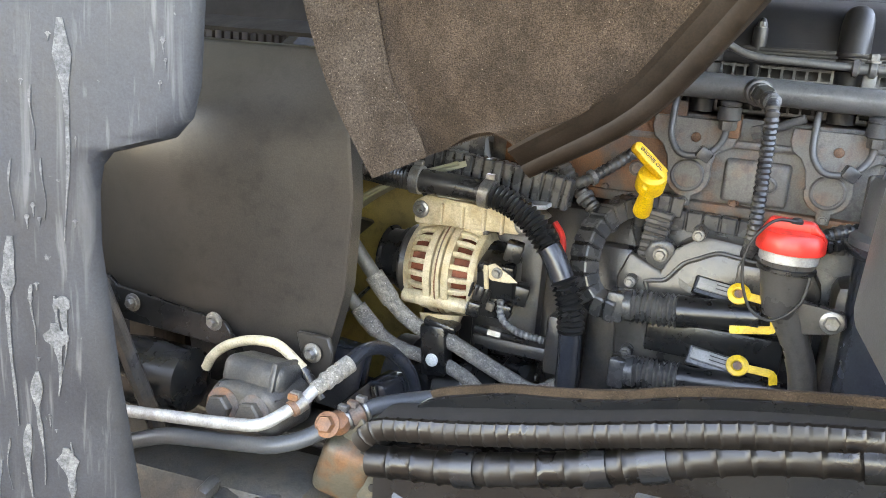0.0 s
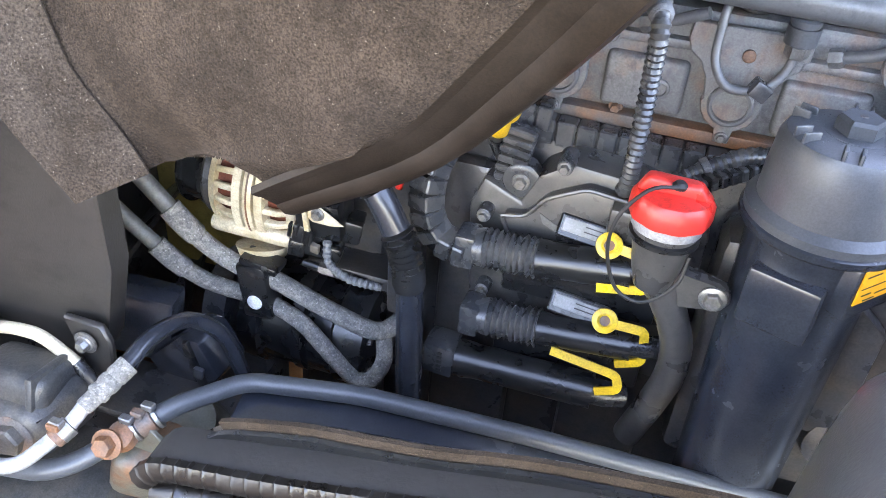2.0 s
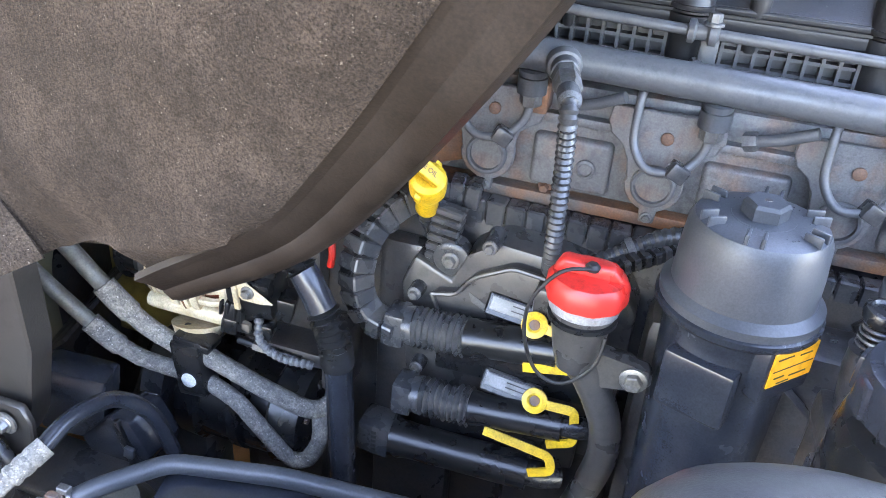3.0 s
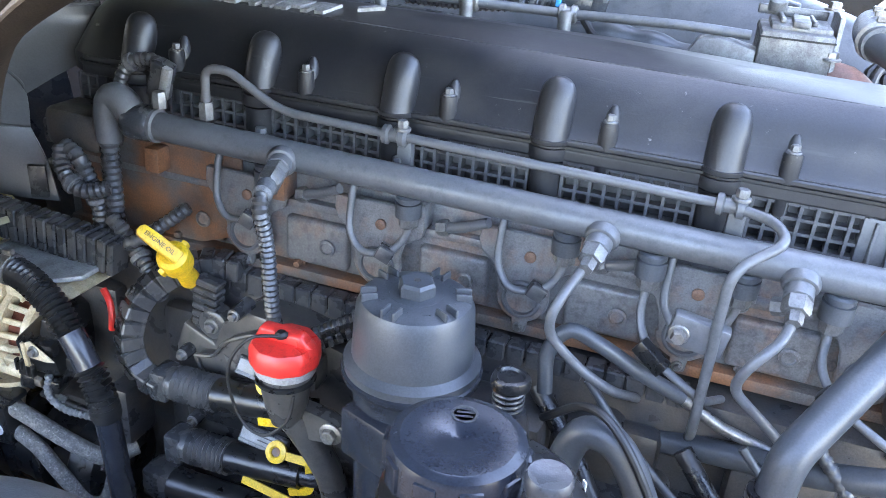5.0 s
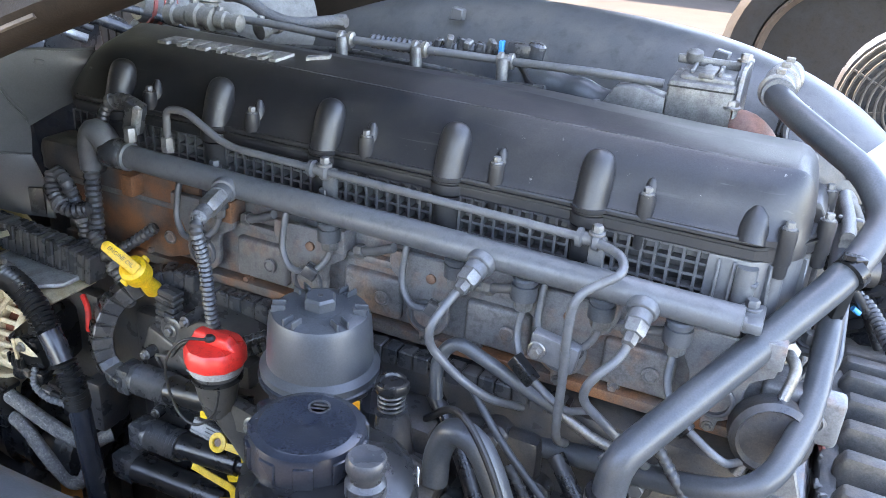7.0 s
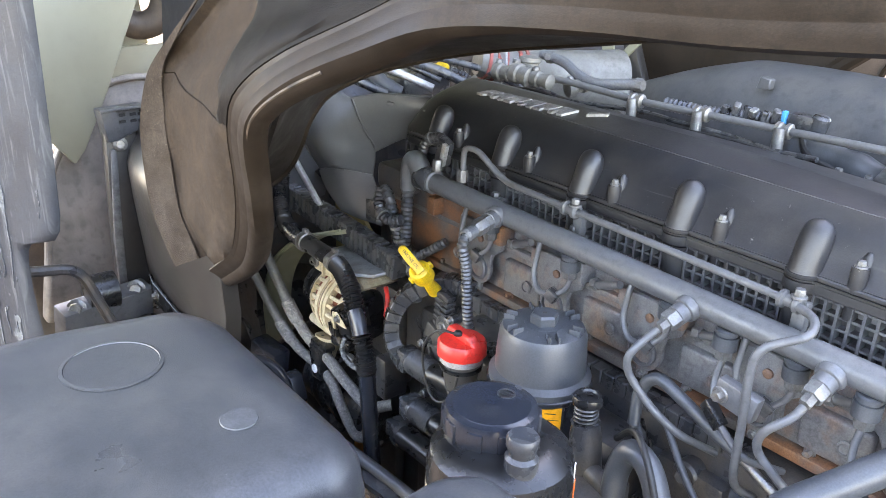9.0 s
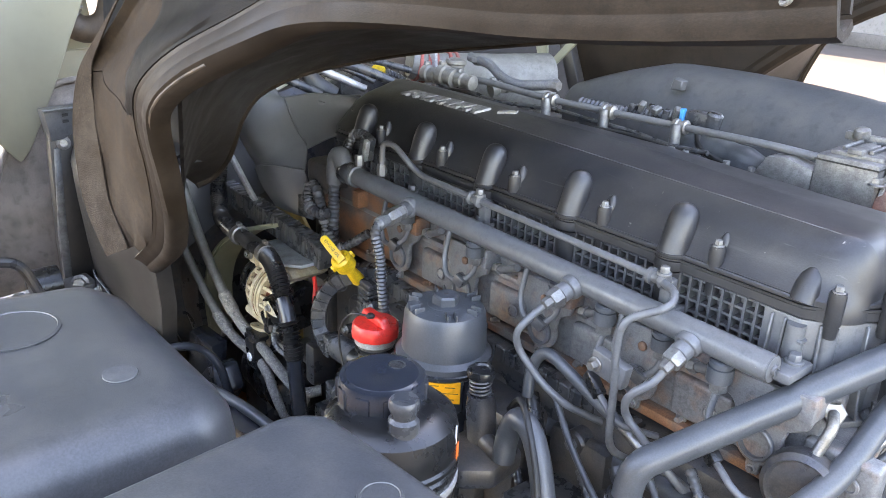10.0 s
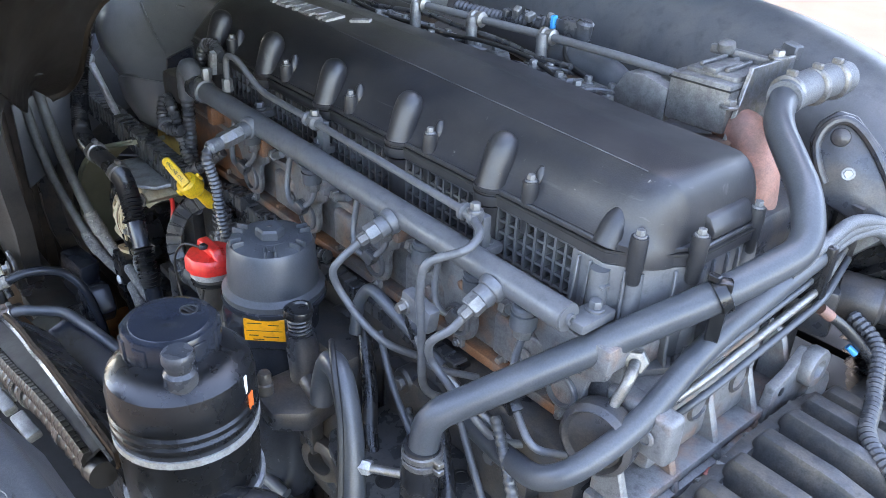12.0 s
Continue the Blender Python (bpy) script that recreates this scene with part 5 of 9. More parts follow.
for i in range(70):
    a, r = rnd.uniform(0, 6.283), rnd.choice((0.031, 0.035, 0.039))
    lathe(g, (FX + r * math.cos(a), FY + r * math.sin(a), 1.5075), (0, 0, 1), [(0.0009, 0), (0.0007, 0.0009), (0, 0.001)], 6)
tagged(part("cap_pimples", g, M_TUBE, flt), kind="stuff")
part("body", lathe(B(), (FX, FY, 1.10), (0, 0, 1), [(0.05, 0), (0.052, 0.1), (0.0560, 0.27), (0.0580, 0.318), (0.0665, 0.323), (0.0685, 0.326), (0.0685, 0.331), (0.065, 0.333)], 48), M_NAVY, flt)
rot = Euler((0, 0, radians(48))).to_matrix()
part("label_boss", box(B(), V(FX, FY, 1.400) + rot @ V(0, -0.0405, 0), (0.060, 0.045, 0.05), rot, 0.004), M_NAVY, flt)
lab = part("label", box(B(), V(FX, FY, 1.408) + rot @ V(0, -0.0638, 0), (0.052, 0.0012, 0.033), rot, 0.0004, 1), M_ORANGE, flt, "orange warning label with black print bars")
for zz, xx, ww in ((0.010, -0.012, 0.018), (0.008, 0.012, 0.014), (-0.001, 0.0, 0.046), (-0.008, -0.014, 0.012), (-0.010, 0.008, 0.02), (-0.014, -0.008, 0.014)):
    part("print_bar", box(B(), V(FX, FY, 1.408 + zz) + rot @ V(xx, -0.0646, 0), (ww, 0.0006, 0.0012 if abs(xx) > 0.001 else 0.0008), rot), M_INK, lab)
part("flat_facet", box(B(), V(FX, FY, 1.372) + Euler((0, 0, radians(-20))).to_matrix() @ V(0, -0.045, 0), (0.06, 0.042, 0.055), Euler((0, 0, radians(-20))).to_matrix(), 0.004), M_NAVY, flt)
part("side_web", prism(B(), [(FX + 0.05, FY - 0.005, 1.36), (FX + 0.085, FY - 0.005, 1.33), (FX + 0.085, FY - 0.005, 1.20), (FX + 0.045, FY - 0.005, 1.20)], (0, 1, 0), 0.02, 0.004), M_BLOCK, flt)
flm = thing("oil_filter_module", (0.15, 1.0, 1.2), "dark cast oil filter module with coolant ports on the block", "filter module")
part("casting", box(B(), (0.17, 1.01, 1.24), (0.2, 0.07, 0.28), None, 0.015), M_BLOCK, flm)
part("port", lathe(B(), (0.22, 0.99, 1.19), (0.3, -1, 0), [(0.035, 0), (0.035, 0.03), (0.028, 0.034), (0.02, 0.034), (0.02, 0.0)], 24), M_BLOCK, flm)

# ---------------------------------------------------------------- steering fluid reservoir
RX, RY = 0.266, 0.774
res = thing("steering_fluid_reservoir", (RX, RY, 1.31), "black round steering fluid reservoir with wide screw cap and bands", "reservoir")
part("body", lathe(B(), (RX, RY, 1.29), (0, 0, 1), [(0.064, 0), (0.072, 0.005), (0.0745, 0.03), (0.0765, 0.118), (0.0785, 0.122), (0.0785, 0.128), (0.076, 0.131), (0.0785, 0.134), (0.0785, 0.139), (0.076, 0.142),
                                                  (0.0775, 0.145), (0.0775, 0.166), (0.074, 0.182), (0.063, 0.192), (0.045, 0.196), (0, 0.197)], 48), M_BLACK, res)
for z in (1.306, 1.394):
    part("band", lathe(B(), (RX, RY, z), (0, 0, 1), [(0.073, 0), (0.0785, 0.0005), (0.0785, 0.009), (0.073, 0.0095)], 48), M_ALU2, res, "pale grey metal band")
part("band_buckle", box(B(), (RX + 0.03, RY - 0.075, 1.322), (0.03, 0.014, 0.014), Euler((0, 0, 0.4)).to_matrix(), 0.002), M_ALU2, res)
CX, CY = 0.243, 0.778
cap = part("cap", lathe(B(), (CX, CY, 1.481), (0, 0, 1), [(0.048, 0), (0.0505, 0.002), (0.0505, 0.024), (0.048, 0.0295), (0.042, 0.031), (0.041, 0.0318), (0.008, 0.0312), (0.004, 0.0295), (0, 0.0295)], 64), M_NAVY, res, "black screw cap with gripping lugs")
for k in range(10):
    a = 2 * math.pi * k / 10 + 0.2
    part("grip_lug", box(B(), (CX + 0.0495 * math.cos(a), CY + 0.0495 * math.sin(a), 1.494), (0.006, 0.017, 0.024), Euler((0, 0, a)).to_matrix(), 0.002, 2), M_NAVY, cap)
part("emblem", lathe(B(), (CX - 0.004, CY + 0.024, 1.5126), (0, 0, 1), [(0.008, 0), (0.010, 0.0), (0.010, 0.0008), (0.008, 0.0008), (0.008, 0)], 24), M_RIB, cap, "plain raised ring")
for s in (-0.0025, 0.0025):
    part("emblem", box(B(), (CX - 0.004, CY + 0.024 + s, 1.5128), (0.013, 0.0018, 0.0008), Euler((0, 0, 0.3)).to_matrix()), M_RIB, cap, "plain raised bar")
part("breather_knob", lathe(B(), (0.312, 0.757, 1.478), (0, 0, 1), [(0.0165, 0), (0.017, 0.006), (0.017, 0.018), (0.0135, 0.022), (0.0145, 0.028), (0.0165, 0.032), (0.0165, 0.04), (0.0145, 0.043), (0.009, 0.0425), (0, 0.042)], 28), M_RIB, res, "dusty grey breather knob")
rot = Euler((0, 0, radians(38))).to_matrix()
part("level_mark", box(B(), V(RX, RY, 1.437) + rot @ V(0.0776, 0, 0), (0.0015, 0.010, 0.02), rot, 0.0004, 1), mat("orange_mark", (0.85, 0.16, 0.03), 0.5, bump=0), res, "small orange sticker")
part("white_mark", box(B(), V(RX, RY, 1.462) + rot @ V(0.0765, -0.006, 0), (0.0015, 0.005, 0.022), rot, 0.0004, 1), M_WHITE, res, "white sticker edge")
part("mount_strap", box(B(), (RX - 0.06, RY + 0.03, 1.35), (0.02, 0.06, 0.09), None, 0.004), M_BLOCK, res)
part("outlet_hose", tube(B(), spline([(RX + 0.05, RY - 0.02, 1.315), (RX + 0.085, RY + 0.01, 1.325), (RX + 0.12, RY + 0.03, 1.33), (RX + 0.155, RY + 0.05, 1.30), (RX + 0.17, RY + 0.06, 1.22)], 0.006), 0.021, 20), M_RUBBER, res, "thick black rubber hose")

# ---------------------------------------------------------------- hand primer pump and its ports
pri = thing("hand_primer_pump", (0.243, 0.937, 1.36), "black hand primer pump with a coil spring under its cap", "primer pump")
part("cap", lathe(B(), (0.241, 0.934, 1.450), (0, 0, 1), [(0.012, 0), (0.0175, 0.004), (0.0185, 0.010), (0.017, 0.014), (0.013, 0.0145), (0.0115, 0.012), (0, 0.012)], 28, squash=lambda t: 1.0 + 0.05 * math.cos(3 * t)), M_BLACK, pri)
coil = [V(0.241 + 0.0135 * math.cos(t), 0.934 + 0.0135 * math.sin(t), 1.428 + 0.022 * t / 25.2) for t in np.linspace(0, 25.2, 90)]
part("spring", tube(B(), coil, 0.0016, 6), M_RIB, pri)
part("plunger", lathe(B(), (0.241, 0.934, 1.42), (0, 0, 1), [(0.008, 0), (0.008, 0.035), (0, 0.035)], 14), M_BLACK, pri)
part("barrel", lathe(B(), (0.252, 0.935, 1.340), (-0.13, 0, 1), [(0.017, 0), (0.0195, 0.01), (0.0195, 0.07), (0.017, 0.085), (0.018, 0.088), (0, 0.088)], 24), M_BLOCK, pri)
part("side_cap", lathe(B(), (0.245, 0.88, 1.365), (0, 0, 1), [(0.010, 0), (0.0105, 0.014), (0.0085, 0.016), (0.0085, 0.026), (0.007, 0.030), (0, 0.031)], 20), M_BLOCK, pri)
part("base", prism(B(), [(0.22, 0.87, 1.335), (0.285, 0.865, 1.335), (0.31, 0.90, 1.335), (0.30, 0.96, 1.335), (0.22, 0.96, 1.335)], (0, 0, 1), 0.03, 0.006), M_BLOCK, pri)
part("paint_dot", box(B(), (0.232, 0.868, 1.36), (0.008, 0.002, 0.006), None, 0.0005, 1), M_LIME, pri, "lime paint dot")
part("outlet", tube(B(), [(0.262, 0.93, 1.37), (0.29, 0.925, 1.365), (0.30, 0.924, 1.364)], 0.012, 16), M_BLOCK, pri)

ut = thing("undertray", (-0.4, 0.95, 0.8), "orange-brown undertray plate below the alternator", "undertray")
part("tray", prism(B(), [(-0.95, 0.87, 0.86), (-0.05, 0.87, 0.86), (-0.05, 1.58, 0.86), (-0.95, 1.58, 0.86)], (0, 0, -1), 0.02, 0.004), M_UNDER, ut)
part("rib", box(B(), (-0.45, 0.93, 0.88), (0.02, 0.3, 0.03), None, 0.004), M_BLOCK, ut)

rc = thing("red_cable", (-0.25, 0.99, 1.37), "short red cable behind the coolant hose", "cable")
part("cable", tube(B(), spline([(-0.262, 0.99, 1.395), (-0.250, 0.985, 1.382), (-0.245, 0.98, 1.365), (-0.247, 0.98, 1.350)], 0.004), 0.004, 10), M_RED, rc)

# ---------------------------------------------------------------- coolant pipes at the rear of the engine
cp = thing("coolant_pipe", (0.476, 0.94, 1.41), "thick slate grey coolant pipe bent round the engine's rear", "pipe")
MAIN = [(0.474, 0.938, 1.405), (0.477, 0.942, 1.452), (0.640, 1.164, 1.598), (0.668, 1.262, 1.628), (0.640, 1.295, 1.665), (0.552, 1.372, 1.700), (0.521, 1.44, 1.708)]
part("pipe", tube(B(), bent(MAIN, 0.045, 8), 0.0165, 22), M_TUBE, cp)
part("lower_hose", tube(B(), spline([(0.473, 0.938, 1.415), (0.472, 0.936, 1.37), (0.468, 0.94, 1.28), (0.46, 0.95, 1.1)], 0.01), 0.0205, 22), M_RUBBER, cp, "black rubber hose")
for z in (1.408, 1.398):
    part("clamp", band(B(), (0.474, 0.938, z), (0, 0, 1), 0.0208, 0.008), M_STEEL, cp, "steel hose clamp")
part("upper_hose", tube(B(), spline([(0.525, 1.432, 1.709), (0.521, 1.465, 1.710), (0.522, 1.52, 1.712), (0.528, 1.572, 1.712)], 0.008), 0.0212, 22), M_BRAID, cp, "ribbed grey hose sleeve")
for y in (1.445, 1.50, 1.545):
    part("clamp", band(B(), (0.521 + (y - 1.445) * 0.06, y, 1.711), (0.05, 1, 0), 0.0215, 0.009), M_STEEL, cp, "steel hose clamp")
part("bracket", box(B(), (0.640, 1.166, 1.575), (0.014, 0.012, 0.085), Euler((0.15, 0, 0.6)).to_matrix(), 0.002), M_BLACK, cp, "black clip strip")
part("bracket_clip", band(B(), (0.640, 1.164, 1.598), (0.163, 0.222, 0.146), 0.0168, 0.012, 0.002), M_BLACK, cp)

lp = thing("lower_coolant_pipe", (0.61, 0.99, 1.44), "slate grey lower pipe with a wide bend behind the engine", "pipe")
LOW = [(0.26, 1.05, 1.345), (0.384, 1.055, 1.352), (0.520, 1.015, 1.388), (0.605, 0.985, 1.430), (0.634, 1.068, 1.474), (0.636, 1.165, 1.536), (0.64, 1.37, 1.572)]
part("pipe", tube(B(), bent(LOW, 0.05, 8), 0.013, 18), M_TUBE, lp)
for k, (dx, dz, r) in enumerate(((0.0, -0.022, 0.0045), (0.008, -0.034, 0.0048), (0.016, -0.045, 0.0042))):
    t = thing("steel_line", (0.63, 1.1, 1.5), "thin steel line clipped beside the coolant pipe", "pipe", "thin steel lines")
    part("pipe", tube(B(), bent([(0.57 + dx, 1.10, 1.33), (0.60 + dx, 1.11, 1.47 + dz), (0.638 + dx, 1.16, 1.535 + dz), (0.642 + dx, 1.37, 1.565 + dz), (0.61 + dx, 1.50, 1.56 + dz)], 0.03), r, 12), M_STEEL if k == 1 else M_TUBE, t)
br = thing("braided_hose", (0.62, 1.5, 1.6), "bundle of grey braided hoses arching over the rear", "hose")
for k in range(3):
    o = 0.009 * (k - 1)
    part("hose", tube(B(), spline([(0.64, 1.30, 1.575 + o), (0.64, 1.37, 1.575 + o), (0.635, 1.46, 1.575 + o), (0.65, 1.53 + o, 1.555), (0.68, 1.56 + o, 1.49), (0.70, 1.57 + o, 1.38)], 0.008), 0.0085, 12), M_BRAID, br)
part("clip", box(B(), (0.642, 1.37, 1.55), (0.03, 0.014, 0.075), None, 0.003), M_BLACK, br)

# short hoses between rail and filter
sh = thing("fuel_hose", (0.27, 1.015, 1.47), "slim slate grey fuel hose curving down to the filter", "hose")
part("hose", tube(B(), spline([(0.262, 1.0, 1.41), (0.258, 1.01, 1.45), (0.275, 1.015, 1.476), (0.305, 1.02, 1.465), (0.345, 1.03, 1.44), (0.39, 1.035, 1.42)], 0.006), 0.0078, 16), M_TUBE, sh)
part("tip", tube(B(), [(0.385, 1.034, 1.422), (0.43, 1.04, 1.395), (0.50, 1.05, 1.37)], 0.006, 14), M_STEEL, sh, "bright metal pipe end")
cb = thing("curved_hose", (0.33, 0.93, 1.4), "thick grey rubber hose arching beside the primer pump", "hose")
part("hose", tube(B(), spline([(0.30, 0.924, 1.364), (0.30, 0.93, 1.40), (0.315, 0.93, 1.43), (0.345, 0.925, 1.425), (0.375, 0.915, 1.38), (0.40, 0.90, 1.32), (0.42, 0.88, 1.25)], 0.006), 0.0145, 16), M_TUBE, cb)
part("cable", tube(B(), spline([(0.27, 0.96, 1.41), (0.31, 0.935, 1.452), (0.345, 0.915, 1.445), (0.385, 0.895, 1.39), (0.415, 0.87, 1.31), (0.43, 0.84, 1.22)], 0.006), 0.004, 10), M_INK, cb, "thin black cable")
part("fitting", hexa(B(), (0.40, 0.91, 1.345), (0.8, 0.5, 0.1), 0.009, 0.014), M_ALU2, cb)
part("fitting_stem", tube(B(), [(0.41, 0.915, 1.347), (0.45, 0.94, 1.352)], 0.0055, 12), M_STEEL, cb)

# ---------------------------------------------------------------- flywheel housing and gearbox
fw = thing("flywheel_housing", (0.66, 1.2, 1.3), "grey cast flywheel housing with webs behind the engine", "housing")
part("plate", box(B(), (0.635, 1.24, 1.185), (0.045, 0.50, 0.36), None, 0.012), M_HEAD, fw)
for k in range(7):
    part("rim_boss", lathe(B(), (0.625, 1.03 + 0.07 * k, 1.352 - 0.02 * abs(k - 3)), (1, 0, 0), [(0.016, 0), (0.016, 0.036), (0.013, 0.04), (0, 0.04)], 16), M_HEAD, fw)
    part("rim_bolt", bolt(B(), (0.665, 1.03 + 0.07 * k, 1.352 - 0.02 * abs(k - 3)), (1, 0, 0), 0.009, 0.010), M_STEEL, fw)
for k in range(5):
    part("rib", prism(B(), [(0.60, 1.06 + 0.08 * k, 1.37), (0.60, 1.06 + 0.08 * k, 1.46), (0.622, 1.06 + 0.08 * k, 1.45), (0.655, 1.06 + 0.08 * k, 1.36)], (0, 1, 0), 0.010, 0.002, 1), M_HEAD, fw)
part("shelf", box(B(), (0.625, 1.22, 1.375), (0.05, 0.34, 0.014), None, 0.004), M_HEAD, fw)
part("end_wall", box(B(), (0.612, 1.22, 1.43), (0.03, 0.20, 0.10), None, 0.01), M_HEAD, fw)
part("rear_face", box(B(), (0.606, 1.21, 1.47), (0.03, 0.22, 0.05), None, 0.01), M_HEAD, fw)
for y in (1.13, 1.20, 1.28):
    part("core_plug", lathe(B(), (0.62, y, 1.435), (1, 0, 0), [(0.02, 0), (0.02, 0.008), (0.016, 0.010), (0.014, 0.005), (0, 0.005)], 20), M_BLOCK, fw)
part("boss", lathe(B(), (0.60, 1.07, 1.45), (0.2, -1, 0.1), [(0.04, 0), (0.04, 0.02), (0.034, 0.026), (0.03, 0.02), (0, 0.02)], 28), M_BLOCK, fw)
part("union", hexa(B(), (0.597, 1.11, 1.520), (0.45, -0.8, 0.3), 0.013, 0.012), M_STEEL, fw)
part("union_stem", tube(B(), bent([(0.602, 1.10, 1.523), (0.612, 1.08, 1.52), (0.60, 1.06, 1.46), (0.58, 1.05, 1.40)], 0.015), 0.006, 12), M_STEEL, fw)
gb = thing("gearbox", (0.85, 1.25, 1.2), "weathered aluminium gearbox casing with ribs and bolts", "gearbox")
part("casing", box(B(), (1.05, 1.30, 1.15), (0.76, 0.62, 0.40), None, 0.03), M_GEAR, gb)
part("bell", lathe(B(), (0.66, 1.22, 1.12), (1, 0, 0), [(0.24, 0), (0.17, 0.01), (0.17, 0.04), (0.165, 0.10), (0.16, 0.3), (0.0, 0.3)], 36), M_GEAR, gb)
part("flange_plate", prism(B(), [(0.664, 1.00, 1.30), (0.664, 1.03, 1.355), (0.664, 1.09, 1.372), (0.664, 1.16, 1.378), (0.664, 1.24, 1.392), (0.664, 1.34, 1.392), (0.664, 1.42, 1.37), (0.664, 1.46, 1.30), (0.664, 1.40, 1.10), (0.664, 1.05, 1.10)], (1, 0, 0), 0.018, 0.003), M_GEAR, gb)
for y, z in ((1.045, 1.335), (1.11, 1.358), (1.19, 1.364), (1.28, 1.376), (1.37, 1.368)):
    part("flange_bolt", bolt(B(), (0.682, y, z), (1, 0, 0), 0.008, 0.009), M_STEEL, gb)
part("mount", box(B(), (1.05, 1.3, 0.5), (0.3, 0.4, 1.0), None, 0.02), M_BLOCK, gb)
def bell_z(y):
    """Height of the bell housing's flange at y."""
    return float(np.interp(y, (1.0, 1.03, 1.09, 1.16, 1.24, 1.34, 1.42, 1.46), (1.30, 1.345, 1.362, 1.368, 1.380, 1.380, 1.358, 1.29)))


rnd = random.Random(21)
for k in range(8):
    y = 1.035 + 0.054 * k
    z, w, tall = bell_z(y), 0.017 + 0.003 * rnd.random(), 0.034 + 0.008 * rnd.random()
    sect = lambda x, q, h: [(x, y - w * q, z - 0.05 - h), (x, y - w * 0.55 * q, z + tall * q - h), (x, y + w * 0.55 * q, z + tall * q - h), (x, y + w * q, z - 0.05 - h)]
    g = B()
    ring_faces(g, [[g.verts.new(p) for p in sect(x, q, h)] for x, q, h in ((0.676, 0.80, 0.012), (0.684, 1.0, 0.004), (0.76, 1.0, 0.006), (0.90, 0.92, 0.028), (1.06, 0.8, 0.06))])
    bmesh.ops.bevel(g, geom=g.edges[:], offset=0.003, segments=2, affect="EDGES", profile=0.5)
    part("fin", g, M_GEAR, gb)
    if k < 7:
        yb = y + 0.027
        zb = bell_z(yb) - 0.014
        part("bolt_seat", lathe(B(), (0.672, yb, zb), (1, 0, 0.12), [(0.0165, 0), (0.0165, 0.018), (0.014, 0.021), (0, 0.021)], 18), M_DIE, gb, "crusty pale bolt seat")
        part("bolt", bolt(B(), (0.693, yb, zb + 0.0025), (1, 0, 0.12), 0.0098, 0.015), M_GEAR, gb)
part("bell_skin", sheet(B(), [[(x, y, bell_z(y) - 0.028 - (x - 0.67) * 0.16) for y in (1.0, 1.03, 1.09, 1.16, 1.24, 1.34, 1.42, 1.46)] for x in (0.67, 0.76, 0.88, 1.05)], 0.008), M_GEAR, gb)
for q in range(26):
    y = 1.04 + 0.0155 * q
    part("sealant_crumb", box(B(), (0.667 + rnd.uniform(-0.003, 0.003), y, bell_z(y) + 0.006), (rnd.uniform(0.004, 0.010), rnd.uniform(0.008, 0.018), rnd.uniform(0.004, 0.009)), Euler((rnd.uniform(-0.5, 0.5), rnd.uniform(-0.5, 0.5), rnd.uniform(-0.5, 0.5))).to_matrix(), 0.0012, 1), (M_SEAL, M_DIE, M_DIE)[q % 3], gb, "crumbling sealant")
eye = thing("lifting_eye", (0.655, 1.375, 1.36), "dusty grey cast lifting eye with two holes", "lifting eye")
part("web", prism(B(), [(0.640, 1.315, 1.36), (0.640, 1.325, 1.412), (0.640, 1.360, 1.420), (0.640, 1.392, 1.440), (0.640, 1.420, 1.425), (0.640, 1.43, 1.36)], (1, 0, 0), 0.014, 0.003), M_HEAD, eye)
part("eye_ring", lathe(B(), (0.650, 1.398, 1.416), (1, 0, 0), [(0.010, 0), (0.024, 0.0), (0.026, 0.003), (0.026, 0.016), (0.024, 0.019), (0.0135, 0.019), (0.010, 0.012), (0.010, 0)], 28), M_HEAD, eye)
part("eye_hole", lathe(B(), (0.6545, 1.398, 1.416), (1, 0, 0), [(0.0102, 0), (0.0102, 0.001), (0, 0.001)], 20), M_INK, eye, "dark hole")
part("small_hole", lathe(B(), (0.6535, 1.342, 1.400), (1, 0, 0), [(0.006, 0), (0.006, 0.001), (0, 0.001)], 16), M_INK, eye, "dark hole")
rh = thing("ribbed_conduit", (0.70, 1.50, 1.46), "black ribbed wiring conduit lying over the gearbox", "conduit")
part("conduit", corrugated(B(), spline([(0.655, 1.49, 1.45), (0.70, 1.47, 1.435), (0.735, 1.40, 1.412), (0.765, 1.33, 1.406), (0.85, 1.28, 1.405), (1.0, 1.24, 1.40)]), 0.0105, 0.008, 0.18), M_RIB, rh)

blkb = thing("bracket_plate", (0.40, 0.95, 1.30), "dark blue-black steel support plate with bolt holes", "bracket")
part("plate", prism(B(), [(0.287, 0.942, 1.30), (0.29, 1.04, 1.30), (0.38, 1.05, 1.30), (0.56, 1.05, 1.30), (0.56, 0.955, 1.30), (0.41, 0.900, 1.30), (0.31, 0.925, 1.30)], (0, 0, -1), 0.012, 0.003), M_RIB, blkb)
part("front_web", prism(B(), [(0.31, 0.925, 1.29), (0.41, 0.902, 1.29), (0.56, 0.957, 1.29), (0.56, 0.957, 1.12), (0.42, 0.905, 1.12)], (0.2, 1, 0), 0.010, 0.002, 1), M_BLOCK, blkb)
for x, y in ((0.335, 0.96), (0.40, 0.945), (0.37, 1.01), (0.45, 1.02), (0.52, 0.99)):
    part("hole_ring", lathe(B(), (x, y, 1.3005), (0, 0, 1), [(0.012, 0), (0.0118, 0.001), (0.008, 0.0012), (0.0075, 0.0002), (0, 0.0002)], 20), M_INK, blkb)
for x, y in ((0.42, 0.97), (0.53, 1.03)):
    part("bolt", bolt(B(), (x, y, 1.301), (0, 0, 1), 0.010, 0.012), M_RIB, blkb)

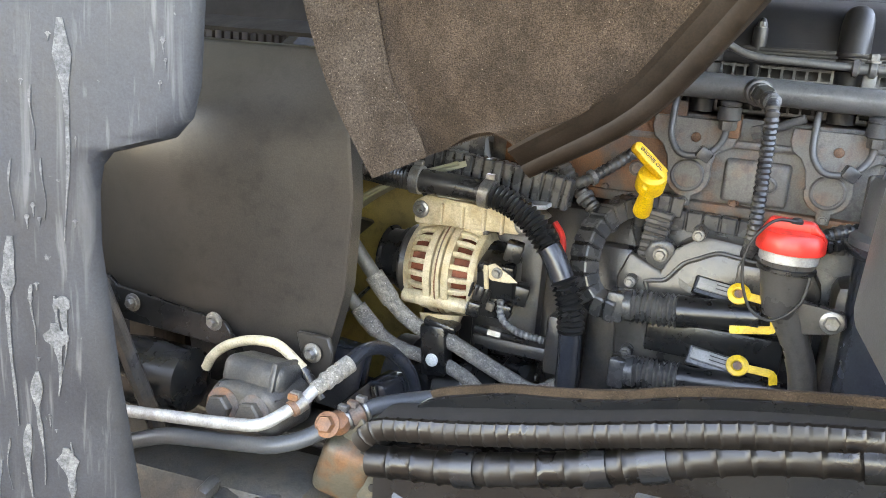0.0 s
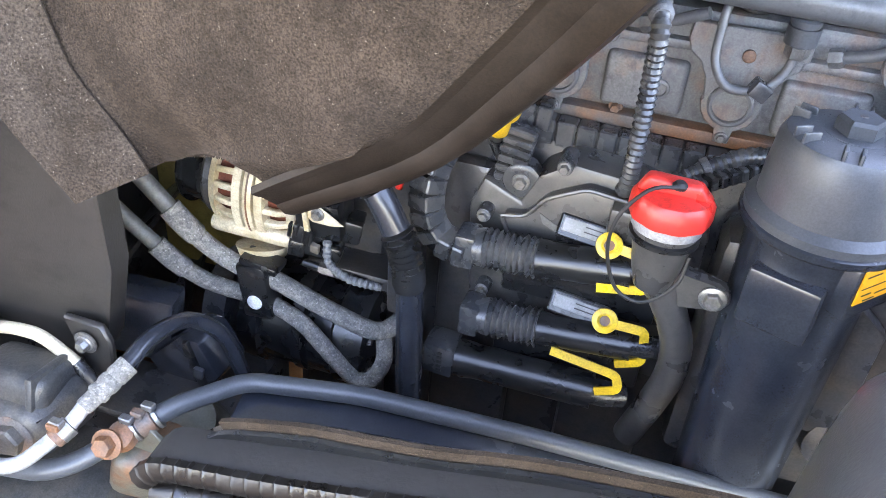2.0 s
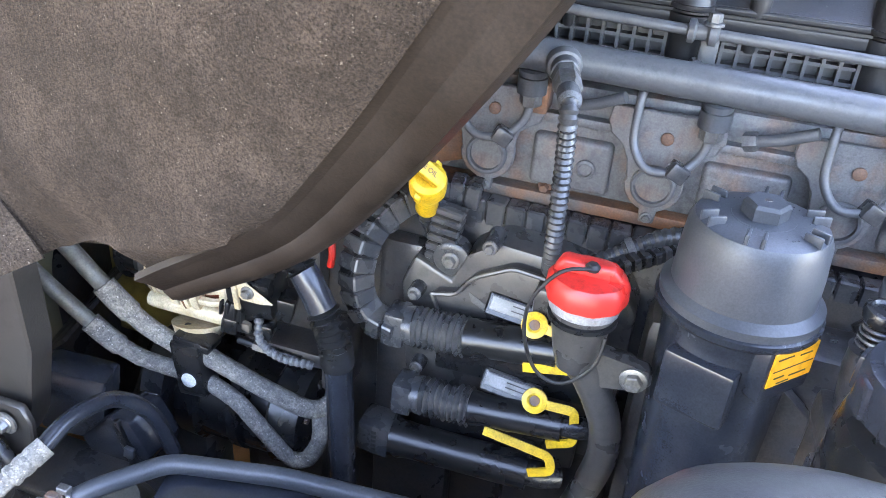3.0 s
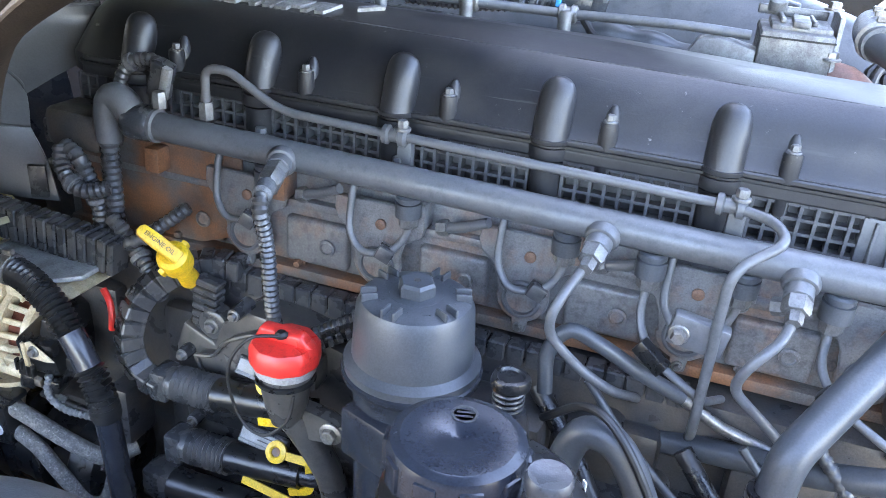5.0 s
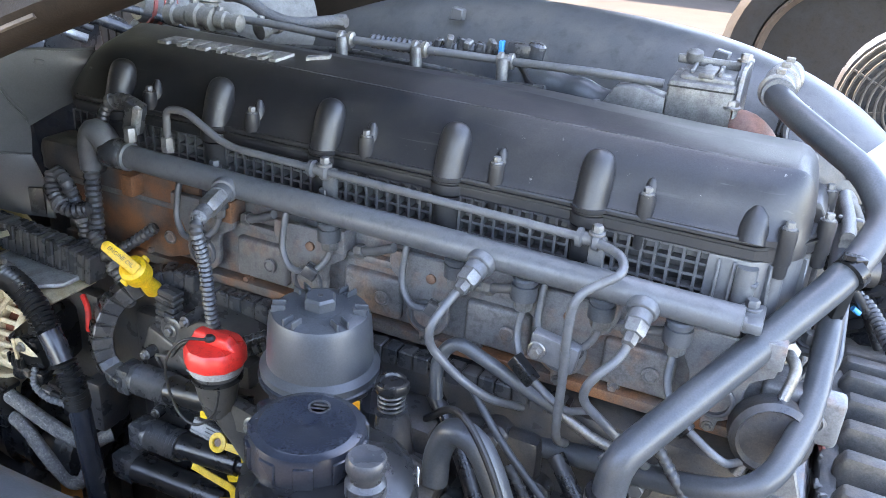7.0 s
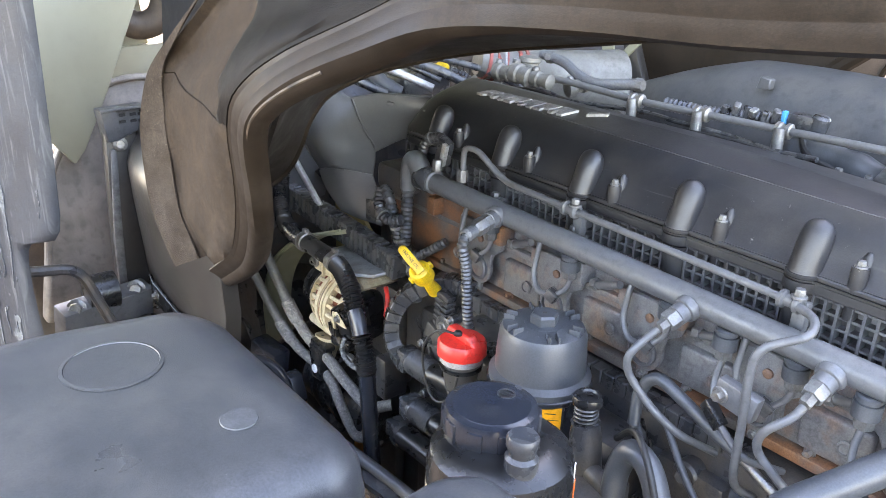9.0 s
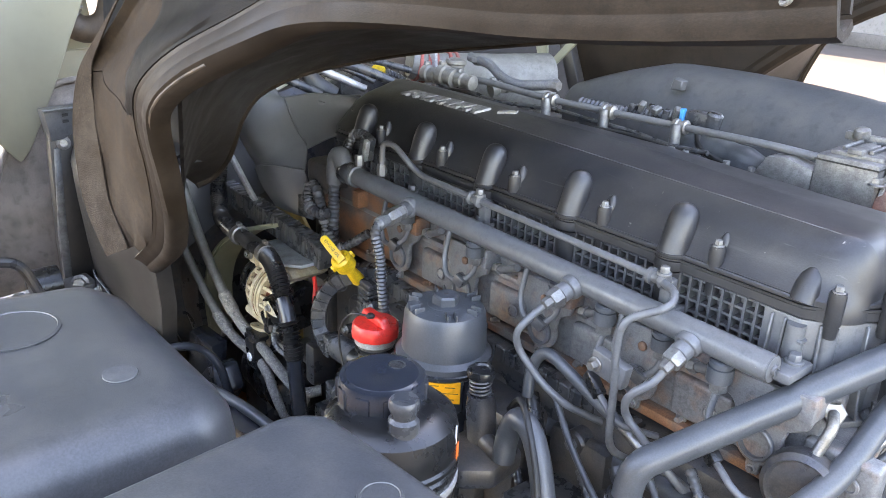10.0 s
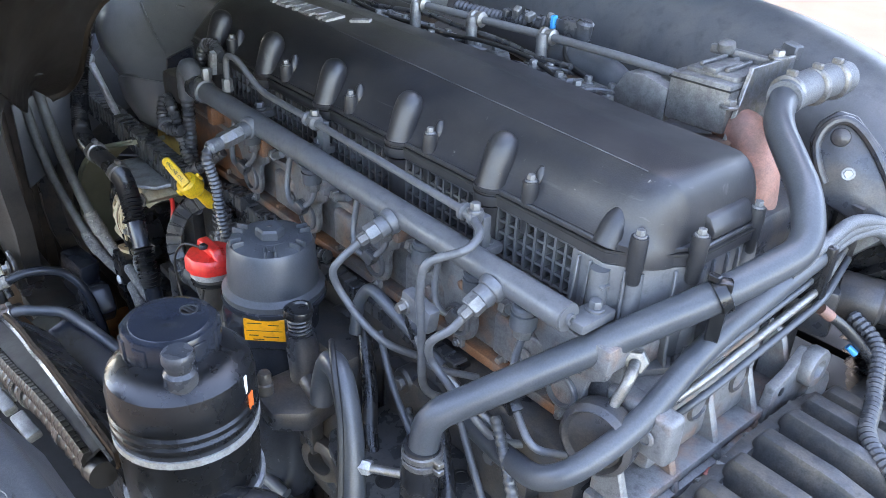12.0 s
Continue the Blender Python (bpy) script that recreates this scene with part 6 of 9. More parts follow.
# ---------------------------------------------------------------- intake duct and what sits on the far side
duct = thing("air_intake_duct", (0.2, 1.78, 1.6), "large dark grey moulded air intake duct with a ribbed bellows", "air duct")
DUCT = [(-0.42, 1.86, 1.575), (-0.25, 1.85, 1.60), (0.0, 1.82, 1.615), (0.25, 1.77, 1.615), (0.42, 1.73, 1.60), (0.55, 1.70, 1.56), (0.64, 1.68, 1.50)]
dp = spline(DUCT, 0.02)
part("duct", tube(B(), dp, 0.125, 40, wave=lambda s: 0.55 + 0.45 * min(1.0, (s + 0.02) / 0.30)), M_SLATE, duct)
part("cuff", tube(B(), spline([(0.61, 1.688, 1.523), (0.645, 1.678, 1.495)], 0.006), 0.1285, 40), M_ALU2, duct, "pale metal band")
bel = spline([(0.645, 1.678, 1.495), (0.70, 1.66, 1.43), (0.75, 1.64, 1.35), (0.78, 1.63, 1.26)], 0.01)
part("bellows", corrugated(B(), bel, 0.13, 0.022, 0.12, 36), M_RUBBER, duct, "black ribbed bellows")
for p in ((0.425, 1.615, 1.715), (-0.06, 1.71, 1.712)):
    part("lug", prism(B(), [(p[0] - 0.014, p[1], p[2] - 0.012), (p[0] + 0.012, p[1], p[2] - 0.012), (p[0] + 0.014, p[1], p[2] + 0.008), (p[0] - 0.008, p[1], p[2] + 0.012)], (0.1, 1, 0), 0.018, 0.002, 1), M_SLATE, duct)
act = thing("valve_actuator", (0.43, 1.45, 1.66), "grey die cast actuator box on a bracket", "actuator")
part("box", box(B(), (0.43, 1.445, 1.685), (0.084, 0.095, 0.062), Euler((0, 0, 0.05)).to_matrix(), 0.004), M_DIE, act)
part("lid", box(B(), (0.434, 1.452, 1.717), (0.07, 0.075, 0.010), Euler((0, 0, 0.05)).to_matrix(), 0.003), M_DIE, act)
part("lid_rib", box(B(), (0.434, 1.44, 1.724), (0.02, 0.06, 0.008), None, 0.002), M_DIE, act)
part("flange", prism(B(), [(0.30, 1.398, 1.66), (0.32, 1.398, 1.695), (0.345, 1.398, 1.70), (0.39, 1.398, 1.69), (0.39, 1.398, 1.645), (0.31, 1.398, 1.648)], (0, 1, 0), 0.035, 0.003), M_DIE, act)
part("back_bar", box(B(), (0.425, 1.497, 1.727), (0.085, 0.010, 0.012), Euler((0, 0.03, 0.1)).to_matrix(), 0.002), M_DIE, act)
part("back_knob", lathe(B(), (0.405, 1.492, 1.728), (0, -0.2, 1), [(0.011, 0), (0.012, 0.004), (0.011, 0.012), (0.006, 0.015), (0, 0.015)], 18), M_DIE, act)
for k in range(3):
    part("lid_fin", box(B(), (0.412 + 0.018 * k, 1.455, 1.7245), (0.006, 0.06, 0.006), Euler((0, 0, 0.05)).to_matrix(), 0.0015, 1), M_DIE, act)
part("gasket_line", box(B(), (0.430, 1.445, 1.7085), (0.0855, 0.0965, 0.0022), Euler((0, 0, 0.05)).to_matrix()), M_INK, act, "dark gasket line")
part("backplate", prism(B(), [(0.475, 1.40, 1.64), (0.475, 1.52, 1.65), (0.475, 1.53, 1.735), (0.475, 1.43, 1.735)], (1, 0, 0), 0.006, 0.001, 1), M_STEEL, act)
for x, y, z in ((0.472, 1.50, 1.735), (0.474, 1.405, 1.69)):
    part("bolt", bolt(B(), (x, y, z), (0, 0, 1), 0.008, 0.008), M_STEEL, act)
ex = thing("exhaust_manifold", (0.3, 1.42, 1.55), "rust-brown cast exhaust manifold behind the cover", "manifold")
part("tube", tube(B(), spline([(-0.40, 1.41, 1.56), (0.0, 1.41, 1.57), (0.35, 1.41, 1.57), (0.50, 1.42, 1.60)], 0.03), 0.055, 20), M_RUST, ex)
part("outlet", tube(B(), spline([(0.46, 1.44, 1.655), (0.495, 1.425, 1.657), (0.520, 1.412, 1.635), (0.533, 1.405, 1.59), (0.537, 1.40, 1.50)], 0.008), 0.026, 20), M_SALMON, ex, "salmon coloured heat scaled outlet")
hsld = thing("heat_shield", (0.58, 1.53, 1.62), "pressed grey heat shield with a raised bead and bolt", "heat shield")
HS = [(0.532, 1.515, 1.640), (0.533, 1.525, 1.664), (0.548, 1.538, 1.681), (0.569, 1.547, 1.678), (0.605, 1.551, 1.648), (0.650, 1.553, 1.600), (0.666, 1.541, 1.552), (0.614, 1.519, 1.556), (0.572, 1.507, 1.572), (0.547, 1.509, 1.608)]
part("plate", prism(B(), HS, (-0.4, 0.9, -0.35), 0.012, 0.004), M_BLOCK, hsld)
part("bead", tube(B(), spline([(0.566, 1.511, 1.595), (0.553, 1.510, 1.615), (0.542, 1.514, 1.640), (0.545, 1.523, 1.662), (0.556, 1.532, 1.672), (0.572, 1.541, 1.668), (0.600, 1.545, 1.645), (0.632, 1.546, 1.605), (0.640, 1.543, 1.585)], 0.006), 0.006, 10), M_BLOCK, hsld)
part("dome", lathe(B(), (0.562, 1.531, 1.651), (0.4, -0.9, 0.35), [(0.012, 0), (0.011, 0.004), (0.006, 0.007), (0, 0.008)], 20), M_BLOCK, hsld)
part("bolt", bolt(B(), (0.585, 1.528, 1.61), (0.4, -0.9, 0.35), 0.006, 0.005), M_STEEL, hsld)
part("stay", box(B(), (0.60, 1.54, 1.53), (0.03, 0.02, 0.10), Euler((0.2, 0.1, 0)).to_matrix(), 0.004), M_BLOCK, hsld)
far = thing("far_side_pipe", (0.1, 1.44, 1.70), "thin grey pipe with clamps along the far side of the cover", "pipe")
FARP = [(-0.42, 1.368, 1.706), (-0.25, 1.375, 1.713), (-0.095, 1.384, 1.705), (0.149, 1.429, 1.700), (0.309, 1.418, 1.706), (0.38, 1.425, 1.703)]
part("pipe", tube(B(), bent(FARP, 0.03), 0.0062, 14), M_GREY, far)
for p in ((-0.095, 1.384, 1.705), (0.149, 1.429, 1.700), (0.02, 1.405, 1.7025)):
    part("clamp", lathe(B(), V(p) - V(0.012, 0, 0), (1, 0.05, 0), [(0.008, 0), (0.012, 0.002), (0.012, 0.008), (0.009, 0.010), (0.009, 0.016), (0.012, 0.018), (0.012, 0.024), (0.008, 0.026)], 16), M_STEEL, far)
    part("post", lathe(B(), V(p) - V(0, 0.01, 0.04), (0, 0, 1), [(0.009, 0), (0.009, 0.04), (0.007, 0.045), (0, 0.045)], 14), M_DIE, far)
elc = thing("injector_harness", (0.05, 1.47, 1.68), "corrugated harness with plugs and a blue clip", "harness")
part("conduit", corrugated(B(), spline([(-0.10, 1.47, 1.69), (0.0, 1.48, 1.69), (0.10, 1.485, 1.70), (0.16, 1.49, 1.70)]), 0.012, 0.009, 0.2), M_RIB, elc)
part("plug", box(B(), (0.155, 1.475, 1.708), (0.045, 0.026, 0.024), None, 0.004), M_RIB, elc)
part("plug", lathe(B(), (0.175, 1.475, 1.69), (0.2, 0, 1), [(0.014, 0), (0.014, 0.03), (0.010, 0.034), (0, 0.034)], 16), M_RIB, elc)
for q in range(7):
    part("small_plug", box(B(), (0.02 + 0.017 * q, 1.472 + 0.004 * (q % 3), 1.703 + 0.004 * (q % 2)), (0.011, 0.016, 0.014 + 0.004 * (q % 3)), Euler((0.3 * (q % 2), 0.2, 0.4 * (q % 3))).to_matrix(), 0.002, 1), (M_RIB, M_DIE)[q % 2], elc)
part("clip", box(B(), (0.129, 1.463, 1.712), (0.007, 0.010, 0.02), None, 0.001, 1), M_BLUE, elc, "bright blue clip")
part("conduit", tube(B(), spline([(0.16, 1.47, 1.70), (0.175, 1.445, 1.685), (0.20, 1.43, 1.67), (0.27, 1.425, 1.655), (0.31, 1.42, 1.66)], 0.008), 0.006, 10), M_INK, elc)
part("wrapped_pipe", tube(B(), spline([(0.14, 1.46, 1.66), (0.20, 1.45, 1.672), (0.26, 1.44, 1.668), (0.31, 1.43, 1.66)], 0.01), 0.022, 16, wave=lambda s: 1 + 0.08 * math.sin(s * 110)), M_TUBE, elc, "crinkled dark wrapped pipe")
rnd = random.Random(5)
for k in range(13):
    x = -0.35 + 0.052 * k
    t = thing("far_side_valve", (x, 1.37, 1.65), "small grey hexagon fitting on the far side of the head", "fitting", "far side fittings")
    y, z = 1.352 + rnd.uniform(0, 0.03), 1.664 + rnd.uniform(-0.006, 0.008)
    part("body", lathe(B(), (x, y, z - 0.03), (0.1 * rnd.uniform(-1, 1), 0.1, 1), [(0.011, 0), (0.011, 0.012), (0.008, 0.014), (0.008, 0.024), (0.0095, 0.025), (0.0095, 0.030), (0, 0.031)], 16), M_DIE if k % 3 else M_GREY, t)
    part("nut", hexa(B(), (x, y, z), (0, 0, 1), 0.0065, 0.007), M_DIE, t)
    part("arm", tube(B(), bent([(x, y, z - 0.008), (x + 0.02, y + 0.02, z - 0.004), (x + 0.035, y + 0.05, z - 0.012), (x + 0.03, y + 0.10, z - 0.03)], 0.012), 0.0045, 10), M_GREY if k % 2 else M_RIB, t)
for k in range(6):
    x = -0.30 + 0.115 * k
    t = thing("far_side_bridge", (x, 1.40, 1.64), "grey cast bridge with two studs beside the manifold", "bridge", "far side bridges")
    part("casting", prism(B(), [(x - 0.035, 1.385, 1.645), (x + 0.035, 1.385, 1.645), (x + 0.03, 1.43, 1.645), (x - 0.03, 1.43, 1.645)], (0, 0, 1), 0.016, 0.005), M_DIE if k % 2 else M_HEAD, t)
    for q in (-0.02, 0.022):
        part("stud", bolt(B(), (x + q, 1.405, 1.661), (0, 0, 1), 0.006, 0.009), M_DIE, t)
for k, (y, z, r) in enumerate(((1.385, 1.672, 0.0035), (1.415, 1.676, 0.0045))):
    t = thing("far_side_cable", (0.0, y, z), "dark cable running along the far side of the head", "cable", "far side cables")
    part("cable", tube(B(), spline([(-0.42 + 0.08 * q, y + 0.010 * math.sin(2.1 * q + k), z + 0.006 * math.sin(1.3 * q + 2 * k)) for q in range(9)], 0.01), r, 10), M_RIB if k else M_INK, t)
bh = thing("braided_pipe", (-0.2, 1.43, 1.7), "grey braided steel hose in an S bend at the front", "hose")
part("hose", tube(B(), spline([(-0.40, 1.46, 1.735), (-0.33, 1.45, 1.73), (-0.27, 1.43, 1.715), (-0.21, 1.42, 1.71), (-0.14, 1.44, 1.72)], 0.008), 0.010, 14), M_BRAID, bh)
for p in ((-0.38, 1.455, 1.733), (-0.145, 1.44, 1.719)):
    part("union", hexa(B(), p, (1, 0.1, 0), 0.012, 0.016), M_DIE, bh)
wb = thing("white_bracket", (-0.47, 1.40, 1.70), "upright pale steel bracket plate at the engine's front", "bracket")
part("plate", prism(B(), [(-0.56, 1.40, 1.66), (-0.46, 1.40, 1.66), (-0.44, 1.40, 1.70), (-0.445, 1.40, 1.755), (-0.485, 1.40, 1.755), (-0.50, 1.40, 1.71)], (0, 1, 0), 0.006, 0.001, 1), M_ALU2, wb)

# ---------------------------------------------------------------- charge air duct at the front
cad = thing("charge_air_duct", (-0.48, 1.08, 1.58), "smooth slate grey charge air duct sweeping round the engine's front", "air duct")


BARREL = [[(-0.60, 1.079, 1.698), (-0.57, 1.089, 1.678), (-0.54, 1.084, 1.664)], [(-0.60, 1.047, 1.668), (-0.545, 1.042, 1.668), (-0.50, 1.074, 1.665)], [(-0.59, 1.019, 1.628), (-0.520, 1.015, 1.627), (-0.475, 1.073, 1.636)],
          [(-0.585, 1.014, 1.591), (-0.500, 1.008, 1.592), (-0.455, 1.076, 1.610)], [(-0.57, 1.020, 1.560), (-0.487, 1.018, 1.565), (-0.430, 1.079, 1.586)], [(-0.545, 1.032, 1.524), (-0.465, 1.022, 1.549), (-0.415, 1.065, 1.543)],
          [(-0.51, 1.025, 1.500), (-0.448, 1.032, 1.498), (-0.40, 1.068, 1.505)], [(-0.47, 1.034, 1.464), (-0.42, 1.048, 1.459), (-0.385, 1.066, 1.453)]]
EDGE_UP = [(-0.50, 1.074, 1.665), (-0.46, 1.120, 1.675), (-0.42, 1.157, 1.675), (-0.395, 1.180, 1.678)]
EDGE_LOW = [(-0.43, 1.079, 1.584), (-0.41, 1.106, 1.602), (-0.395, 1.140, 1.617), (-0.385, 1.172, 1.639)]
part("barrel", sheet(B(), loft(BARREL[:6], 26, 17), 0.005), M_DUCT, cad, sharp=60)
part("lower_lobe", sheet(B(), loft(BARREL[5:], 14, 17), 0.005), M_DUCT, cad, sharp=60)
rows = []
for q in range(17):
    u, d = along(EDGE_UP, 3 * q / 16), along(EDGE_LOW, 3 * q / 16)
    rows.append([u.lerp(d, f) + V(-0.010, 0.004, 0) * math.sin(math.pi * f) for f in (0.0, 0.15, 0.35, 0.55, 0.75, 0.9, 1.0)] + [d + V(-0.012, 0.008, -0.004), d + V(-0.04, 0.02, -0.01)])
part("upper_face", sheet(B(), rows, 0.004), M_DUCT, cad, sharp=50)
part("top_rim", tube(B(), [along(EDGE_UP, 3 * q / 24) + V(0, 0, 0.001) for q in range(25)], 0.0032, 8), M_DUCT, cad, "raised moulded rim")
part("lower_rim", tube(B(), [along(EDGE_LOW, 3 * q / 24) for q in range(25)], 0.0024, 8), M_DUCT, cad, "rolled edge")
part("crease", tube(B(), [along([r[2] for r in BARREL], 1 + 3 * q / 20) + V(0.001, -0.001, 0) for q in range(21)], 0.0022, 8), M_DUCT, cad)
part("ridge", tube(B(), [along(BARREL[5], 2 * q / 16) + V(0, -0.001, 0.001) for q in range(17)], 0.0022, 8), M_DUCT, cad, "moulded seam")
part("lug", box(B(), (-0.452, 1.128, 1.658), (0.016, 0.016, 0.016), Euler((0.2, 0.2, 0.8)).to_matrix(), 0.003), M_DUCT, cad)
part("lug", box(B(), (-0.585, 1.018, 1.62), (0.016, 0.012, 0.022), Euler((0.4, 0.2, 0.5)).to_matrix(), 0.003), M_DUCT, cad)
part("flange", box(B(), (-0.345, 1.075, 1.548), (0.085, 0.04, 0.032), None, 0.006), M_RIB, cad)
part("embossed_plate", box(B(), (-0.402, 1.052, 1.480), (0.022, 0.004, 0.042), Euler((0, 0, 0.45)).to_matrix(), 0.002), M_RIB, cad, "dark embossed plate")
fh = thing("front_housing", (-0.43, 1.12, 1.5), "dark front housing of the engine behind the ducts", "housing")
part("body", box(B(), (-0.43, 1.23, 1.28), (0.08, 0.24, 0.40), None, 0.02), M_BLOCK, fh)
part("thermostat", box(B(), (-0.33, 1.07, 1.56), (0.08, 0.06, 0.05), None, 0.012), M_BLOCK, fh)
for p, r in (((-0.64, 1.15, 1.715), 0.008), ((-0.60, 1.22, 1.72), 0.010), ((-0.70, 1.08, 1.70), 0.009), ((-0.56, 1.32, 1.715), 0.007), ((-0.68, 1.20, 1.72), 0.006)):
    t = thing("front_hose", p, "dark hose at the front of the engine", "hose", "front hoses")
    part("hose", tube(B(), spline([V(p) + V(-0.12, -0.05, 0.05), V(p) + V(-0.05, 0.01, 0.0), V(p), V(p) + V(0.08, 0.05, -0.015), V(p) + V(0.13, 0.12, -0.05)], 0.01), r, 14), M_ALU2 if p[0] == -0.64 else M_RIB, t)
    part("clamp", band(B(), V(p), (0.1, 0.04, -0.01), r + 0.0005, 0.009), M_STEEL, t)
st = thing("strut_rod", (-0.62, 0.97, 1.5), "thin grey steel stay rod beside the black hose", "rod")
part("rod", tube(B(), [(-0.60, 1.0, 1.545), (-0.44, 1.0, 1.43)], 0.0065, 10), M_ALU2, st)
part("eye", lathe(B(), (-0.602, 1.0, 1.55), (0.6, -0.6, 0.4), [(0.004, 0), (0.011, 0.0), (0.011, 0.008), (0.004, 0.008), (0.004, 0)], 16), M_ALU2, st)

cw = thing("cross_member", (0.8, 1.95, 1.2), "frame deck behind the gearbox, near-black in place of shade", "frame deck")
# deck and planks take the near-black colour in place of shade
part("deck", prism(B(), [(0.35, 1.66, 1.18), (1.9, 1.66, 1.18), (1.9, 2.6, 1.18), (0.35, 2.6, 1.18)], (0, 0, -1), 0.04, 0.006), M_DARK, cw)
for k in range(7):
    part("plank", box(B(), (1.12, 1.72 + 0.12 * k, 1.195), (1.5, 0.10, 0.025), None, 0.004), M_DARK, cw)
part("leg", box(B(), (1.2, 2.1, 0.58), (0.2, 0.2, 1.16), None, 0.01), M_BLOCK, cw)
vr = thing("solenoid_valve", (0.64, 1.51, 1.45), "dark solenoid valve with a red and a blue lead", "valve")
part("body", lathe(B(), (0.62, 1.52, 1.455), (0.6, 0.2, 0), [(0.03, 0), (0.032, 0.004), (0.032, 0.05), (0.024, 0.055), (0.024, 0.09), (0, 0.09)], 20), M_BLOCK, vr)
part("block", box(B(), (0.60, 1.50, 1.44), (0.06, 0.06, 0.07), Euler((0, 0, 0.3)).to_matrix(), 0.006), M_BLOCK, vr)
part("red_lead", tube(B(), spline([(0.655, 1.40, 1.49), (0.675, 1.42, 1.47), (0.70, 1.45, 1.43), (0.73, 1.48, 1.37)], 0.006), 0.0065, 12), M_RUBBER, vr)
part("red_tip", tube(B(), [(0.650, 1.395, 1.495), (0.660, 1.405, 1.485)], 0.0072, 12), M_SALMON, vr, "pinkish-red cable sleeve")
part("blue_tip", tube(B(), [(0.68, 1.43, 1.443), (0.69, 1.435, 1.435)], 0.004, 10), M_BLUE, vr, "blue cable sleeve")

cn2 = thing("air_funnel", (-0.47, 1.5, 1.70), "pale grey air funnel with red sealing bands behind the engine's front", "funnel")
FA = V(0.10, 0.27, -0.055)
part("funnel", lathe(B(), (-0.500, 1.375, 1.715), FA, [(0.030, 0), (0.034, 0.01), (0.034, 0.07), (0.040, 0.11), (0.055, 0.20), (0.078, 0.32), (0.074, 0.32), (0.05, 0.2)], 36), M_CONE, cn2)
for q, r in ((0.012, 0.0345), (0.030, 0.0345), (0.048, 0.0345), (0.078, 0.0365), (0.094, 0.0385)):
    part("red_band", lathe(B(), V(-0.500, 1.375, 1.715) + FA.normalized() * q, FA, [(r - 0.002, 0), (r + 0.0025, 0.001), (r + 0.0025, 0.007), (r - 0.002, 0.008)], 32), M_SEAL, cn2, "red sealing band")
# cast fittings over the front of the head's far side
for x, y, z, r, ax in ((-0.390, 1.335, 1.712, 0.017, (1, 0.05, 0)), (-0.345, 1.338, 1.716, 0.020, (1, 0.1, -0.1)), (-0.300, 1.345, 1.712, 0.015, (1, 0.1, -0.05)), (-0.350, 1.375, 1.705, 0.022, (0, 0.1, 1)), (-0.265, 1.400, 1.695, 0.016, (0.3, 1, 0.2))):
    t = thing("pipe_fitting", (x, y, z), "pale grey cast pipe fitting with a ribbed collar", "fitting", "front pipe fittings")
    part("body", lathe(B(), (x, y, z), ax, [(r * 0.6, -0.006), (r, -0.004), (r, 0.010), (r * 0.78, 0.013), (r * 0.78, 0.026), (r * 0.95, 0.028), (r * 0.95, 0.036), (r * 0.5, 0.040), (0, 0.040)], 22), M_CONE, t)
    part("nut", hexa(B(), V(x, y, z + r * 0.9), (0.1, 0.1, 1), r * 0.42, 0.008), M_DIE, t)
os_ = thing("olive_stay", (-0.5, 1.85, 1.7), "olive painted curved stays of the cab behind the engine", "stay")
part("strip", sheet(B(), [[(-0.59, 1.86, 1.79), (-0.55, 1.86, 1.79)], [(-0.597, 1.86, 1.74), (-0.555, 1.86, 1.735)], [(-0.585, 1.86, 1.69), (-0.55, 1.86, 1.685)]], 0.006), M_GREEN, os_)
part("strip", prism(B(), [(-0.575, 1.85, 1.645), (-0.545, 1.85, 1.648), (-0.40, 1.85, 1.79), (-0.43, 1.85, 1.79)], (0, 1, 0), 0.008, 0.002), M_GREEN, os_)
wt = thing("black_tank", (-0.66, 1.34, 1.62), "black plastic tank with a yellow cap at the engine's front", "tank")
part("body", box(B(), (-0.665, 1.34, 1.64), (0.09, 0.14, 0.07), Euler((0.1, 0, 0.1)).to_matrix(), 0.012), M_RIB, wt)
part("cap", lathe(B(), (-0.63, 1.385, 1.67), (0.3, -0.2, 1), [(0.015, 0), (0.017, 0.004), (0.017, 0.014), (0.013, 0.018), (0, 0.018)], 20), M_CLIP, wt, "yellow screw cap")
part("neck", corrugated(B(), spline([(-0.62, 1.40, 1.675), (-0.60, 1.43, 1.66), (-0.59, 1.45, 1.63)]), 0.010, 0.007, 0.2), M_RIB, wt)
rd = thing("cream_rail", (-0.62, 1.17, 1.68), "cream painted bar above the charge air duct", "bar")
part("bar", tube(B(), [(-0.62, 1.10, 1.655), (-0.62, 1.225, 1.708)], 0.008, 10), M_PALE, rd)
part("bar", prism(B(), [(-0.63, 1.20, 1.70), (-0.63, 1.30, 1.69), (-0.63, 1.33, 1.71), (-0.63, 1.32, 1.718), (-0.63, 1.22, 1.712)], (1, 0, 0), 0.012, 0.002, 1), M_PALE, rd)
part("sleeve", tube(B(), spline([(-0.63, 1.195, 1.705), (-0.62, 1.21, 1.67), (-0.60, 1.25, 1.64)], 0.008), 0.018, 16), M_GREY, rd, "grey sleeve")
rw = thing("red_wiring", (-0.62, 1.50, 1.70), "red and orange wires behind the pale bracket", "wiring")
for q in range(3):
    part("wire", tube(B(), spline([(-0.63, 1.45 + 0.02 * q, 1.75), (-0.62, 1.46 + 0.02 * q, 1.715), (-0.61, 1.475 + 0.018 * q, 1.69), (-0.61, 1.50 + 0.01 * q, 1.65)], 0.008), 0.0035, 8), M_SALMON if q != 1 else M_RED, rw)
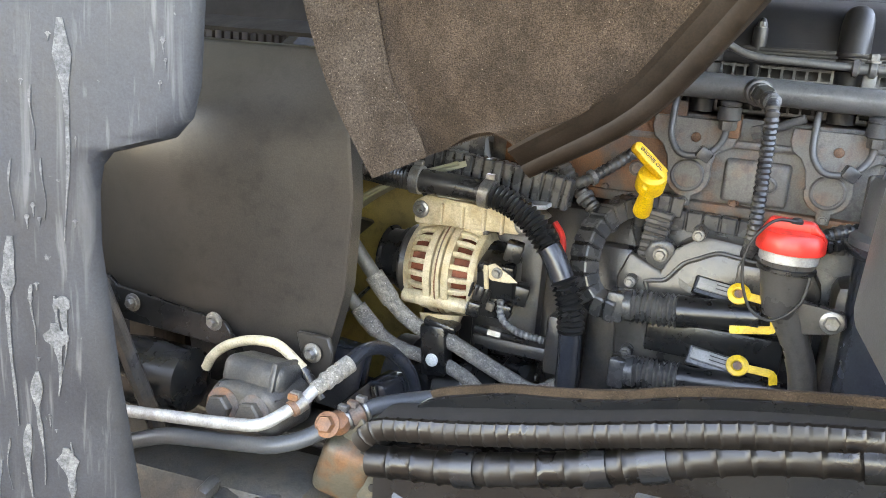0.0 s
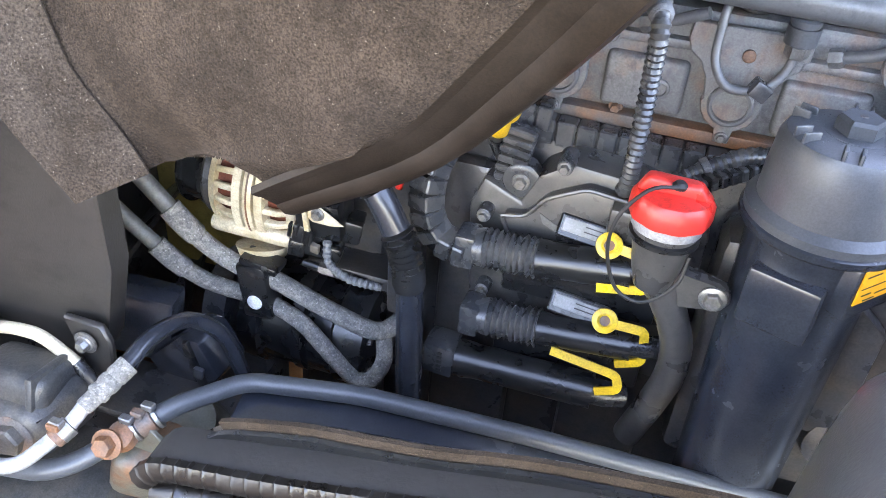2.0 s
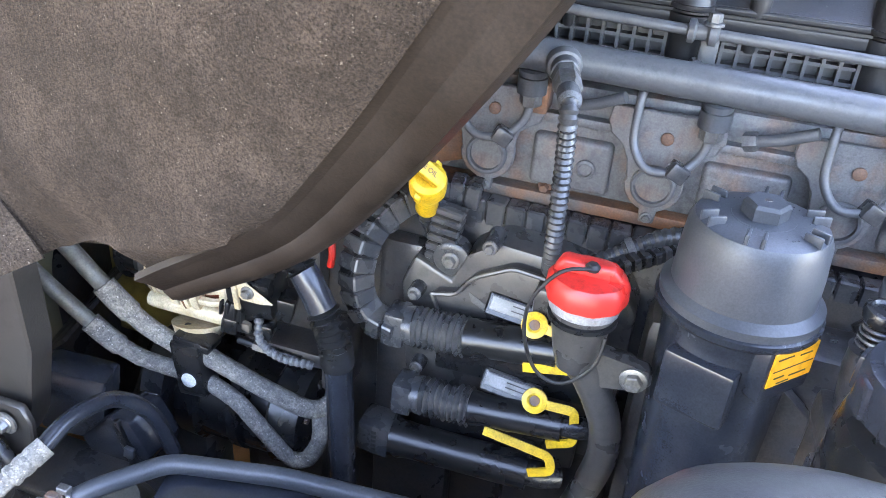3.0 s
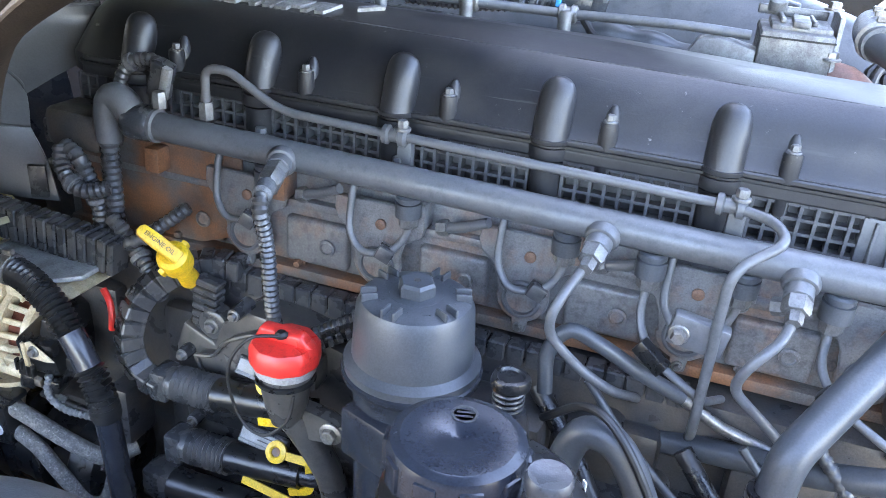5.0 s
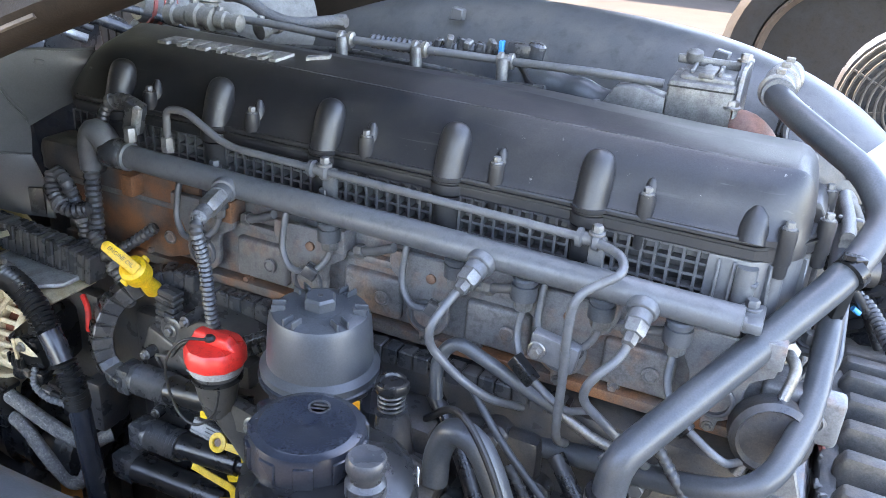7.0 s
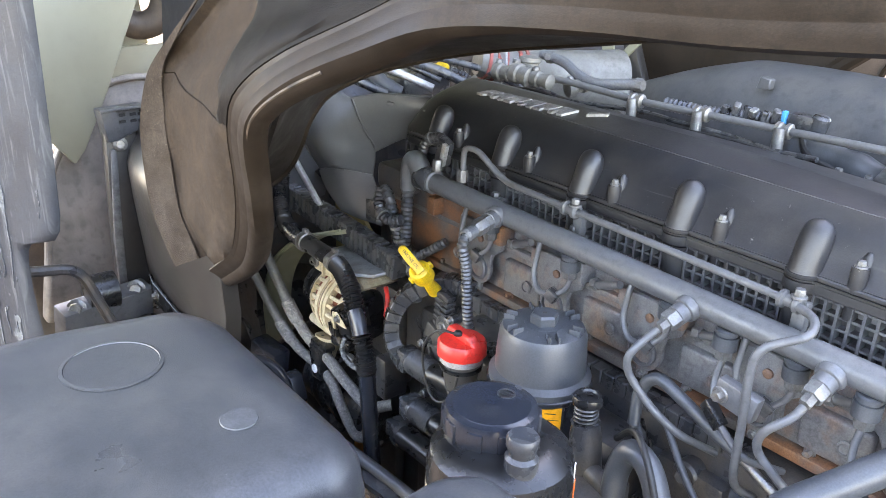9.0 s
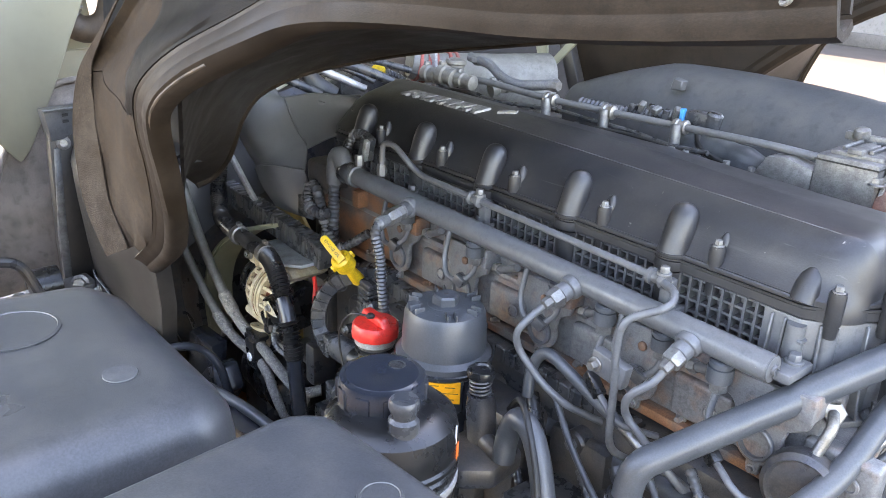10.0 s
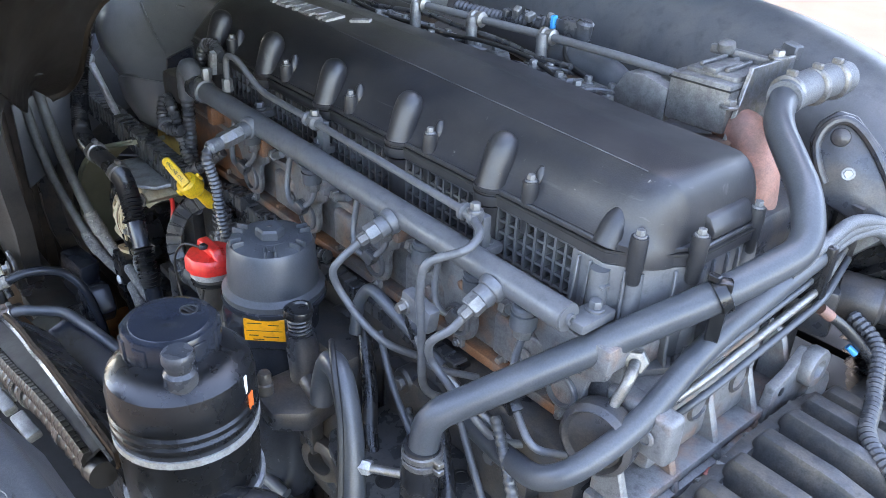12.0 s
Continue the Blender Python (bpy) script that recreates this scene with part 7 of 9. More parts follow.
# lines and leads low beside the block
rnd = random.Random(8)
for k in range(9):
    x, z = 0.20 + 0.05 * k, 1.20 + 0.03 * (k % 4)
    pts = [(x - 0.05, 1.01 + 0.006 * (k % 3), z + 0.14), (x, 0.995, z + 0.09), (x + 0.05 + 0.02 * rnd.random(), 0.985 - 0.01 * (k % 3), z + 0.03), (x + 0.12, 0.98, z - 0.02 + 0.03 * rnd.random()), (x + 0.16, 0.99, z - 0.10)]
    r = (0.0045, 0.007, 0.010)[k % 3]
    t = thing("block_side_line", pts[0], "dark line strapped along the engine block's side", "line", "block side lines")
    part("line", corrugated(B(), spline(pts), r, 0.008, 0.16) if k % 3 == 1 else tube(B(), spline(pts, 0.008), r, 12), (M_TUBE, M_RIB, M_RUBBER)[k % 3], t)
    part("clip", box(B(), pts[2], (0.016, 0.018, 0.012), Euler((0, 0.6, 0.2)).to_matrix(), 0.002), M_STEEL if k % 2 else M_BLACK, t)
for k in range(8):
    x, z = 0.16 + 0.055 * k, (1.36, 1.30, 1.25)[k % 3]
    t = thing("block_plug", (x, 1.03, z), "grey screw plug in the engine block's side", "plug", "block plugs")
    part("collar", lathe(B(), (x, 1.05, z), (0, -1, 0), [(0.018, 0), (0.018, 0.02), (0.015, 0.024), (0, 0.024)], 20), M_BLOCK, t)
    part("hexagon", hexa(B(), (x, 1.027, z), (0, -1, 0), 0.009, 0.008), M_GREY, t)

# ---------------------------------------------------------------- tilted cab: tunnel lining with its seal
RIM = [(-0.213, 0.698, 1.497), (-0.124, 0.690, 1.552), (-0.066, 0.674, 1.616), (-0.012, 0.648, 1.690), (0.035, 0.622, 1.760), (0.075, 0.612, 1.800), (0.14, 0.617, 1.838), (0.22, 0.637, 1.873), (0.29, 0.662, 1.900), (0.40, 0.690, 1.912),
       (0.52, 0.702, 1.917), (0.65, 0.715, 1.930), (0.80, 0.74, 1.955), (1.0, 0.78, 2.0)]
OUTER = [(-0.362, 0.679, 1.478), (-0.405, 0.668, 1.553), (-0.440, 0.673, 1.630), (-0.457, 0.682, 1.690), (-0.425, 0.690, 1.760), (-0.335, 0.695, 1.818), (-0.220, 0.690, 1.875), (-0.100, 0.680, 1.940), (0.05, 0.66, 2.03), (0.22, 0.65, 2.12),
         (0.42, 0.65, 2.20), (0.62, 0.67, 2.25), (0.80, 0.70, 2.28), (1.0, 0.74, 2.32)]
lin = thing("cab_tunnel_lining", (0.1, 0.65, 1.8), "brown felt lined cab tunnel skirt with a ribbed rubber seal edge", "cab lining")
rim = [i / 52 * 11.35 for i in range(53)]
rows_face, rows_seal, rows_lip, rows_hem = [], [], [], []
for k in rim:
    r, o = along(RIM, k), along(OUTER, k)
    tan = (along(RIM, min(k + 0.05, len(RIM) - 1.001)) - along(RIM, max(k - 0.05, 0))).normalized()
    out = (o - r).normalized()
    nrm = tan.cross(out).normalized()
    if nrm.y > 0:
        nrm = -nrm
    side = nrm.cross(tan).normalized()
    if side.dot(out) < 0:
        side = -side
    ridge = 0.8 - 0.65 * min(1.0, max(0.0, (k - 1.2) / 1.5))
    sw = 0.64
    e = r + side * 0.055 * sw + nrm * (0.012 * ridge + 0.004 * (1 - ridge))
    lift = math.exp(-(k / 0.42) ** 2)
    h0 = e + V(0.006, 0.016, 0.0) * math.exp(-(k / 0.7) ** 2)
    fold = float(np.interp(k, (0, 1, 2, 3.5), (0.60, 0.77, 0.79, 0.86)))
    deep = 0.024 * float(np.interp(k, (0, 3.5, 6.0), (1.0, 1.0, 0.3)))
    row = []
    for f in sorted([q / 22 for q in range(1, 22)] + [fold - 0.02, fold + 0.02]):
        h = float(np.interp(f, (0.0, 0.12, fold - 0.03, fold, 1.0), (0.004, 0.006, -deep, -deep, 0.0))) + 0.0025 * math.sin(2.3 * k + 9 * f) * min(1.0, 6 * f, 6 * (1 - f))
        p = h0.lerp(o, f) + nrm * h + V(0, 0, lift * float(np.interp(f, (0.0, 0.12, 0.28, 0.55), (0.004, 0.020, 0.016, 0.0))))
        back = min(1.0, max(0.0, (-0.014 - p.x) / 0.006)) * min(1.0, max(0.0, (p.z - 1.765) / 0.03))
        row.append(p + V(0, 0.014 * back, 0))
    rows_face.append([h0, h0 + side * 0.006 + nrm * 0.004 * ridge] + row + [o])
    rows_hem.append([e.lerp(o, f) + nrm * (0.0085 - deep * (1 - f) / (1 - fold)) for f in np.linspace(float(np.interp(k, (3.2, 5.8), (fold + 0.012, 0.98))), 0.995, 6)])
    SEAL = ((0.006, -0.016), (0.0015, -0.009), (0.0, -0.002), (0.004, 0.0035), (0.010, 0.006), (0.017, 0.0055), (0.021, 0.003), (0.0235, 0.0028), (0.0255, 0.005), (0.044, 0.0085), (0.0475, 0.0075), (0.049, 0.0105))
    rows_seal.append([r + side * a * sw + nrm * (b if b < 0 else b * ridge + 0.003 * (1 - ridge)) for a, b in SEAL] + [e])
    rows_lip.append([r - nrm * 0.015 + side * 0.006, r - nrm * 0.020 + side * 0.020, r - nrm * 0.022 + side * 0.045])


def evenly(pts, n):
    """n points spread evenly along a polyline."""
    far = [0.0]
    for a, b in zip(pts, pts[1:]):
        far.append(far[-1] + (b - a).length)
    return [V(*(float(np.interp(far[-1] * q / (n - 1), far, [p[c] for p in pts])) for c in range(3))) for q in range(n)]


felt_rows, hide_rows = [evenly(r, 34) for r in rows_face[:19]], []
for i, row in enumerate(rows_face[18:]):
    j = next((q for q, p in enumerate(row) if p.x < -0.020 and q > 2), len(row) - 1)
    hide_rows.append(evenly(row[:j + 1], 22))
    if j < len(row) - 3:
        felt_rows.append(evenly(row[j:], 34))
part("felt_face", sheet(B(), felt_rows[:19], 0.006), M_FELT, lin, "worn brown felt", sharp=40)
part("felt_side", sheet(B(), felt_rows[19:], 0.006), M_FELT, lin, "worn brown felt", sharp=40)
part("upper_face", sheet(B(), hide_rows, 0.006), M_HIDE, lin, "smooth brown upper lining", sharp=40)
part("folded_hem", sheet(B(), rows_hem[:29], 0.002), M_HEM, lin, "paler folded hem", sharp=40)
rnd = random.Random(21)
g = B()
EDGE = [felt_rows[0][q] for q in range(34)] + [r[-1] for r in felt_rows[1:19]]
for a, b in zip(EDGE, EDGE[1:]):
    for q in range(9):
        p = a.lerp(b, rnd.random())
        d = V(rnd.uniform(-0.5, 0.2), rnd.uniform(-0.6, 0.2), -1.0).normalized() if a.z < 1.54 and a.x > -0.37 else V(-1.0, rnd.uniform(-0.6, 0.2), rnd.uniform(-0.7, 0.5)).normalized()
        w = rnd.uniform(0.0008, 0.0024)
        tube(g, [p - d * 0.001, p + d * w * 0.6, p + d * w + V(rnd.uniform(-0.001, 0.001), 0, 0)], 0.00028, 3)
tagged(part("frayed_fibres", g, M_HEM, lin, "frayed felt fibres"), kind="stuff")
part("seal", sheet(B(), rows_seal, 0.005), M_SKIN, lin, "brown moulded rubber seal", sharp=50)
part("inner_lip", sheet(B(), rows_lip, 0.004), M_SKIN, lin, "brown inner lip")
part("worn_edge", tube(B(), [along(RIM, 0.3 + 6.2 * q / 60) + V(0, -0.004, -0.001) for q in range(61)], 0.0018, 6), M_WORN, lin, "pale worn edge")
part("worn_edge", tube(B(), [r[0] + V(0, -0.001, 0) for r in rows_face[2:15]], 0.0011, 6), M_WORN, lin, "pale worn edge")
g = B()
for i in range(2, 95):
    k = i / 240 * 11.2
    a, b = along(RIM, k), along(RIM, k + 0.02)
    tan = (b - a).normalized()
    out = (along(OUTER, k) - a).normalized()
    nrm = tan.cross(out).normalized()
    if nrm.y > 0:
        nrm = -nrm
    side = nrm.cross(tan)
    if side.dot(out) < 0:
        side = -side
    sw = 0.64
    box(g, a + side * 0.036 * sw + nrm * (0.0060 if k < 1.5 else 0.0034), (0.0011, 0.012 * sw, 0.0011), Matrix((tan, side, nrm)).transposed())
tagged(part("stitch_ribs", g, M_SKIN, lin, "fine ribs along the seal"), kind="stuff")

strap = thing("tie_strap", (0.677, 0.722, 1.95), "frayed pale cord loop hanging from the lining", "cord")
part("cord", tube(B(), spline([(0.655, 0.720, 1.975), (0.660, 0.716, 1.966), (0.666, 0.712, 1.957), (0.673, 0.708, 1.949), (0.679, 0.705, 1.952), (0.677, 0.707, 1.962), (0.668, 0.711, 1.970)], 0.002), 0.0014, 8), M_DIRTY, strap)

# the far wall of the tilted cab's tunnel, with its rim
tun = thing("cab_tunnel_wall", (-0.1, 2.15, 1.9), "dark brown far wall and rim of the tilted cab's engine tunnel", "cab wall")
INNER = [(-0.55, 2.10, 1.30), (-0.36, 2.10, 1.49), (-0.171, 2.10, 1.655), (-0.015, 2.10, 1.782), (0.112, 2.10, 1.863), (0.229, 2.10, 1.918), (0.301, 2.10, 1.953), (0.60, 2.08, 2.09), (0.95, 2.05, 2.22)]
RIMF = [(-0.30, 2.36, 1.30), (-0.20, 2.36, 1.47), (-0.153, 2.36, 1.611), (-0.125, 2.36, 1.70), (-0.08, 2.36, 1.79), (0.01, 2.36, 1.857), (0.13, 2.36, 1.915), (0.50, 2.36, 2.08), (0.9, 2.36, 2.23)]
rows = []
for i in range(33):
    k = i / 32 * 7.99
    p = along(INNER, k)
    top = V(p.x - 0.55 + 0.05 * k, 2.02, 2.75 - 0.02 * k)
    rows.append([p] + [p.lerp(top, f) + V(0, 0.05 * math.sin(3.1 * f) + 0.012 * math.sin(5 * p.x + 9 * f), 0) for f in (0.08, 0.25, 0.5, 0.75, 1.0)])
part("wall", sheet(B(), rows, 0.006), M_SKIN, tun, sharp=60)
part("rim_bead", tube(B(), [along(INNER, i / 32 * 7.99) for i in range(33)], 0.02, 10), M_SKIN, tun)
part("rim_return", sheet(B(), [[along(INNER, i / 32 * 7.99) + V(0, 0.0, -0.012), along(INNER, i / 32 * 7.99).lerp(along(RIMF, i / 32 * 7.99), 0.5) + V(0, 0, 0.025), along(RIMF, i / 32 * 7.99)] for i in range(33)], 0.006), M_PANEL, tun)
part("outer_bead", tube(B(), [along(RIMF, i / 32 * 7.99) for i in range(33)], 0.016, 10), M_SKIN, tun)
part("pillar", prism(B(), [(-0.69, 2.05, 1.76), (-0.65, 2.05, 1.76), (-0.51, 2.05, 1.45), (-0.56, 2.05, 1.45)], (0, -1, 0), 0.03, 0.005), M_PANEL, tun)

cab = thing("cab_shell", (-0.6, 1.0, 2.6), "olive primed underside and back of the tilted truck cab", "cab")
part("floor", prism(B(), [(-1.35, -0.05, 1.80), (0.0, -0.05, 4.1), (0.0, 2.5, 4.1), (-1.35, 2.5, 1.80)], (-0.86, 0, 0.5), 0.05, 0.01), M_GREEN, cab)
part("far_side", prism(B(), [(-1.35, 2.45, 1.80), (0.0, 2.45, 4.1), (-1.3, 2.45, 4.9), (-2.6, 2.45, 2.7)], (0, 1, 0), 0.06, 0.01), M_GREEN, cab)
part("back_wall", prism(B(), [(0.0, -0.05, 4.1), (0.0, 2.5, 4.1), (-1.3, 2.5, 4.9), (-1.3, -0.05, 4.9)], (0.5, 0, 0.8), 0.05, 0.01), M_GREEN, cab)

# ---------------------------------------------------------------- shields and panels at the front
pan = thing("splash_shield", (-0.6, 0.79, 1.4), "dark moulded splash shield with a bolted lower edge", "splash shield")
rows = []
for i in range(13):
    t = i / 12
    x = -0.86 + t * 0.41
    bulge = 0.03 * math.sin(math.pi * min(1, t * 1.1))
    q = min(1.0, max(0.0, (t - 0.55) / 0.3))
    low = 1.236 - 0.05 * q * q * (3 - 2 * q)
    rnd_c = max(0.0, t - 0.86) / 0.14
    rows.append([(x + 0.002, 0.85, 1.580), (x, 0.818 - bulge * 0.3, 1.591), (x, 0.800 - bulge * 0.3, 1.587), (x - 0.002, 0.789 - bulge * 0.5, 1.552), (x, 0.772 - bulge * 0.8, 1.528), (x + 0.006 * t, 0.764 - bulge, 1.50), (x + 0.012 * t, 0.768 - bulge, 1.43), (x + 0.012 * t - 0.010 * rnd_c, 0.778 - bulge, 1.32),
                 (x + 0.006 * t - 0.030 * rnd_c, 0.782 - 0.6 * bulge, low + 0.035), (x - 0.045 * rnd_c, 0.786 - 0.4 * bulge, low + 0.004 * math.sin(9 * t))])
part("shell", sheet(B(), rows, 0.005), M_PANEL, pan, sharp=60)
part("edge_return", sheet(B(), [[V(p) + V(0, 0.0, 0) for p in rows[-1]], [V(p) + V(-0.004, 0.03, 0.0) for p in rows[-1]]], 0.004), M_PANEL, pan)
# ledge coloured far darker than the shell, as if shaded
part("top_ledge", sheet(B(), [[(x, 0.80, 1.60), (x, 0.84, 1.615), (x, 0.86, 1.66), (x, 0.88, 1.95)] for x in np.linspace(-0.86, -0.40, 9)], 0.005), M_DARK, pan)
part("slot_plate", prism(B(), [(-0.785, 0.768, 1.222), (-0.600, 0.764, 1.222), (-0.585, 0.764, 1.236), (-0.600, 0.764, 1.254), (-0.775, 0.768, 1.266), (-0.795, 0.768, 1.28)], (0, -1, 0), 0.006, 0.001, 1), M_BLACK, pan, "black slotted strip")
for x, z in ((-0.472, 1.243), (-0.615, 1.252), (-0.746, 1.250)):
    part("washer", lathe(B(), (x, 0.759, z), (0, -1, 0), [(0.012, 0), (0.012, 0.002), (0.008, 0.003), (0, 0.003)], 20), M_STEEL, pan, "pale metal washer")
    part("bolt", bolt(B(), (x, 0.757, z), (0, -1, 0), 0.006, 0.007), M_STEEL, pan)
part("tab", prism(B(), [(-0.500, 0.772, 1.262), (-0.455, 0.770, 1.264), (-0.447, 0.770, 1.245), (-0.450, 0.770, 1.215), (-0.462, 0.770, 1.198), (-0.482, 0.772, 1.196)], (0, -1, 0), 0.008, 0.002, 1), M_PANEL, pan)
inn = thing("inner_shield", (-0.4, 0.88, 1.6), "dark brown inner tunnel lining with a scuffed edge and a crack", "shield")
NEAR_K = (0.3, 1.0, 2.0, 3.0, 4.0, 4.8, 5.5, 6.5, 7.5, 8.5, 9.5)
DEEP = [(-0.550, 0.905, 1.507), (-0.545, 0.935, 1.520), (-0.515, 0.950, 1.555), (-0.485, 0.955, 1.600), (-0.470, 0.965, 1.645), (-0.460, 1.000, 1.690), (-0.450, 1.080, 1.722), (-0.42, 1.20, 1.745), (-0.28, 1.24, 1.778), (-0.11, 1.25, 1.808), (0.10, 1.27, 1.845)]
rows = []
for i in range(51):
    k = i / 5
    a = along(RIM, float(np.interp(k, range(11), NEAR_K))) + V(-0.012, 0.030, 0.006)
    if k < 5:
        a = V(-0.45, 0.836, 1.522).lerp(along(RIM, 4.8) + V(-0.012, 0.030, 0.006), k / 5)
    b = along(DEEP, k)
    rows.append([a.lerp(b, f) + V(-0.03, 0.0, 0.022) * math.sin(math.pi * f) for f in (0.0, 0.2, 0.4, 0.6, 0.8, 0.94, 1.0)])
part("shell", sheet(B(), rows, 0.005), M_LINER, inn, sharp=60)
part("scuffed_edge", tube(B(), [r[-1] for r in rows], 0.009, 10), M_SKIN, inn, "scuffed brown edge")

CRACK = [(-0.330, 1.000, 1.795), (-0.345, 1.080, 1.785), (-0.37, 1.13, 1.772), (-0.40, 1.19, 1.755), (-0.415, 1.215, 1.742)]
part("crack", tube(B(), spline(CRACK, 0.01), 0.004, 6), M_INK, inn, "black crack line")
drip = thing("front_mudflap", (-0.55, 0.53, 1.35), "grey plastic panel streaked with dried pale mud", "mud flap")
D_EDGE = [(-0.440, 1.95), (-0.448, 1.75), (-0.452, 1.622), (-0.454, 1.555), (-0.459, 1.530), (-0.470, 1.515), (-0.490, 1.508), (-0.516, 1.499), (-0.524, 1.485), (-0.527, 1.461), (-0.526, 1.413), (-0.519, 1.352), (-0.512, 1.289), (-0.504, 1.229), (-0.498, 1.176), (-0.490, 1.08)]


def flap_y(x, z):
    """The flap's outer face: a plane turned a little towards the engine, slightly dented."""
    return 0.771 + 0.524 * x + 0.0035 * math.sin(11 * x + 4) * math.sin(6.5 * z)


rows = []
for x, z in D_EDGE:
    rows.append([(x - 0.006, flap_y(x, z) + 0.006, z), (x - 0.006, flap_y(x, z) + 0.002, z)] + [(x - 0.006 - q, flap_y(x - 0.006 - q, z), z) for q in (0.003, 0.018, 0.024, 0.05, 0.1, 0.15, 0.2, 0.27, 0.35, 0.5)])
part("panel", sheet(B(), rows, 0.006), M_DRIP, drip, sharp=60)
part("edge_band", sheet(B(), [[(x - 0.011, flap_y(x, z) - 0.002, z), (x - 0.013, flap_y(x, z) - 0.0055, z), (x - 0.027, flap_y(x, z) - 0.0125, z), (x - 0.031, flap_y(x, z) - 0.0118, z)] for x, z in D_EDGE[:4]], 0.0015), M_DRIP, drip, sharp=60)
part("stay", tube(B(), bent([(-0.66, 0.46, 1.40), (-0.66, 0.60, 1.38), (-0.64, 0.70, 1.10)], 0.03), 0.010, 10), M_BLOCK, drip)
rnd = random.Random(11)


def mud(x, z, w, tail):
    """A dried splash with a run below it, an uneven flat crust on the flap."""
    left, right = [], []
    n = 14
    for q in range(n):
        s = q / (n - 1)
        h = w * (1.0 - s) ** 0.7 * min(1.0, 0.35 + 5 * s) * rnd.uniform(0.6, 1.3) if s < 0.3 else w * 0.42 * (1.12 - s) * rnd.uniform(0.6, 1.4)
        zz = z - s * (tail + 2 * w)
        xx = x + 0.0022 * math.sin(5 * s + 60 * x) * min(1.0, tail * 15)
        left.append((xx - h, zz))
        right.append((xx + h, zz))
    return prism(B(), [(a, flap_y(a, b) - 0.0068, b) for a, b in left + right[::-1]], (0.46, -0.88, 0), 0.0012)


for x, z, w, tail in ((-0.543, 1.600, 0.0060, 0.17), (-0.551, 1.345, 0.0085, 0.05), (-0.546, 1.370, 0.0060, 0.03), (-0.545, 1.228, 0.0090, 0.06), (-0.566, 1.300, 0.0050, 0.10), (-0.585, 1.420, 0.0060, 0.16), (-0.600, 1.560, 0.0060, 0.20), (-0.575, 1.250, 0.0045, 0.10), (-0.474, 1.592, 0.0022, 0.01), (-0.472, 1.575, 0.0016, 0.006), (-0.476, 1.557, 0.0020, 0.006)):
    part("mud_splash", mud(x, z, w, tail), M_STREAK, drip, "dried pale mud splash")
for i in range(70):
    x, z = rnd.uniform(-0.66, -0.535), rnd.uniform(1.20, 1.66)
    part("mud_splash", mud(x, z, rnd.choice((0.0008, 0.0012, 0.002)), rnd.choice((0.001, 0.003, 0.008, 0.05))), M_STREAK, drip, "dried pale mud splash")

# ---------------------------------------------------------------- mudguard covers between the camera and the engine
def guard(name, label, outline, top, drop, flare, sh=0.014):
    """A moulded cover: flat top, rounded shoulder and flared skirt."""
    t = thing(name, (outline[0][0], outline[0][1], top), label, "mudguard", "mudguard covers")
    c = sum((V(x, y, 0) for x, y in outline), V(0, 0, 0)) / len(outline)
    path = [V(x, y, 0) for x, y in outline]
    fine = bent(path + [path[0]], 0.03, 5)[:-1]
    rings = []
    g = B()
    for s, dz in ((-0.012, 0.0), (0.0, -0.0005), (sh * 0.38, -sh * 0.10), (sh * 0.71, -sh * 0.32), (sh * 0.92, -sh * 0.65), (sh, -sh * 1.1), (sh + flare * 0.5, -sh - drop * 0.5), (sh + flare, -sh - drop)):
        rings.append([g.verts.new(p + (p - c).normalized() * s + V(0, 0, top + dz)) for p in fine])
    ring_faces(g, rings, True, True)
    part("shell", g, M_MUD, t, sharp=50)
    return t


c1 = guard("mudguard_cover", "dusty black plastic mudguard cover with round dimples", [(0.083, 0.10), (0.083, 0.40), (0.096, 0.503), (0.125, 0.516), (0.325, 0.522), (0.345, 0.50), (0.36, 0.10)], 1.632, 0.09, 0.004, 0.042)
part("dimple", lathe(B(), (0.160, 0.434, 1.6325), (0, 0, 1), [(0.040, 0), (0.040, 0.0006), (0.037, 0.0012), (0.0365, 0.0002), (0, 0.0002)], 40), M_MUD, c1)
part("disc", lathe(B(), (0.289, 0.484, 1.6325), (0, 0, 1), [(0.014, 0), (0.0135, 0.001), (0, 0.0012)], 28), mat("pale_disc", (0.06, 0.061, 0.062), 0.6, bump=0.1), c1, "paler round disc")
c2 = guard("mudguard_cover", "dusty black plastic mudguard cover with a pointed inner corner", [(0.470, 0.30), (0.446, 0.545), (0.458, 0.566), (0.588, 0.578), (0.604, 0.566), (0.555, 0.46), (0.508, 0.34), (0.488, 0.30)], 1.650, 0.05, 0.022, 0.016)
part("disc", lathe(B(), (0.556, 0.552, 1.6505), (0, 0, 1), [(0.015, 0), (0.0148, 0.0008), (0.0125, 0.0009), (0.012, 0.0002), (0, 0.0002)], 28), M_MUD, c2)
part("lip", sheet(B(), [[V(x, y, 1.585), V(x + 0.012, y - 0.006, 1.583), V(x + 0.014, y - 0.007, 1.578)] for x, y in ((0.505, 0.29), (0.530, 0.335), (0.577, 0.455), (0.622, 0.555))], 0.003), M_MUD, c2)
c3 = guard("mudguard_cover", "dusty black plastic rear mudguard section", [(0.54, 0.05), (0.578, 0.32), (0.612, 0.43), (0.648, 0.535), (0.672, 0.574), (0.715, 0.614), (0.752, 0.638), (0.780, 0.638), (0.83, 0.59), (0.90, 0.30), (0.90, 0.05)], 1.632, 0.07, 0.006)
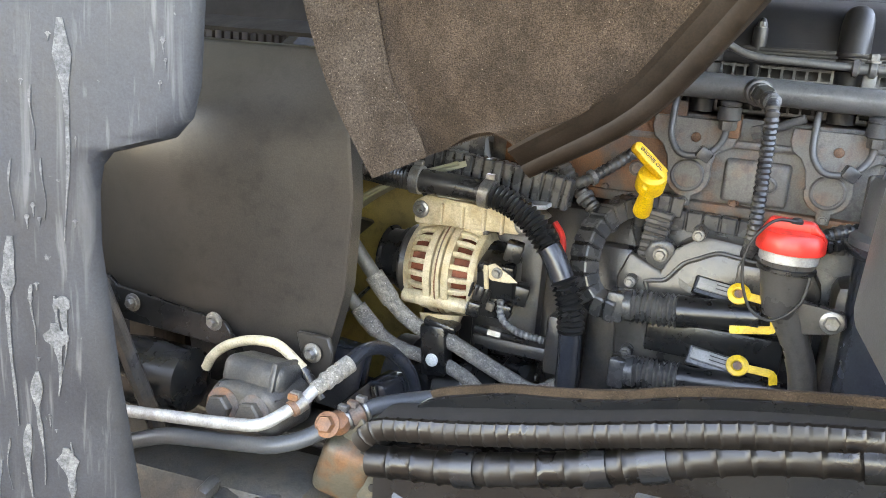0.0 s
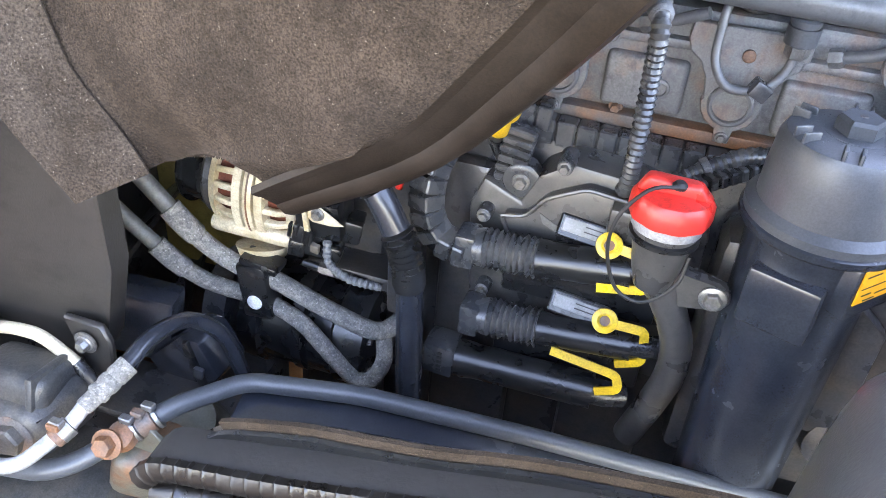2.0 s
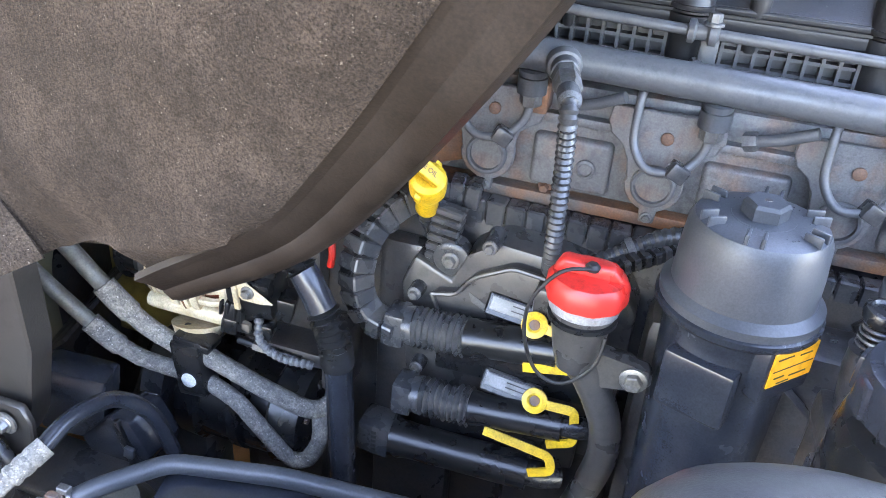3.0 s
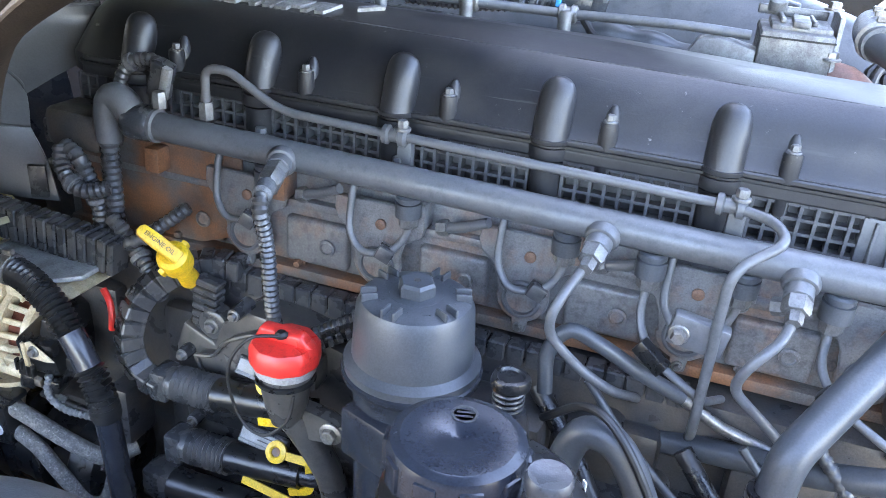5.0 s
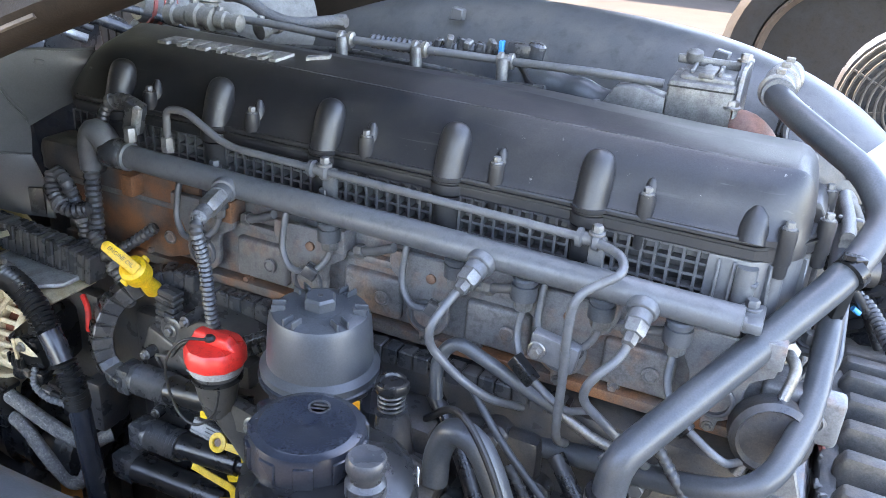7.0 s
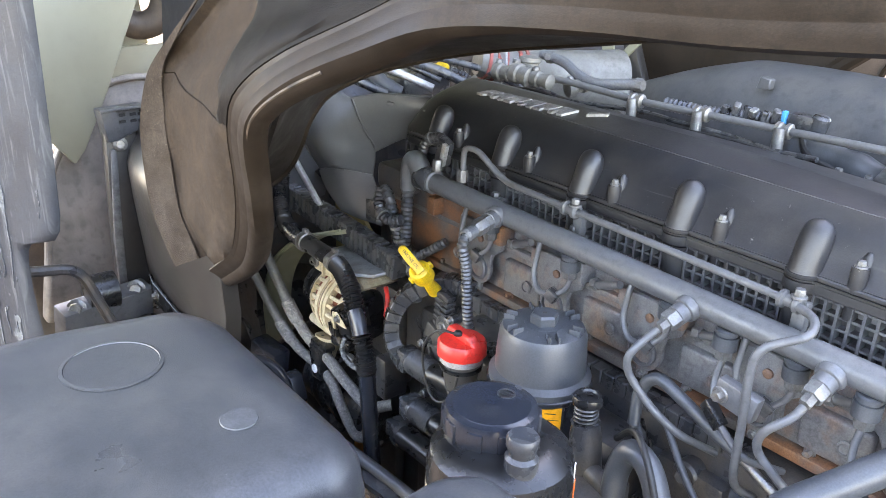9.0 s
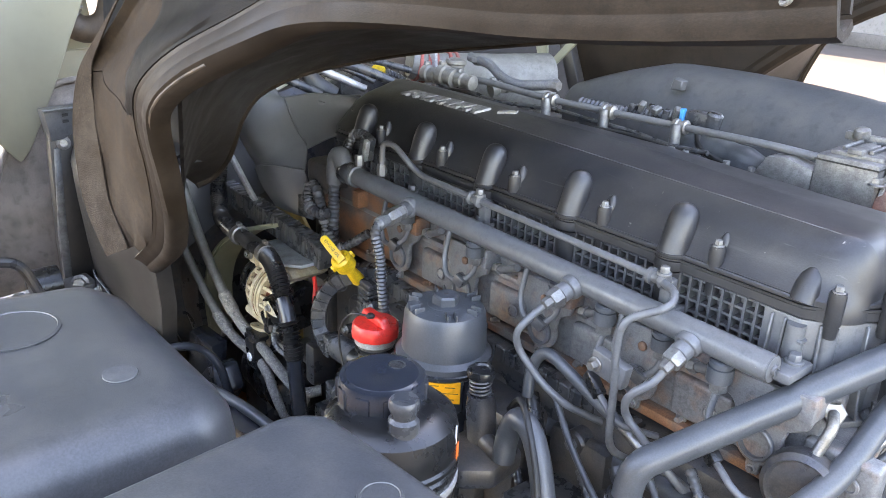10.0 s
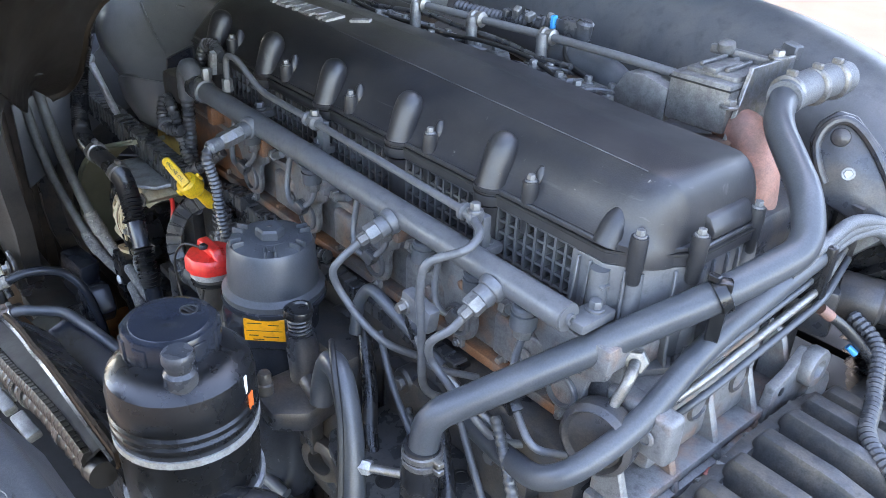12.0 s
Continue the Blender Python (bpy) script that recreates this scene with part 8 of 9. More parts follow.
part("disc", lathe(B(), (0.715, 0.53, 1.6325), (0, 0, 1), [(0.015, 0), (0.0148, 0.0008), (0.0125, 0.0009), (0.012, 0.0002), (0, 0.0002)], 28), M_MUD, c3)
low = thing("mudguard_arch", (0.4, 0.3, 1.5), "dark plastic lower mudguard arch over the wheel", "mudguard")
rows = [[(x, y, 1.565 - 0.10 * ((x - 0.35) / 0.5) ** 2 - (0.05 if y > 0.54 else 0)) for y in (0.0, 0.3, 0.50, 0.545, 0.56)] for x in np.linspace(0.12, 0.95, 15)]
part("arch", sheet(B(), rows, 0.006), M_MUD, low)
brkt = thing("guard_bracket", (0.64, 0.6, 1.58), "black bracket with bright clips beside the mudguard", "bracket")
part("arm", box(B(), (0.665, 0.60, 1.57), (0.02, 0.07, 0.07), Euler((0, 0.2, 0.4)).to_matrix(), 0.006), M_BLACK, brkt)
part("clip", tube(B(), bent([(0.652, 0.57, 1.60), (0.668, 0.585, 1.595), (0.672, 0.59, 1.565)], 0.006), 0.003, 8), M_STEEL, brkt)
part("plate", prism(B(), [(0.68, 0.60, 1.585), (0.70, 0.66, 1.585), (0.74, 0.66, 1.56), (0.72, 0.58, 1.55)], (0, 0, -1), 0.004, 0.001, 1), M_STEEL, brkt)

# ---------------------------------------------------------------- frame parts low at the front
tr = thing("felt_trim_box", (-0.1, 0.72, 1.25), "black ribbed plastic box edged with a felt strip", "trim box")
TOP = [(-0.360, 0.708, 1.195), (-0.325, 0.708, 1.228), (-0.296, 0.708, 1.257), (-0.250, 0.708, 1.274), (-0.210, 0.708, 1.285), (-0.157, 0.708, 1.294), (-0.106, 0.706, 1.306), (-0.042, 0.704, 1.326), (0.034, 0.702, 1.342), (0.12, 0.70, 1.356), (0.24, 0.70, 1.366)]
tp = spline(TOP, 0.012)
part("felt_strip", tube(B(), [p for p in tp if p.x > -0.298], 0, 4, section=[(-0.019, -0.0025), (-0.019, 0.0025), (0.002, 0.0025), (0.002, -0.0025)], wave=lambda s: 1 + 0.07 * math.sin(230 * s) * math.sin(71 * s)), M_FELT, tr, "fraying felt strip")
part("ledge", sheet(B(), [[p + V(0, -0.004, -0.006), p + V(0, 0.004, -0.03), p + V(0, 0.010, -0.07), p + V(0, 0.012, -0.14)] for p in tp], 0.004), M_BLACK, tr)
part("inner_wall", sheet(B(), [[p + V(0, 0.004, -0.006), p + V(0, 0.05, -0.05), p + V(0, 0.07, -0.15)] for p in tp], 0.004), M_BLACK, tr)
RIM_T = spline([(-0.358, 0.672, 1.198), (-0.338, 0.672, 1.218), (-0.300, 0.672, 1.228), (-0.245, 0.672, 1.240), (-0.197, 0.672, 1.252), (-0.144, 0.672, 1.266), (-0.096, 0.672, 1.280), (-0.03, 0.674, 1.298), (0.03, 0.676, 1.312), (0.10, 0.678, 1.325), (0.20, 0.680, 1.336)], 0.004)
# the tray's shadow is put into this face's colour
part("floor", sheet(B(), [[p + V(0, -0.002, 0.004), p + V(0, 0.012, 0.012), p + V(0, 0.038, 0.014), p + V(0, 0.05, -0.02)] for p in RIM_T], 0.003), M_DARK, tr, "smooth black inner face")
part("ribbed_rim", tube(B(), resample(RIM_T, 0.0016), 0, 8, section=[(-0.011, -0.004), (-0.011, 0.003), (-0.004, 0.007), (0.005, 0.007), (0.011, 0.003), (0.011, -0.004), (0.005, -0.007), (-0.004, -0.007)], wave=lambda s: 1.0 if (s % 0.0135) < 0.0115 else 1.10), M_RIMB, tr, "brown-black rim with fine ribs")
DUCT_T = spline([(-0.348, 0.682, 1.176), (-0.300, 0.682, 1.186), (-0.255, 0.682, 1.195), (-0.197, 0.682, 1.211), (-0.143, 0.682, 1.228), (-0.094, 0.682, 1.246), (-0.022, 0.684, 1.274), (0.03, 0.686, 1.290), (0.087, 0.686, 1.304), (0.15, 0.686, 1.316), (0.22, 0.688, 1.326)], 0.004)
for k in (0.17, 0.40, 0.49, 0.79):
    q = int(k * (len(DUCT_T) - 1))
    part("duct_sleeve", tube(B(), DUCT_T[q:q + 7], 0.0195, 18), M_BLACK, tr, "black clamp sleeve")
part("ribbed_duct", tube(B(), resample(DUCT_T, 0.003), 0.0165, 18, wave=lambda s: 1.0 if (s % 0.027) < 0.024 else 1.11), M_RIMB, tr, "brown-black ribbed round duct")
part("duct_bracket", box(B(), (-0.20, 0.662, 1.165), (0.06, 0.02, 0.014), Euler((0.2, 0, 0.1)).to_matrix(), 0.003), M_DIE, tr, "pale clamp")
part("duct_bracket", box(B(), (-0.045, 0.662, 1.225), (0.06, 0.02, 0.014), Euler((0.2, 0, 0.1)).to_matrix(), 0.003), M_DIE, tr, "pale clamp")

pp = thing("power_steering_pipe", (-0.33, 0.805, 1.21), "slate grey steel pipe with a rusty clip and long run", "pipe")
part("pipe", tube(B(), bent([(-0.72, 0.64, 1.10), (-0.60, 0.655, 1.147), (-0.462, 0.665, 1.168), (-0.435, 0.68, 1.175), (-0.375, 0.745, 1.208), (-0.330, 0.803, 1.206), (-0.22, 0.822, 1.212), (-0.06, 0.868, 1.175), (0.2, 0.92, 1.13)], 0.018), 0.0095, 16), M_TUBE, pp)
part("clip", band(B(), (-0.392, 0.728, 1.198), (0.085, 0.09, 0.05), 0.0105, 0.016), M_RUST, pp, "rusty pipe clip")
for q in (-0.011, 0.011):
    part("clip_edge", band(B(), V(-0.392, 0.728, 1.198) + V(0.085, 0.09, 0.05).normalized() * q, (0.085, 0.09, 0.05), 0.0112, 0.005), M_STEEL, pp, "bright clip edge")
fs = thing("frame_side_sheet", (-0.1, 0.82, 1.14), "glossy blue-black sheet along the frame below the steering pipe", "sheet")
part("sheet", sheet(B(), [[(x, y + 0.012, z - 0.014), (x, y - 0.02, z - 0.026), (x, y - 0.07, z - 0.05), (x, y - 0.09, z - 0.09)] for x, y, z in ((-0.335, 0.80, 1.207), (-0.22, 0.822, 1.213), (-0.14, 0.844, 1.194), (-0.06, 0.868, 1.175), (0.07, 0.895, 1.153), (0.2, 0.92, 1.13), (0.3, 0.93, 1.12))], 0.003), M_NAVY, fs)
pq = thing("clutch_pipe", (-0.42, 0.70, 1.20), "pale grey hydraulic pipe with crimped ferrule and black rubber hose", "pipe")
part("pipe", tube(B(), bent([(-0.72, 0.63, 1.165), (-0.51, 0.632, 1.197), (-0.457, 0.640, 1.203), (-0.434, 0.682, 1.221), (-0.430, 0.702, 1.231)], 0.016), 0.0068, 14), M_ALU2, pq)
part("ferrule", tube(B(), [V(-0.431, 0.699, 1.229).lerp(V(-0.413, 0.744, 1.249), q / 24) for q in range(25)], 0.0105, 18, wave=lambda q: 0.80 if q < 0.014 else (0.90 if 0.021 < q < 0.025 or 0.033 < q < 0.037 else 1.0)), M_DIRTY, pq, "pale crimped ferrule")
part("rubber_hose", tube(B(), spline([(-0.415, 0.740, 1.247), (-0.413, 0.770, 1.254), (-0.410, 0.805, 1.249), (-0.405, 0.835, 1.233), (-0.389, 0.855, 1.203), (-0.379, 0.865, 1.155), (-0.374, 0.870, 1.118), (-0.372, 0.875, 1.06)], 0.006), 0.0085, 16), M_NAVY, pq, "black rubber hose")
part("clip", band(B(), (-0.436, 0.679, 1.219), (0.02, 0.045, 0.02), 0.0085, 0.013), M_STEEL, pq, "bright pipe clip")
part("clip_pad", band(B(), (-0.437, 0.676, 1.218), (0.02, 0.045, 0.02), 0.0078, 0.018), M_RUST, pq, "rusty clip lining")
wh = thing("cream_tube", (-0.55, 0.72, 1.23), "cream plastic tube bent in an arc", "tube")
part("tube", tube(B(), spline([(-0.616, 0.745, 1.195), (-0.606, 0.745, 1.213), (-0.585, 0.745, 1.231), (-0.556, 0.745, 1.244), (-0.530, 0.745, 1.249), (-0.507, 0.745, 1.247), (-0.474, 0.745, 1.226)], 0.005), 0.0062, 14), M_CREAM, wh)
part("tip", tube(B(), [(-0.476, 0.745, 1.2275), (-0.462, 0.745, 1.211), (-0.450, 0.747, 1.195)], 0.0066, 14), M_RUBBER, wh, "black rubber tip")
vb = thing("valve_block", (-0.52, 0.70, 1.19), "grey cast valve block with two large rusty-collared hexagon screws", "valve block")
part("block", prism(B(), [(-0.565, 0.67, 1.175), (-0.548, 0.668, 1.218), (-0.535, 0.668, 1.225), (-0.475, 0.675, 1.222), (-0.462, 0.675, 1.205), (-0.465, 0.675, 1.165)], (0.1, 1, 0), 0.07, 0.012, 3), M_GEAR, vb)
part("cover", box(B(), (-0.510, 0.716, 1.222), (0.078, 0.062, 0.040), Euler((-0.25, 0.05, 0.1)).to_matrix(), 0.013, 4), M_GEAR, vb)
part("cover_band", box(B(), (-0.482, 0.717, 1.223), (0.008, 0.064, 0.042), Euler((-0.25, 0.05, 0.1)).to_matrix(), 0.003), M_GEAR, vb)
for p in ((-0.530, 0.668, 1.196), (-0.492, 0.672, 1.195)):
    part("collar", lathe(B(), V(p) + V(0, 0.006, 0), (0.05, -1, 0.1), [(0.021, 0), (0.021, 0.006), (0.018, 0.008), (0, 0.008)], 24), M_RUST, vb, "rusty collar")
    part("screw", hexa(B(), p, (0.05, -1, 0.1), 0.0155, 0.012), M_GEAR, vb)
part("body", box(B(), (-0.56, 0.71, 1.045), (0.26, 0.12, 0.13), Euler((0, 0, 0.1)).to_matrix(), 0.02), M_GEAR, vb)
part("rib", box(B(), (-0.535, 0.645, 1.085), (0.014, 0.03, 0.07), Euler((0.2, 0.35, 0.1)).to_matrix(), 0.004), M_GEAR, vb)
part("boss", box(B(), (-0.50, 0.65, 1.07), (0.06, 0.05, 0.05), Euler((0.2, 0.3, 0.1)).to_matrix(), 0.006), M_GEAR, vb)
part("boss", box(B(), (-0.46, 0.655, 1.08), (0.035, 0.05, 0.045), Euler((0.2, -0.2, 0.1)).to_matrix(), 0.005), M_GEAR, vb)
sg = thing("steering_gear", (-0.36, 0.82, 1.05), "olive-grey cast steering gear housing", "steering gear")
part("housing", box(B(), (-0.34, 0.83, 1.03), (0.20, 0.12, 0.16), Euler((0, 0.1, 0.15)).to_matrix(), 0.03, 3), M_BLOCK, sg)
part("neck", lathe(B(), (-0.40, 0.80, 1.10), (0.2, -0.4, 0.9), [(0.04, 0), (0.042, 0.01), (0.035, 0.03), (0.03, 0.06), (0, 0.06)], 24), M_OLIVE, sg)
sb = thing("steering_gear_bracket", (-0.40, 0.72, 1.15), "rusty steel bracket plate with bolt", "bracket")
part("plate", prism(B(), [(-0.409, 0.715, 1.191), (-0.382, 0.720, 1.199), (-0.360, 0.724, 1.165), (-0.345, 0.726, 1.118), (-0.350, 0.726, 1.05), (-0.372, 0.722, 1.05), (-0.394, 0.718, 1.156)], (0.15, 0.98, 0.0), 0.005, 0.001, 1), M_OLIVE, sb, "olive plate with bolt holes")
for p in ((-0.373, 0.716, 1.163), (-0.362, 0.718, 1.122)):
    part("hole", lathe(B(), p, (0.15, -0.98, 0), [(0.0045, 0), (0.0045, 0.0025), (0, 0.0025)], 14), M_INK, sb)
part("bolt", bolt(B(), (-0.41, 0.695, 1.195), (0.1, -0.8, 0.4), 0.010, 0.01), M_RUST, sb)
part("block", box(B(), (-0.405, 0.735, 1.135), (0.06, 0.06, 0.08), Euler((0.3, 0.3, 0.3)).to_matrix(), 0.014, 3), M_RUSTY, sb)
part("ball", lathe(B(), (-0.405, 0.715, 1.186), (0, -0.6, 0.8), [(0.012, 0), (0.015, 0.006), (0.013, 0.014), (0.006, 0.019), (0, 0.02)], 18), M_RUST, sb, "rusty ball stud")
mo = thing("black_motor", (-0.70, 0.74, 1.17), "black plastic motor housing behind the pipes", "motor")
part("body", lathe(B(), (-0.78, 0.74, 1.165), (1, 0.05, 0.05), [(0.02, 0), (0.035, 0.005), (0.035, 0.02), (0.042, 0.024), (0.045, 0.07), (0.04, 0.14), (0.02, 0.15), (0, 0.15)], 28), M_BLACK, mo)
part("cap", lathe(B(), (-0.67, 0.70, 1.165), (0, -1, 0), [(0.012, 0), (0.012, 0.008), (0, 0.009)], 16), M_STEEL, mo)
cn = thing("square_connector", (-0.45, 0.88, 1.10), "glossy blue-black plug connector with a square inset", "connector")
part("block", prism(B(), [(-0.497, 0.86, 1.128), (-0.450, 0.86, 1.176), (-0.428, 0.86, 1.174), (-0.404, 0.86, 1.130), (-0.428, 0.86, 1.096), (-0.470, 0.86, 1.092)], (0.2, 1, 0.1), 0.05, 0.006), M_NAVY, cn)
part("collar", prism(B(), [(-0.447, 0.856, 1.170), (-0.438, 0.856, 1.174), (-0.418, 0.856, 1.112), (-0.428, 0.856, 1.106)], (0.2, 1, 0.1), 0.05, 0.003), M_BLACK, cn)
part("inset", box(B(), (-0.424, 0.853, 1.138), (0.012, 0.006, 0.016), Euler((0.1, 0.25, 0.1)).to_matrix(), 0.002), M_TUBE, cn)
nb = thing("bracket_box", (-0.505, 0.88, 1.12), "dark blue-black box bracket behind the splash shield", "bracket")
part("box", box(B(), (-0.508, 0.885, 1.165), (0.075, 0.04, 0.09), Euler((0, 0.15, 0.2)).to_matrix(), 0.006), M_NAVY, nb)

# added plate: hides the sunlit ground, its near-black colour stands for shade
fc = thing("dark_gap_plate", (0.0, 0.65, 0.85), "added near-black plate that darkens the gap beside the frame", "cover plate")
part("plate", prism(B(), [(-1.0, 0.45, 0.86), (1.0, 0.45, 0.86), (1.0, 0.85, 0.86), (-1.0, 0.85, 0.86)], (0, 0, -1), 0.02, 0.004), M_DARK, fc)
ch = thing("chassis_rail", (0.3, 0.85, 1.0), "dark blue-black steel chassis rail", "chassis rail")
part("web", box(B(), (0.3, 0.86, 0.98), (2.6, 0.012, 0.26), None, 0.004), M_BLOCK, ch)
part("top_flange", box(B(), (0.3, 0.83, 1.108), (2.6, 0.08, 0.012), None, 0.004), M_BLOCK, ch)
ch2 = thing("chassis_rail", (0.3, 1.62, 1.0), "dark blue-black steel chassis rail", "chassis rail")
part("web", box(B(), (0.3, 1.62, 0.98), (2.6, 0.012, 0.26), None, 0.004), M_BLOCK, ch2)
part("top_flange", box(B(), (0.3, 1.65, 1.108), (2.6, 0.08, 0.012), None, 0.004), M_BLOCK, ch2)
wheel = thing("truck_wheel", (0.3, 0.25, 0.0), "black truck tyre on a steel rim below the mudguard", "wheel")
part("tyre", lathe(B(), (0.35, 0.10, 0.52), (0, 1, 0), [(0.30, 0), (0.47, 0.0), (0.52, 0.03), (0.52, 0.30), (0.47, 0.33), (0.30, 0.33)], 48), M_RUBBER, wheel)
part("rim", lathe(B(), (0.35, 0.12, 0.52), (0, 1, 0), [(0.29, 0), (0.30, 0.0), (0.30, 0.28), (0.15, 0.2), (0, 0.2)], 36), M_ALU2, wheel)

# ---------------------------------------------------------------- radiator side at the far front
rs = thing("radiator_bracket", (-0.87, 0.76, 1.1), "dark radiator side post with a slotted galvanised cap and bolt", "bracket")
part("post", prism(B(), [(-0.868, 0.732, 1.59), (-0.868, 0.81, 1.60), (-0.868, 0.80, 1.36), (-0.868, 0.775, 1.10), (-0.868, 0.725, 1.10), (-0.868, 0.722, 1.32)], (-1, 0, 0), 0.03, 0.004), M_PANEL, rs)
part("edge", prism(B(), [(-0.864, 0.737, 1.53), (-0.864, 0.749, 1.53), (-0.864, 0.741, 1.36), (-0.864, 0.735, 1.12), (-0.864, 0.722, 1.12), (-0.864, 0.722, 1.34)], (-1, 0, 0), 0.012, 0.002), M_DIE, rs, "bright edge strip")
part("cap", prism(B(), [(-0.858, 0.724, 1.608), (-0.858, 0.812, 1.612), (-0.858, 0.812, 1.572), (-0.858, 0.755, 1.548), (-0.858, 0.733, 1.545)], (-1, 0, 0), 0.05, 0.004), M_GRILL, rs, "galvanised cap")
part("cap_lip", box(B(), (-0.856, 0.768, 1.613), (0.02, 0.095, 0.005), Euler((0.04, 0, 0)).to_matrix(), 0.001), M_DIE, rs, "bright folded lip")
for y in (0.764, 0.785, 0.801):
    for z in (1.586, 1.599):
        part("cap_slot", box(B(), (-0.857, y, z), (0.004, 0.012, 0.006), Euler((0.1, 0, 0)).to_matrix()), M_INK, rs, "dark slot")
part("bolt", bolt(B(), (-0.862, 0.756, 1.540), (1, -0.2, 0.1), 0.010, 0.006), M_STEEL, rs)
wl = thing("wheel_arch_liner", (-1.04, 0.78, 1.15), "pale dusty rounded wheel arch liner in the sun", "liner")
part("shell", prism(B(), [(-1.04, y, z) for y, z in ((0.60, 1.10), (0.625, 1.25), (0.650, 1.42), (0.690, 1.51), (0.738, 1.585), (0.788, 1.625), (0.845, 1.638), (0.92, 1.635), (0.97, 1.58), (0.97, 1.10))], (-1, 0, 0), 0.05, 0.012, 3), M_DUST, wl)
part("rim", tube(B(), spline([(-1.035, y, z) for y, z in ((0.625, 1.25), (0.650, 1.42), (0.690, 1.51), (0.738, 1.585), (0.788, 1.625), (0.845, 1.638), (0.92, 1.635))], 0.01), 0.007, 10), M_DUST, wl)
cb2 = thing("stabiliser_clamp", (-0.80, 0.67, 1.24), "grey steel stabiliser clamp with two hexagon bolts", "clamp")
part("plate", box(B(), (-0.80, 0.67, 1.22), (0.05, 0.19, 0.07), Euler((0, 0.2, 0.2)).to_matrix(), 0.006), M_GREY, cb2)
part("saddle", lathe(B(), (-0.80, 0.635, 1.262), (0, 1, 0), [(0.02, 0), (0.038, 0.002), (0.038, 0.06), (0.02, 0.062)], 24), M_BLACK, cb2, "shiny black rubber saddle")
for p in ((-0.774, 0.611, 1.25), (-0.80, 0.735, 1.25)):
    part("bolt", bolt(B(), p, (0.8, -0.4, 0.3), 0.013, 0.012), M_STEEL, cb2)
gp = thing("cab_pillar", (-1.0, 0.75, 1.5), "olive primed cab pillar tapering downwards", "cab pillar")
part("panel", prism(B(), [(-1.0, 0.700, 1.47), (-1.0, 0.725, 1.50), (-1.0, 0.785, 1.62), (-1.0, 0.865, 1.80), (-1.0, 1.0, 2.12), (-1.0, 0.62, 2.12), (-1.0, 0.60, 1.80), (-1.0, 0.64, 1.55)], (-1, 0, 0), 0.03, 0.006), M_BEIGE, gp)
yl = thing("front_panel_sheet", (-1.3, 0.95, 1.6), "pale olive sheet across the cab's front underside", "sheet")
part("panel", prism(B(), [(-1.26, 0.74, 1.50), (-1.26, 0.86, 1.565), (-1.26, 1.10, 1.61), (-1.26, 1.10, 1.68), (-1.26, 0.74, 1.66)], (-1, 0, 0), 0.02, 0.004), M_BEIGE, yl)
part("upper_sheet", prism(B(), [(-1.28, 0.80, 1.62), (-1.28, 0.98, 1.62), (-1.28, 0.94, 1.95), (-1.28, 0.80, 1.95)], (-1, 0, 0), 0.02, 0.004), M_BEIGE, yl)
bk = thing("front_bulkhead", (-1.3, 1.5, 1.2), "brown-grey front wall of the engine bay below the cab", "bulkhead")
part("lower_wall", prism(B(), [(-1.30, 0.25, 0.3), (-1.30, 1.10, 0.3), (-1.30, 1.10, 1.62), (-1.30, 0.95, 1.62), (-1.30, 0.79, 1.50), (-1.30, 0.72, 1.42), (-1.30, 0.25, 1.42)], (-1, 0, 0), 0.03, 0.006), M_WARM, bk)
# beyond y 1.10 the wall's shade is in its near-black colour
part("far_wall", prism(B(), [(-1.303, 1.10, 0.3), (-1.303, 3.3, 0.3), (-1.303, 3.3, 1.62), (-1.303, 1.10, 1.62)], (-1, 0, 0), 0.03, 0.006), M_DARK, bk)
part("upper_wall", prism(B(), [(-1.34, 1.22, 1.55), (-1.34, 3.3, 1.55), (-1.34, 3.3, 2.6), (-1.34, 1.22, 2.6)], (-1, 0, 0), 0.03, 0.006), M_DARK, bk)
for y0, y1, z0, z1 in ((1.30, 1.62, 1.62, 1.80), (1.62, 1.95, 1.80, 1.62), (1.95, 2.2, 1.66, 1.86)):
    part("frame_member", prism(B(), [(-1.15, y0, z0), (-1.15, y1, z1), (-1.15, y1, z1 + 0.07), (-1.15, y0, z0 + 0.07)], (-1, 0, 0), 0.04, 0.008), M_GREEN, bk, "olive frame member")
hn = thing("front_hose_bend", (-1.2, 0.85, 1.75), "dusty brown hose bend below the cab front", "hose")
part("hose", tube(B(), spline([(-1.22, 0.86, 2.0), (-1.20, 0.87, 1.80), (-1.19, 0.91, 1.73), (-1.17, 0.97, 1.75), (-1.15, 0.99, 1.86), (-1.14, 1.0, 2.0)], 0.01), 0.032, 18), M_WARM, hn)
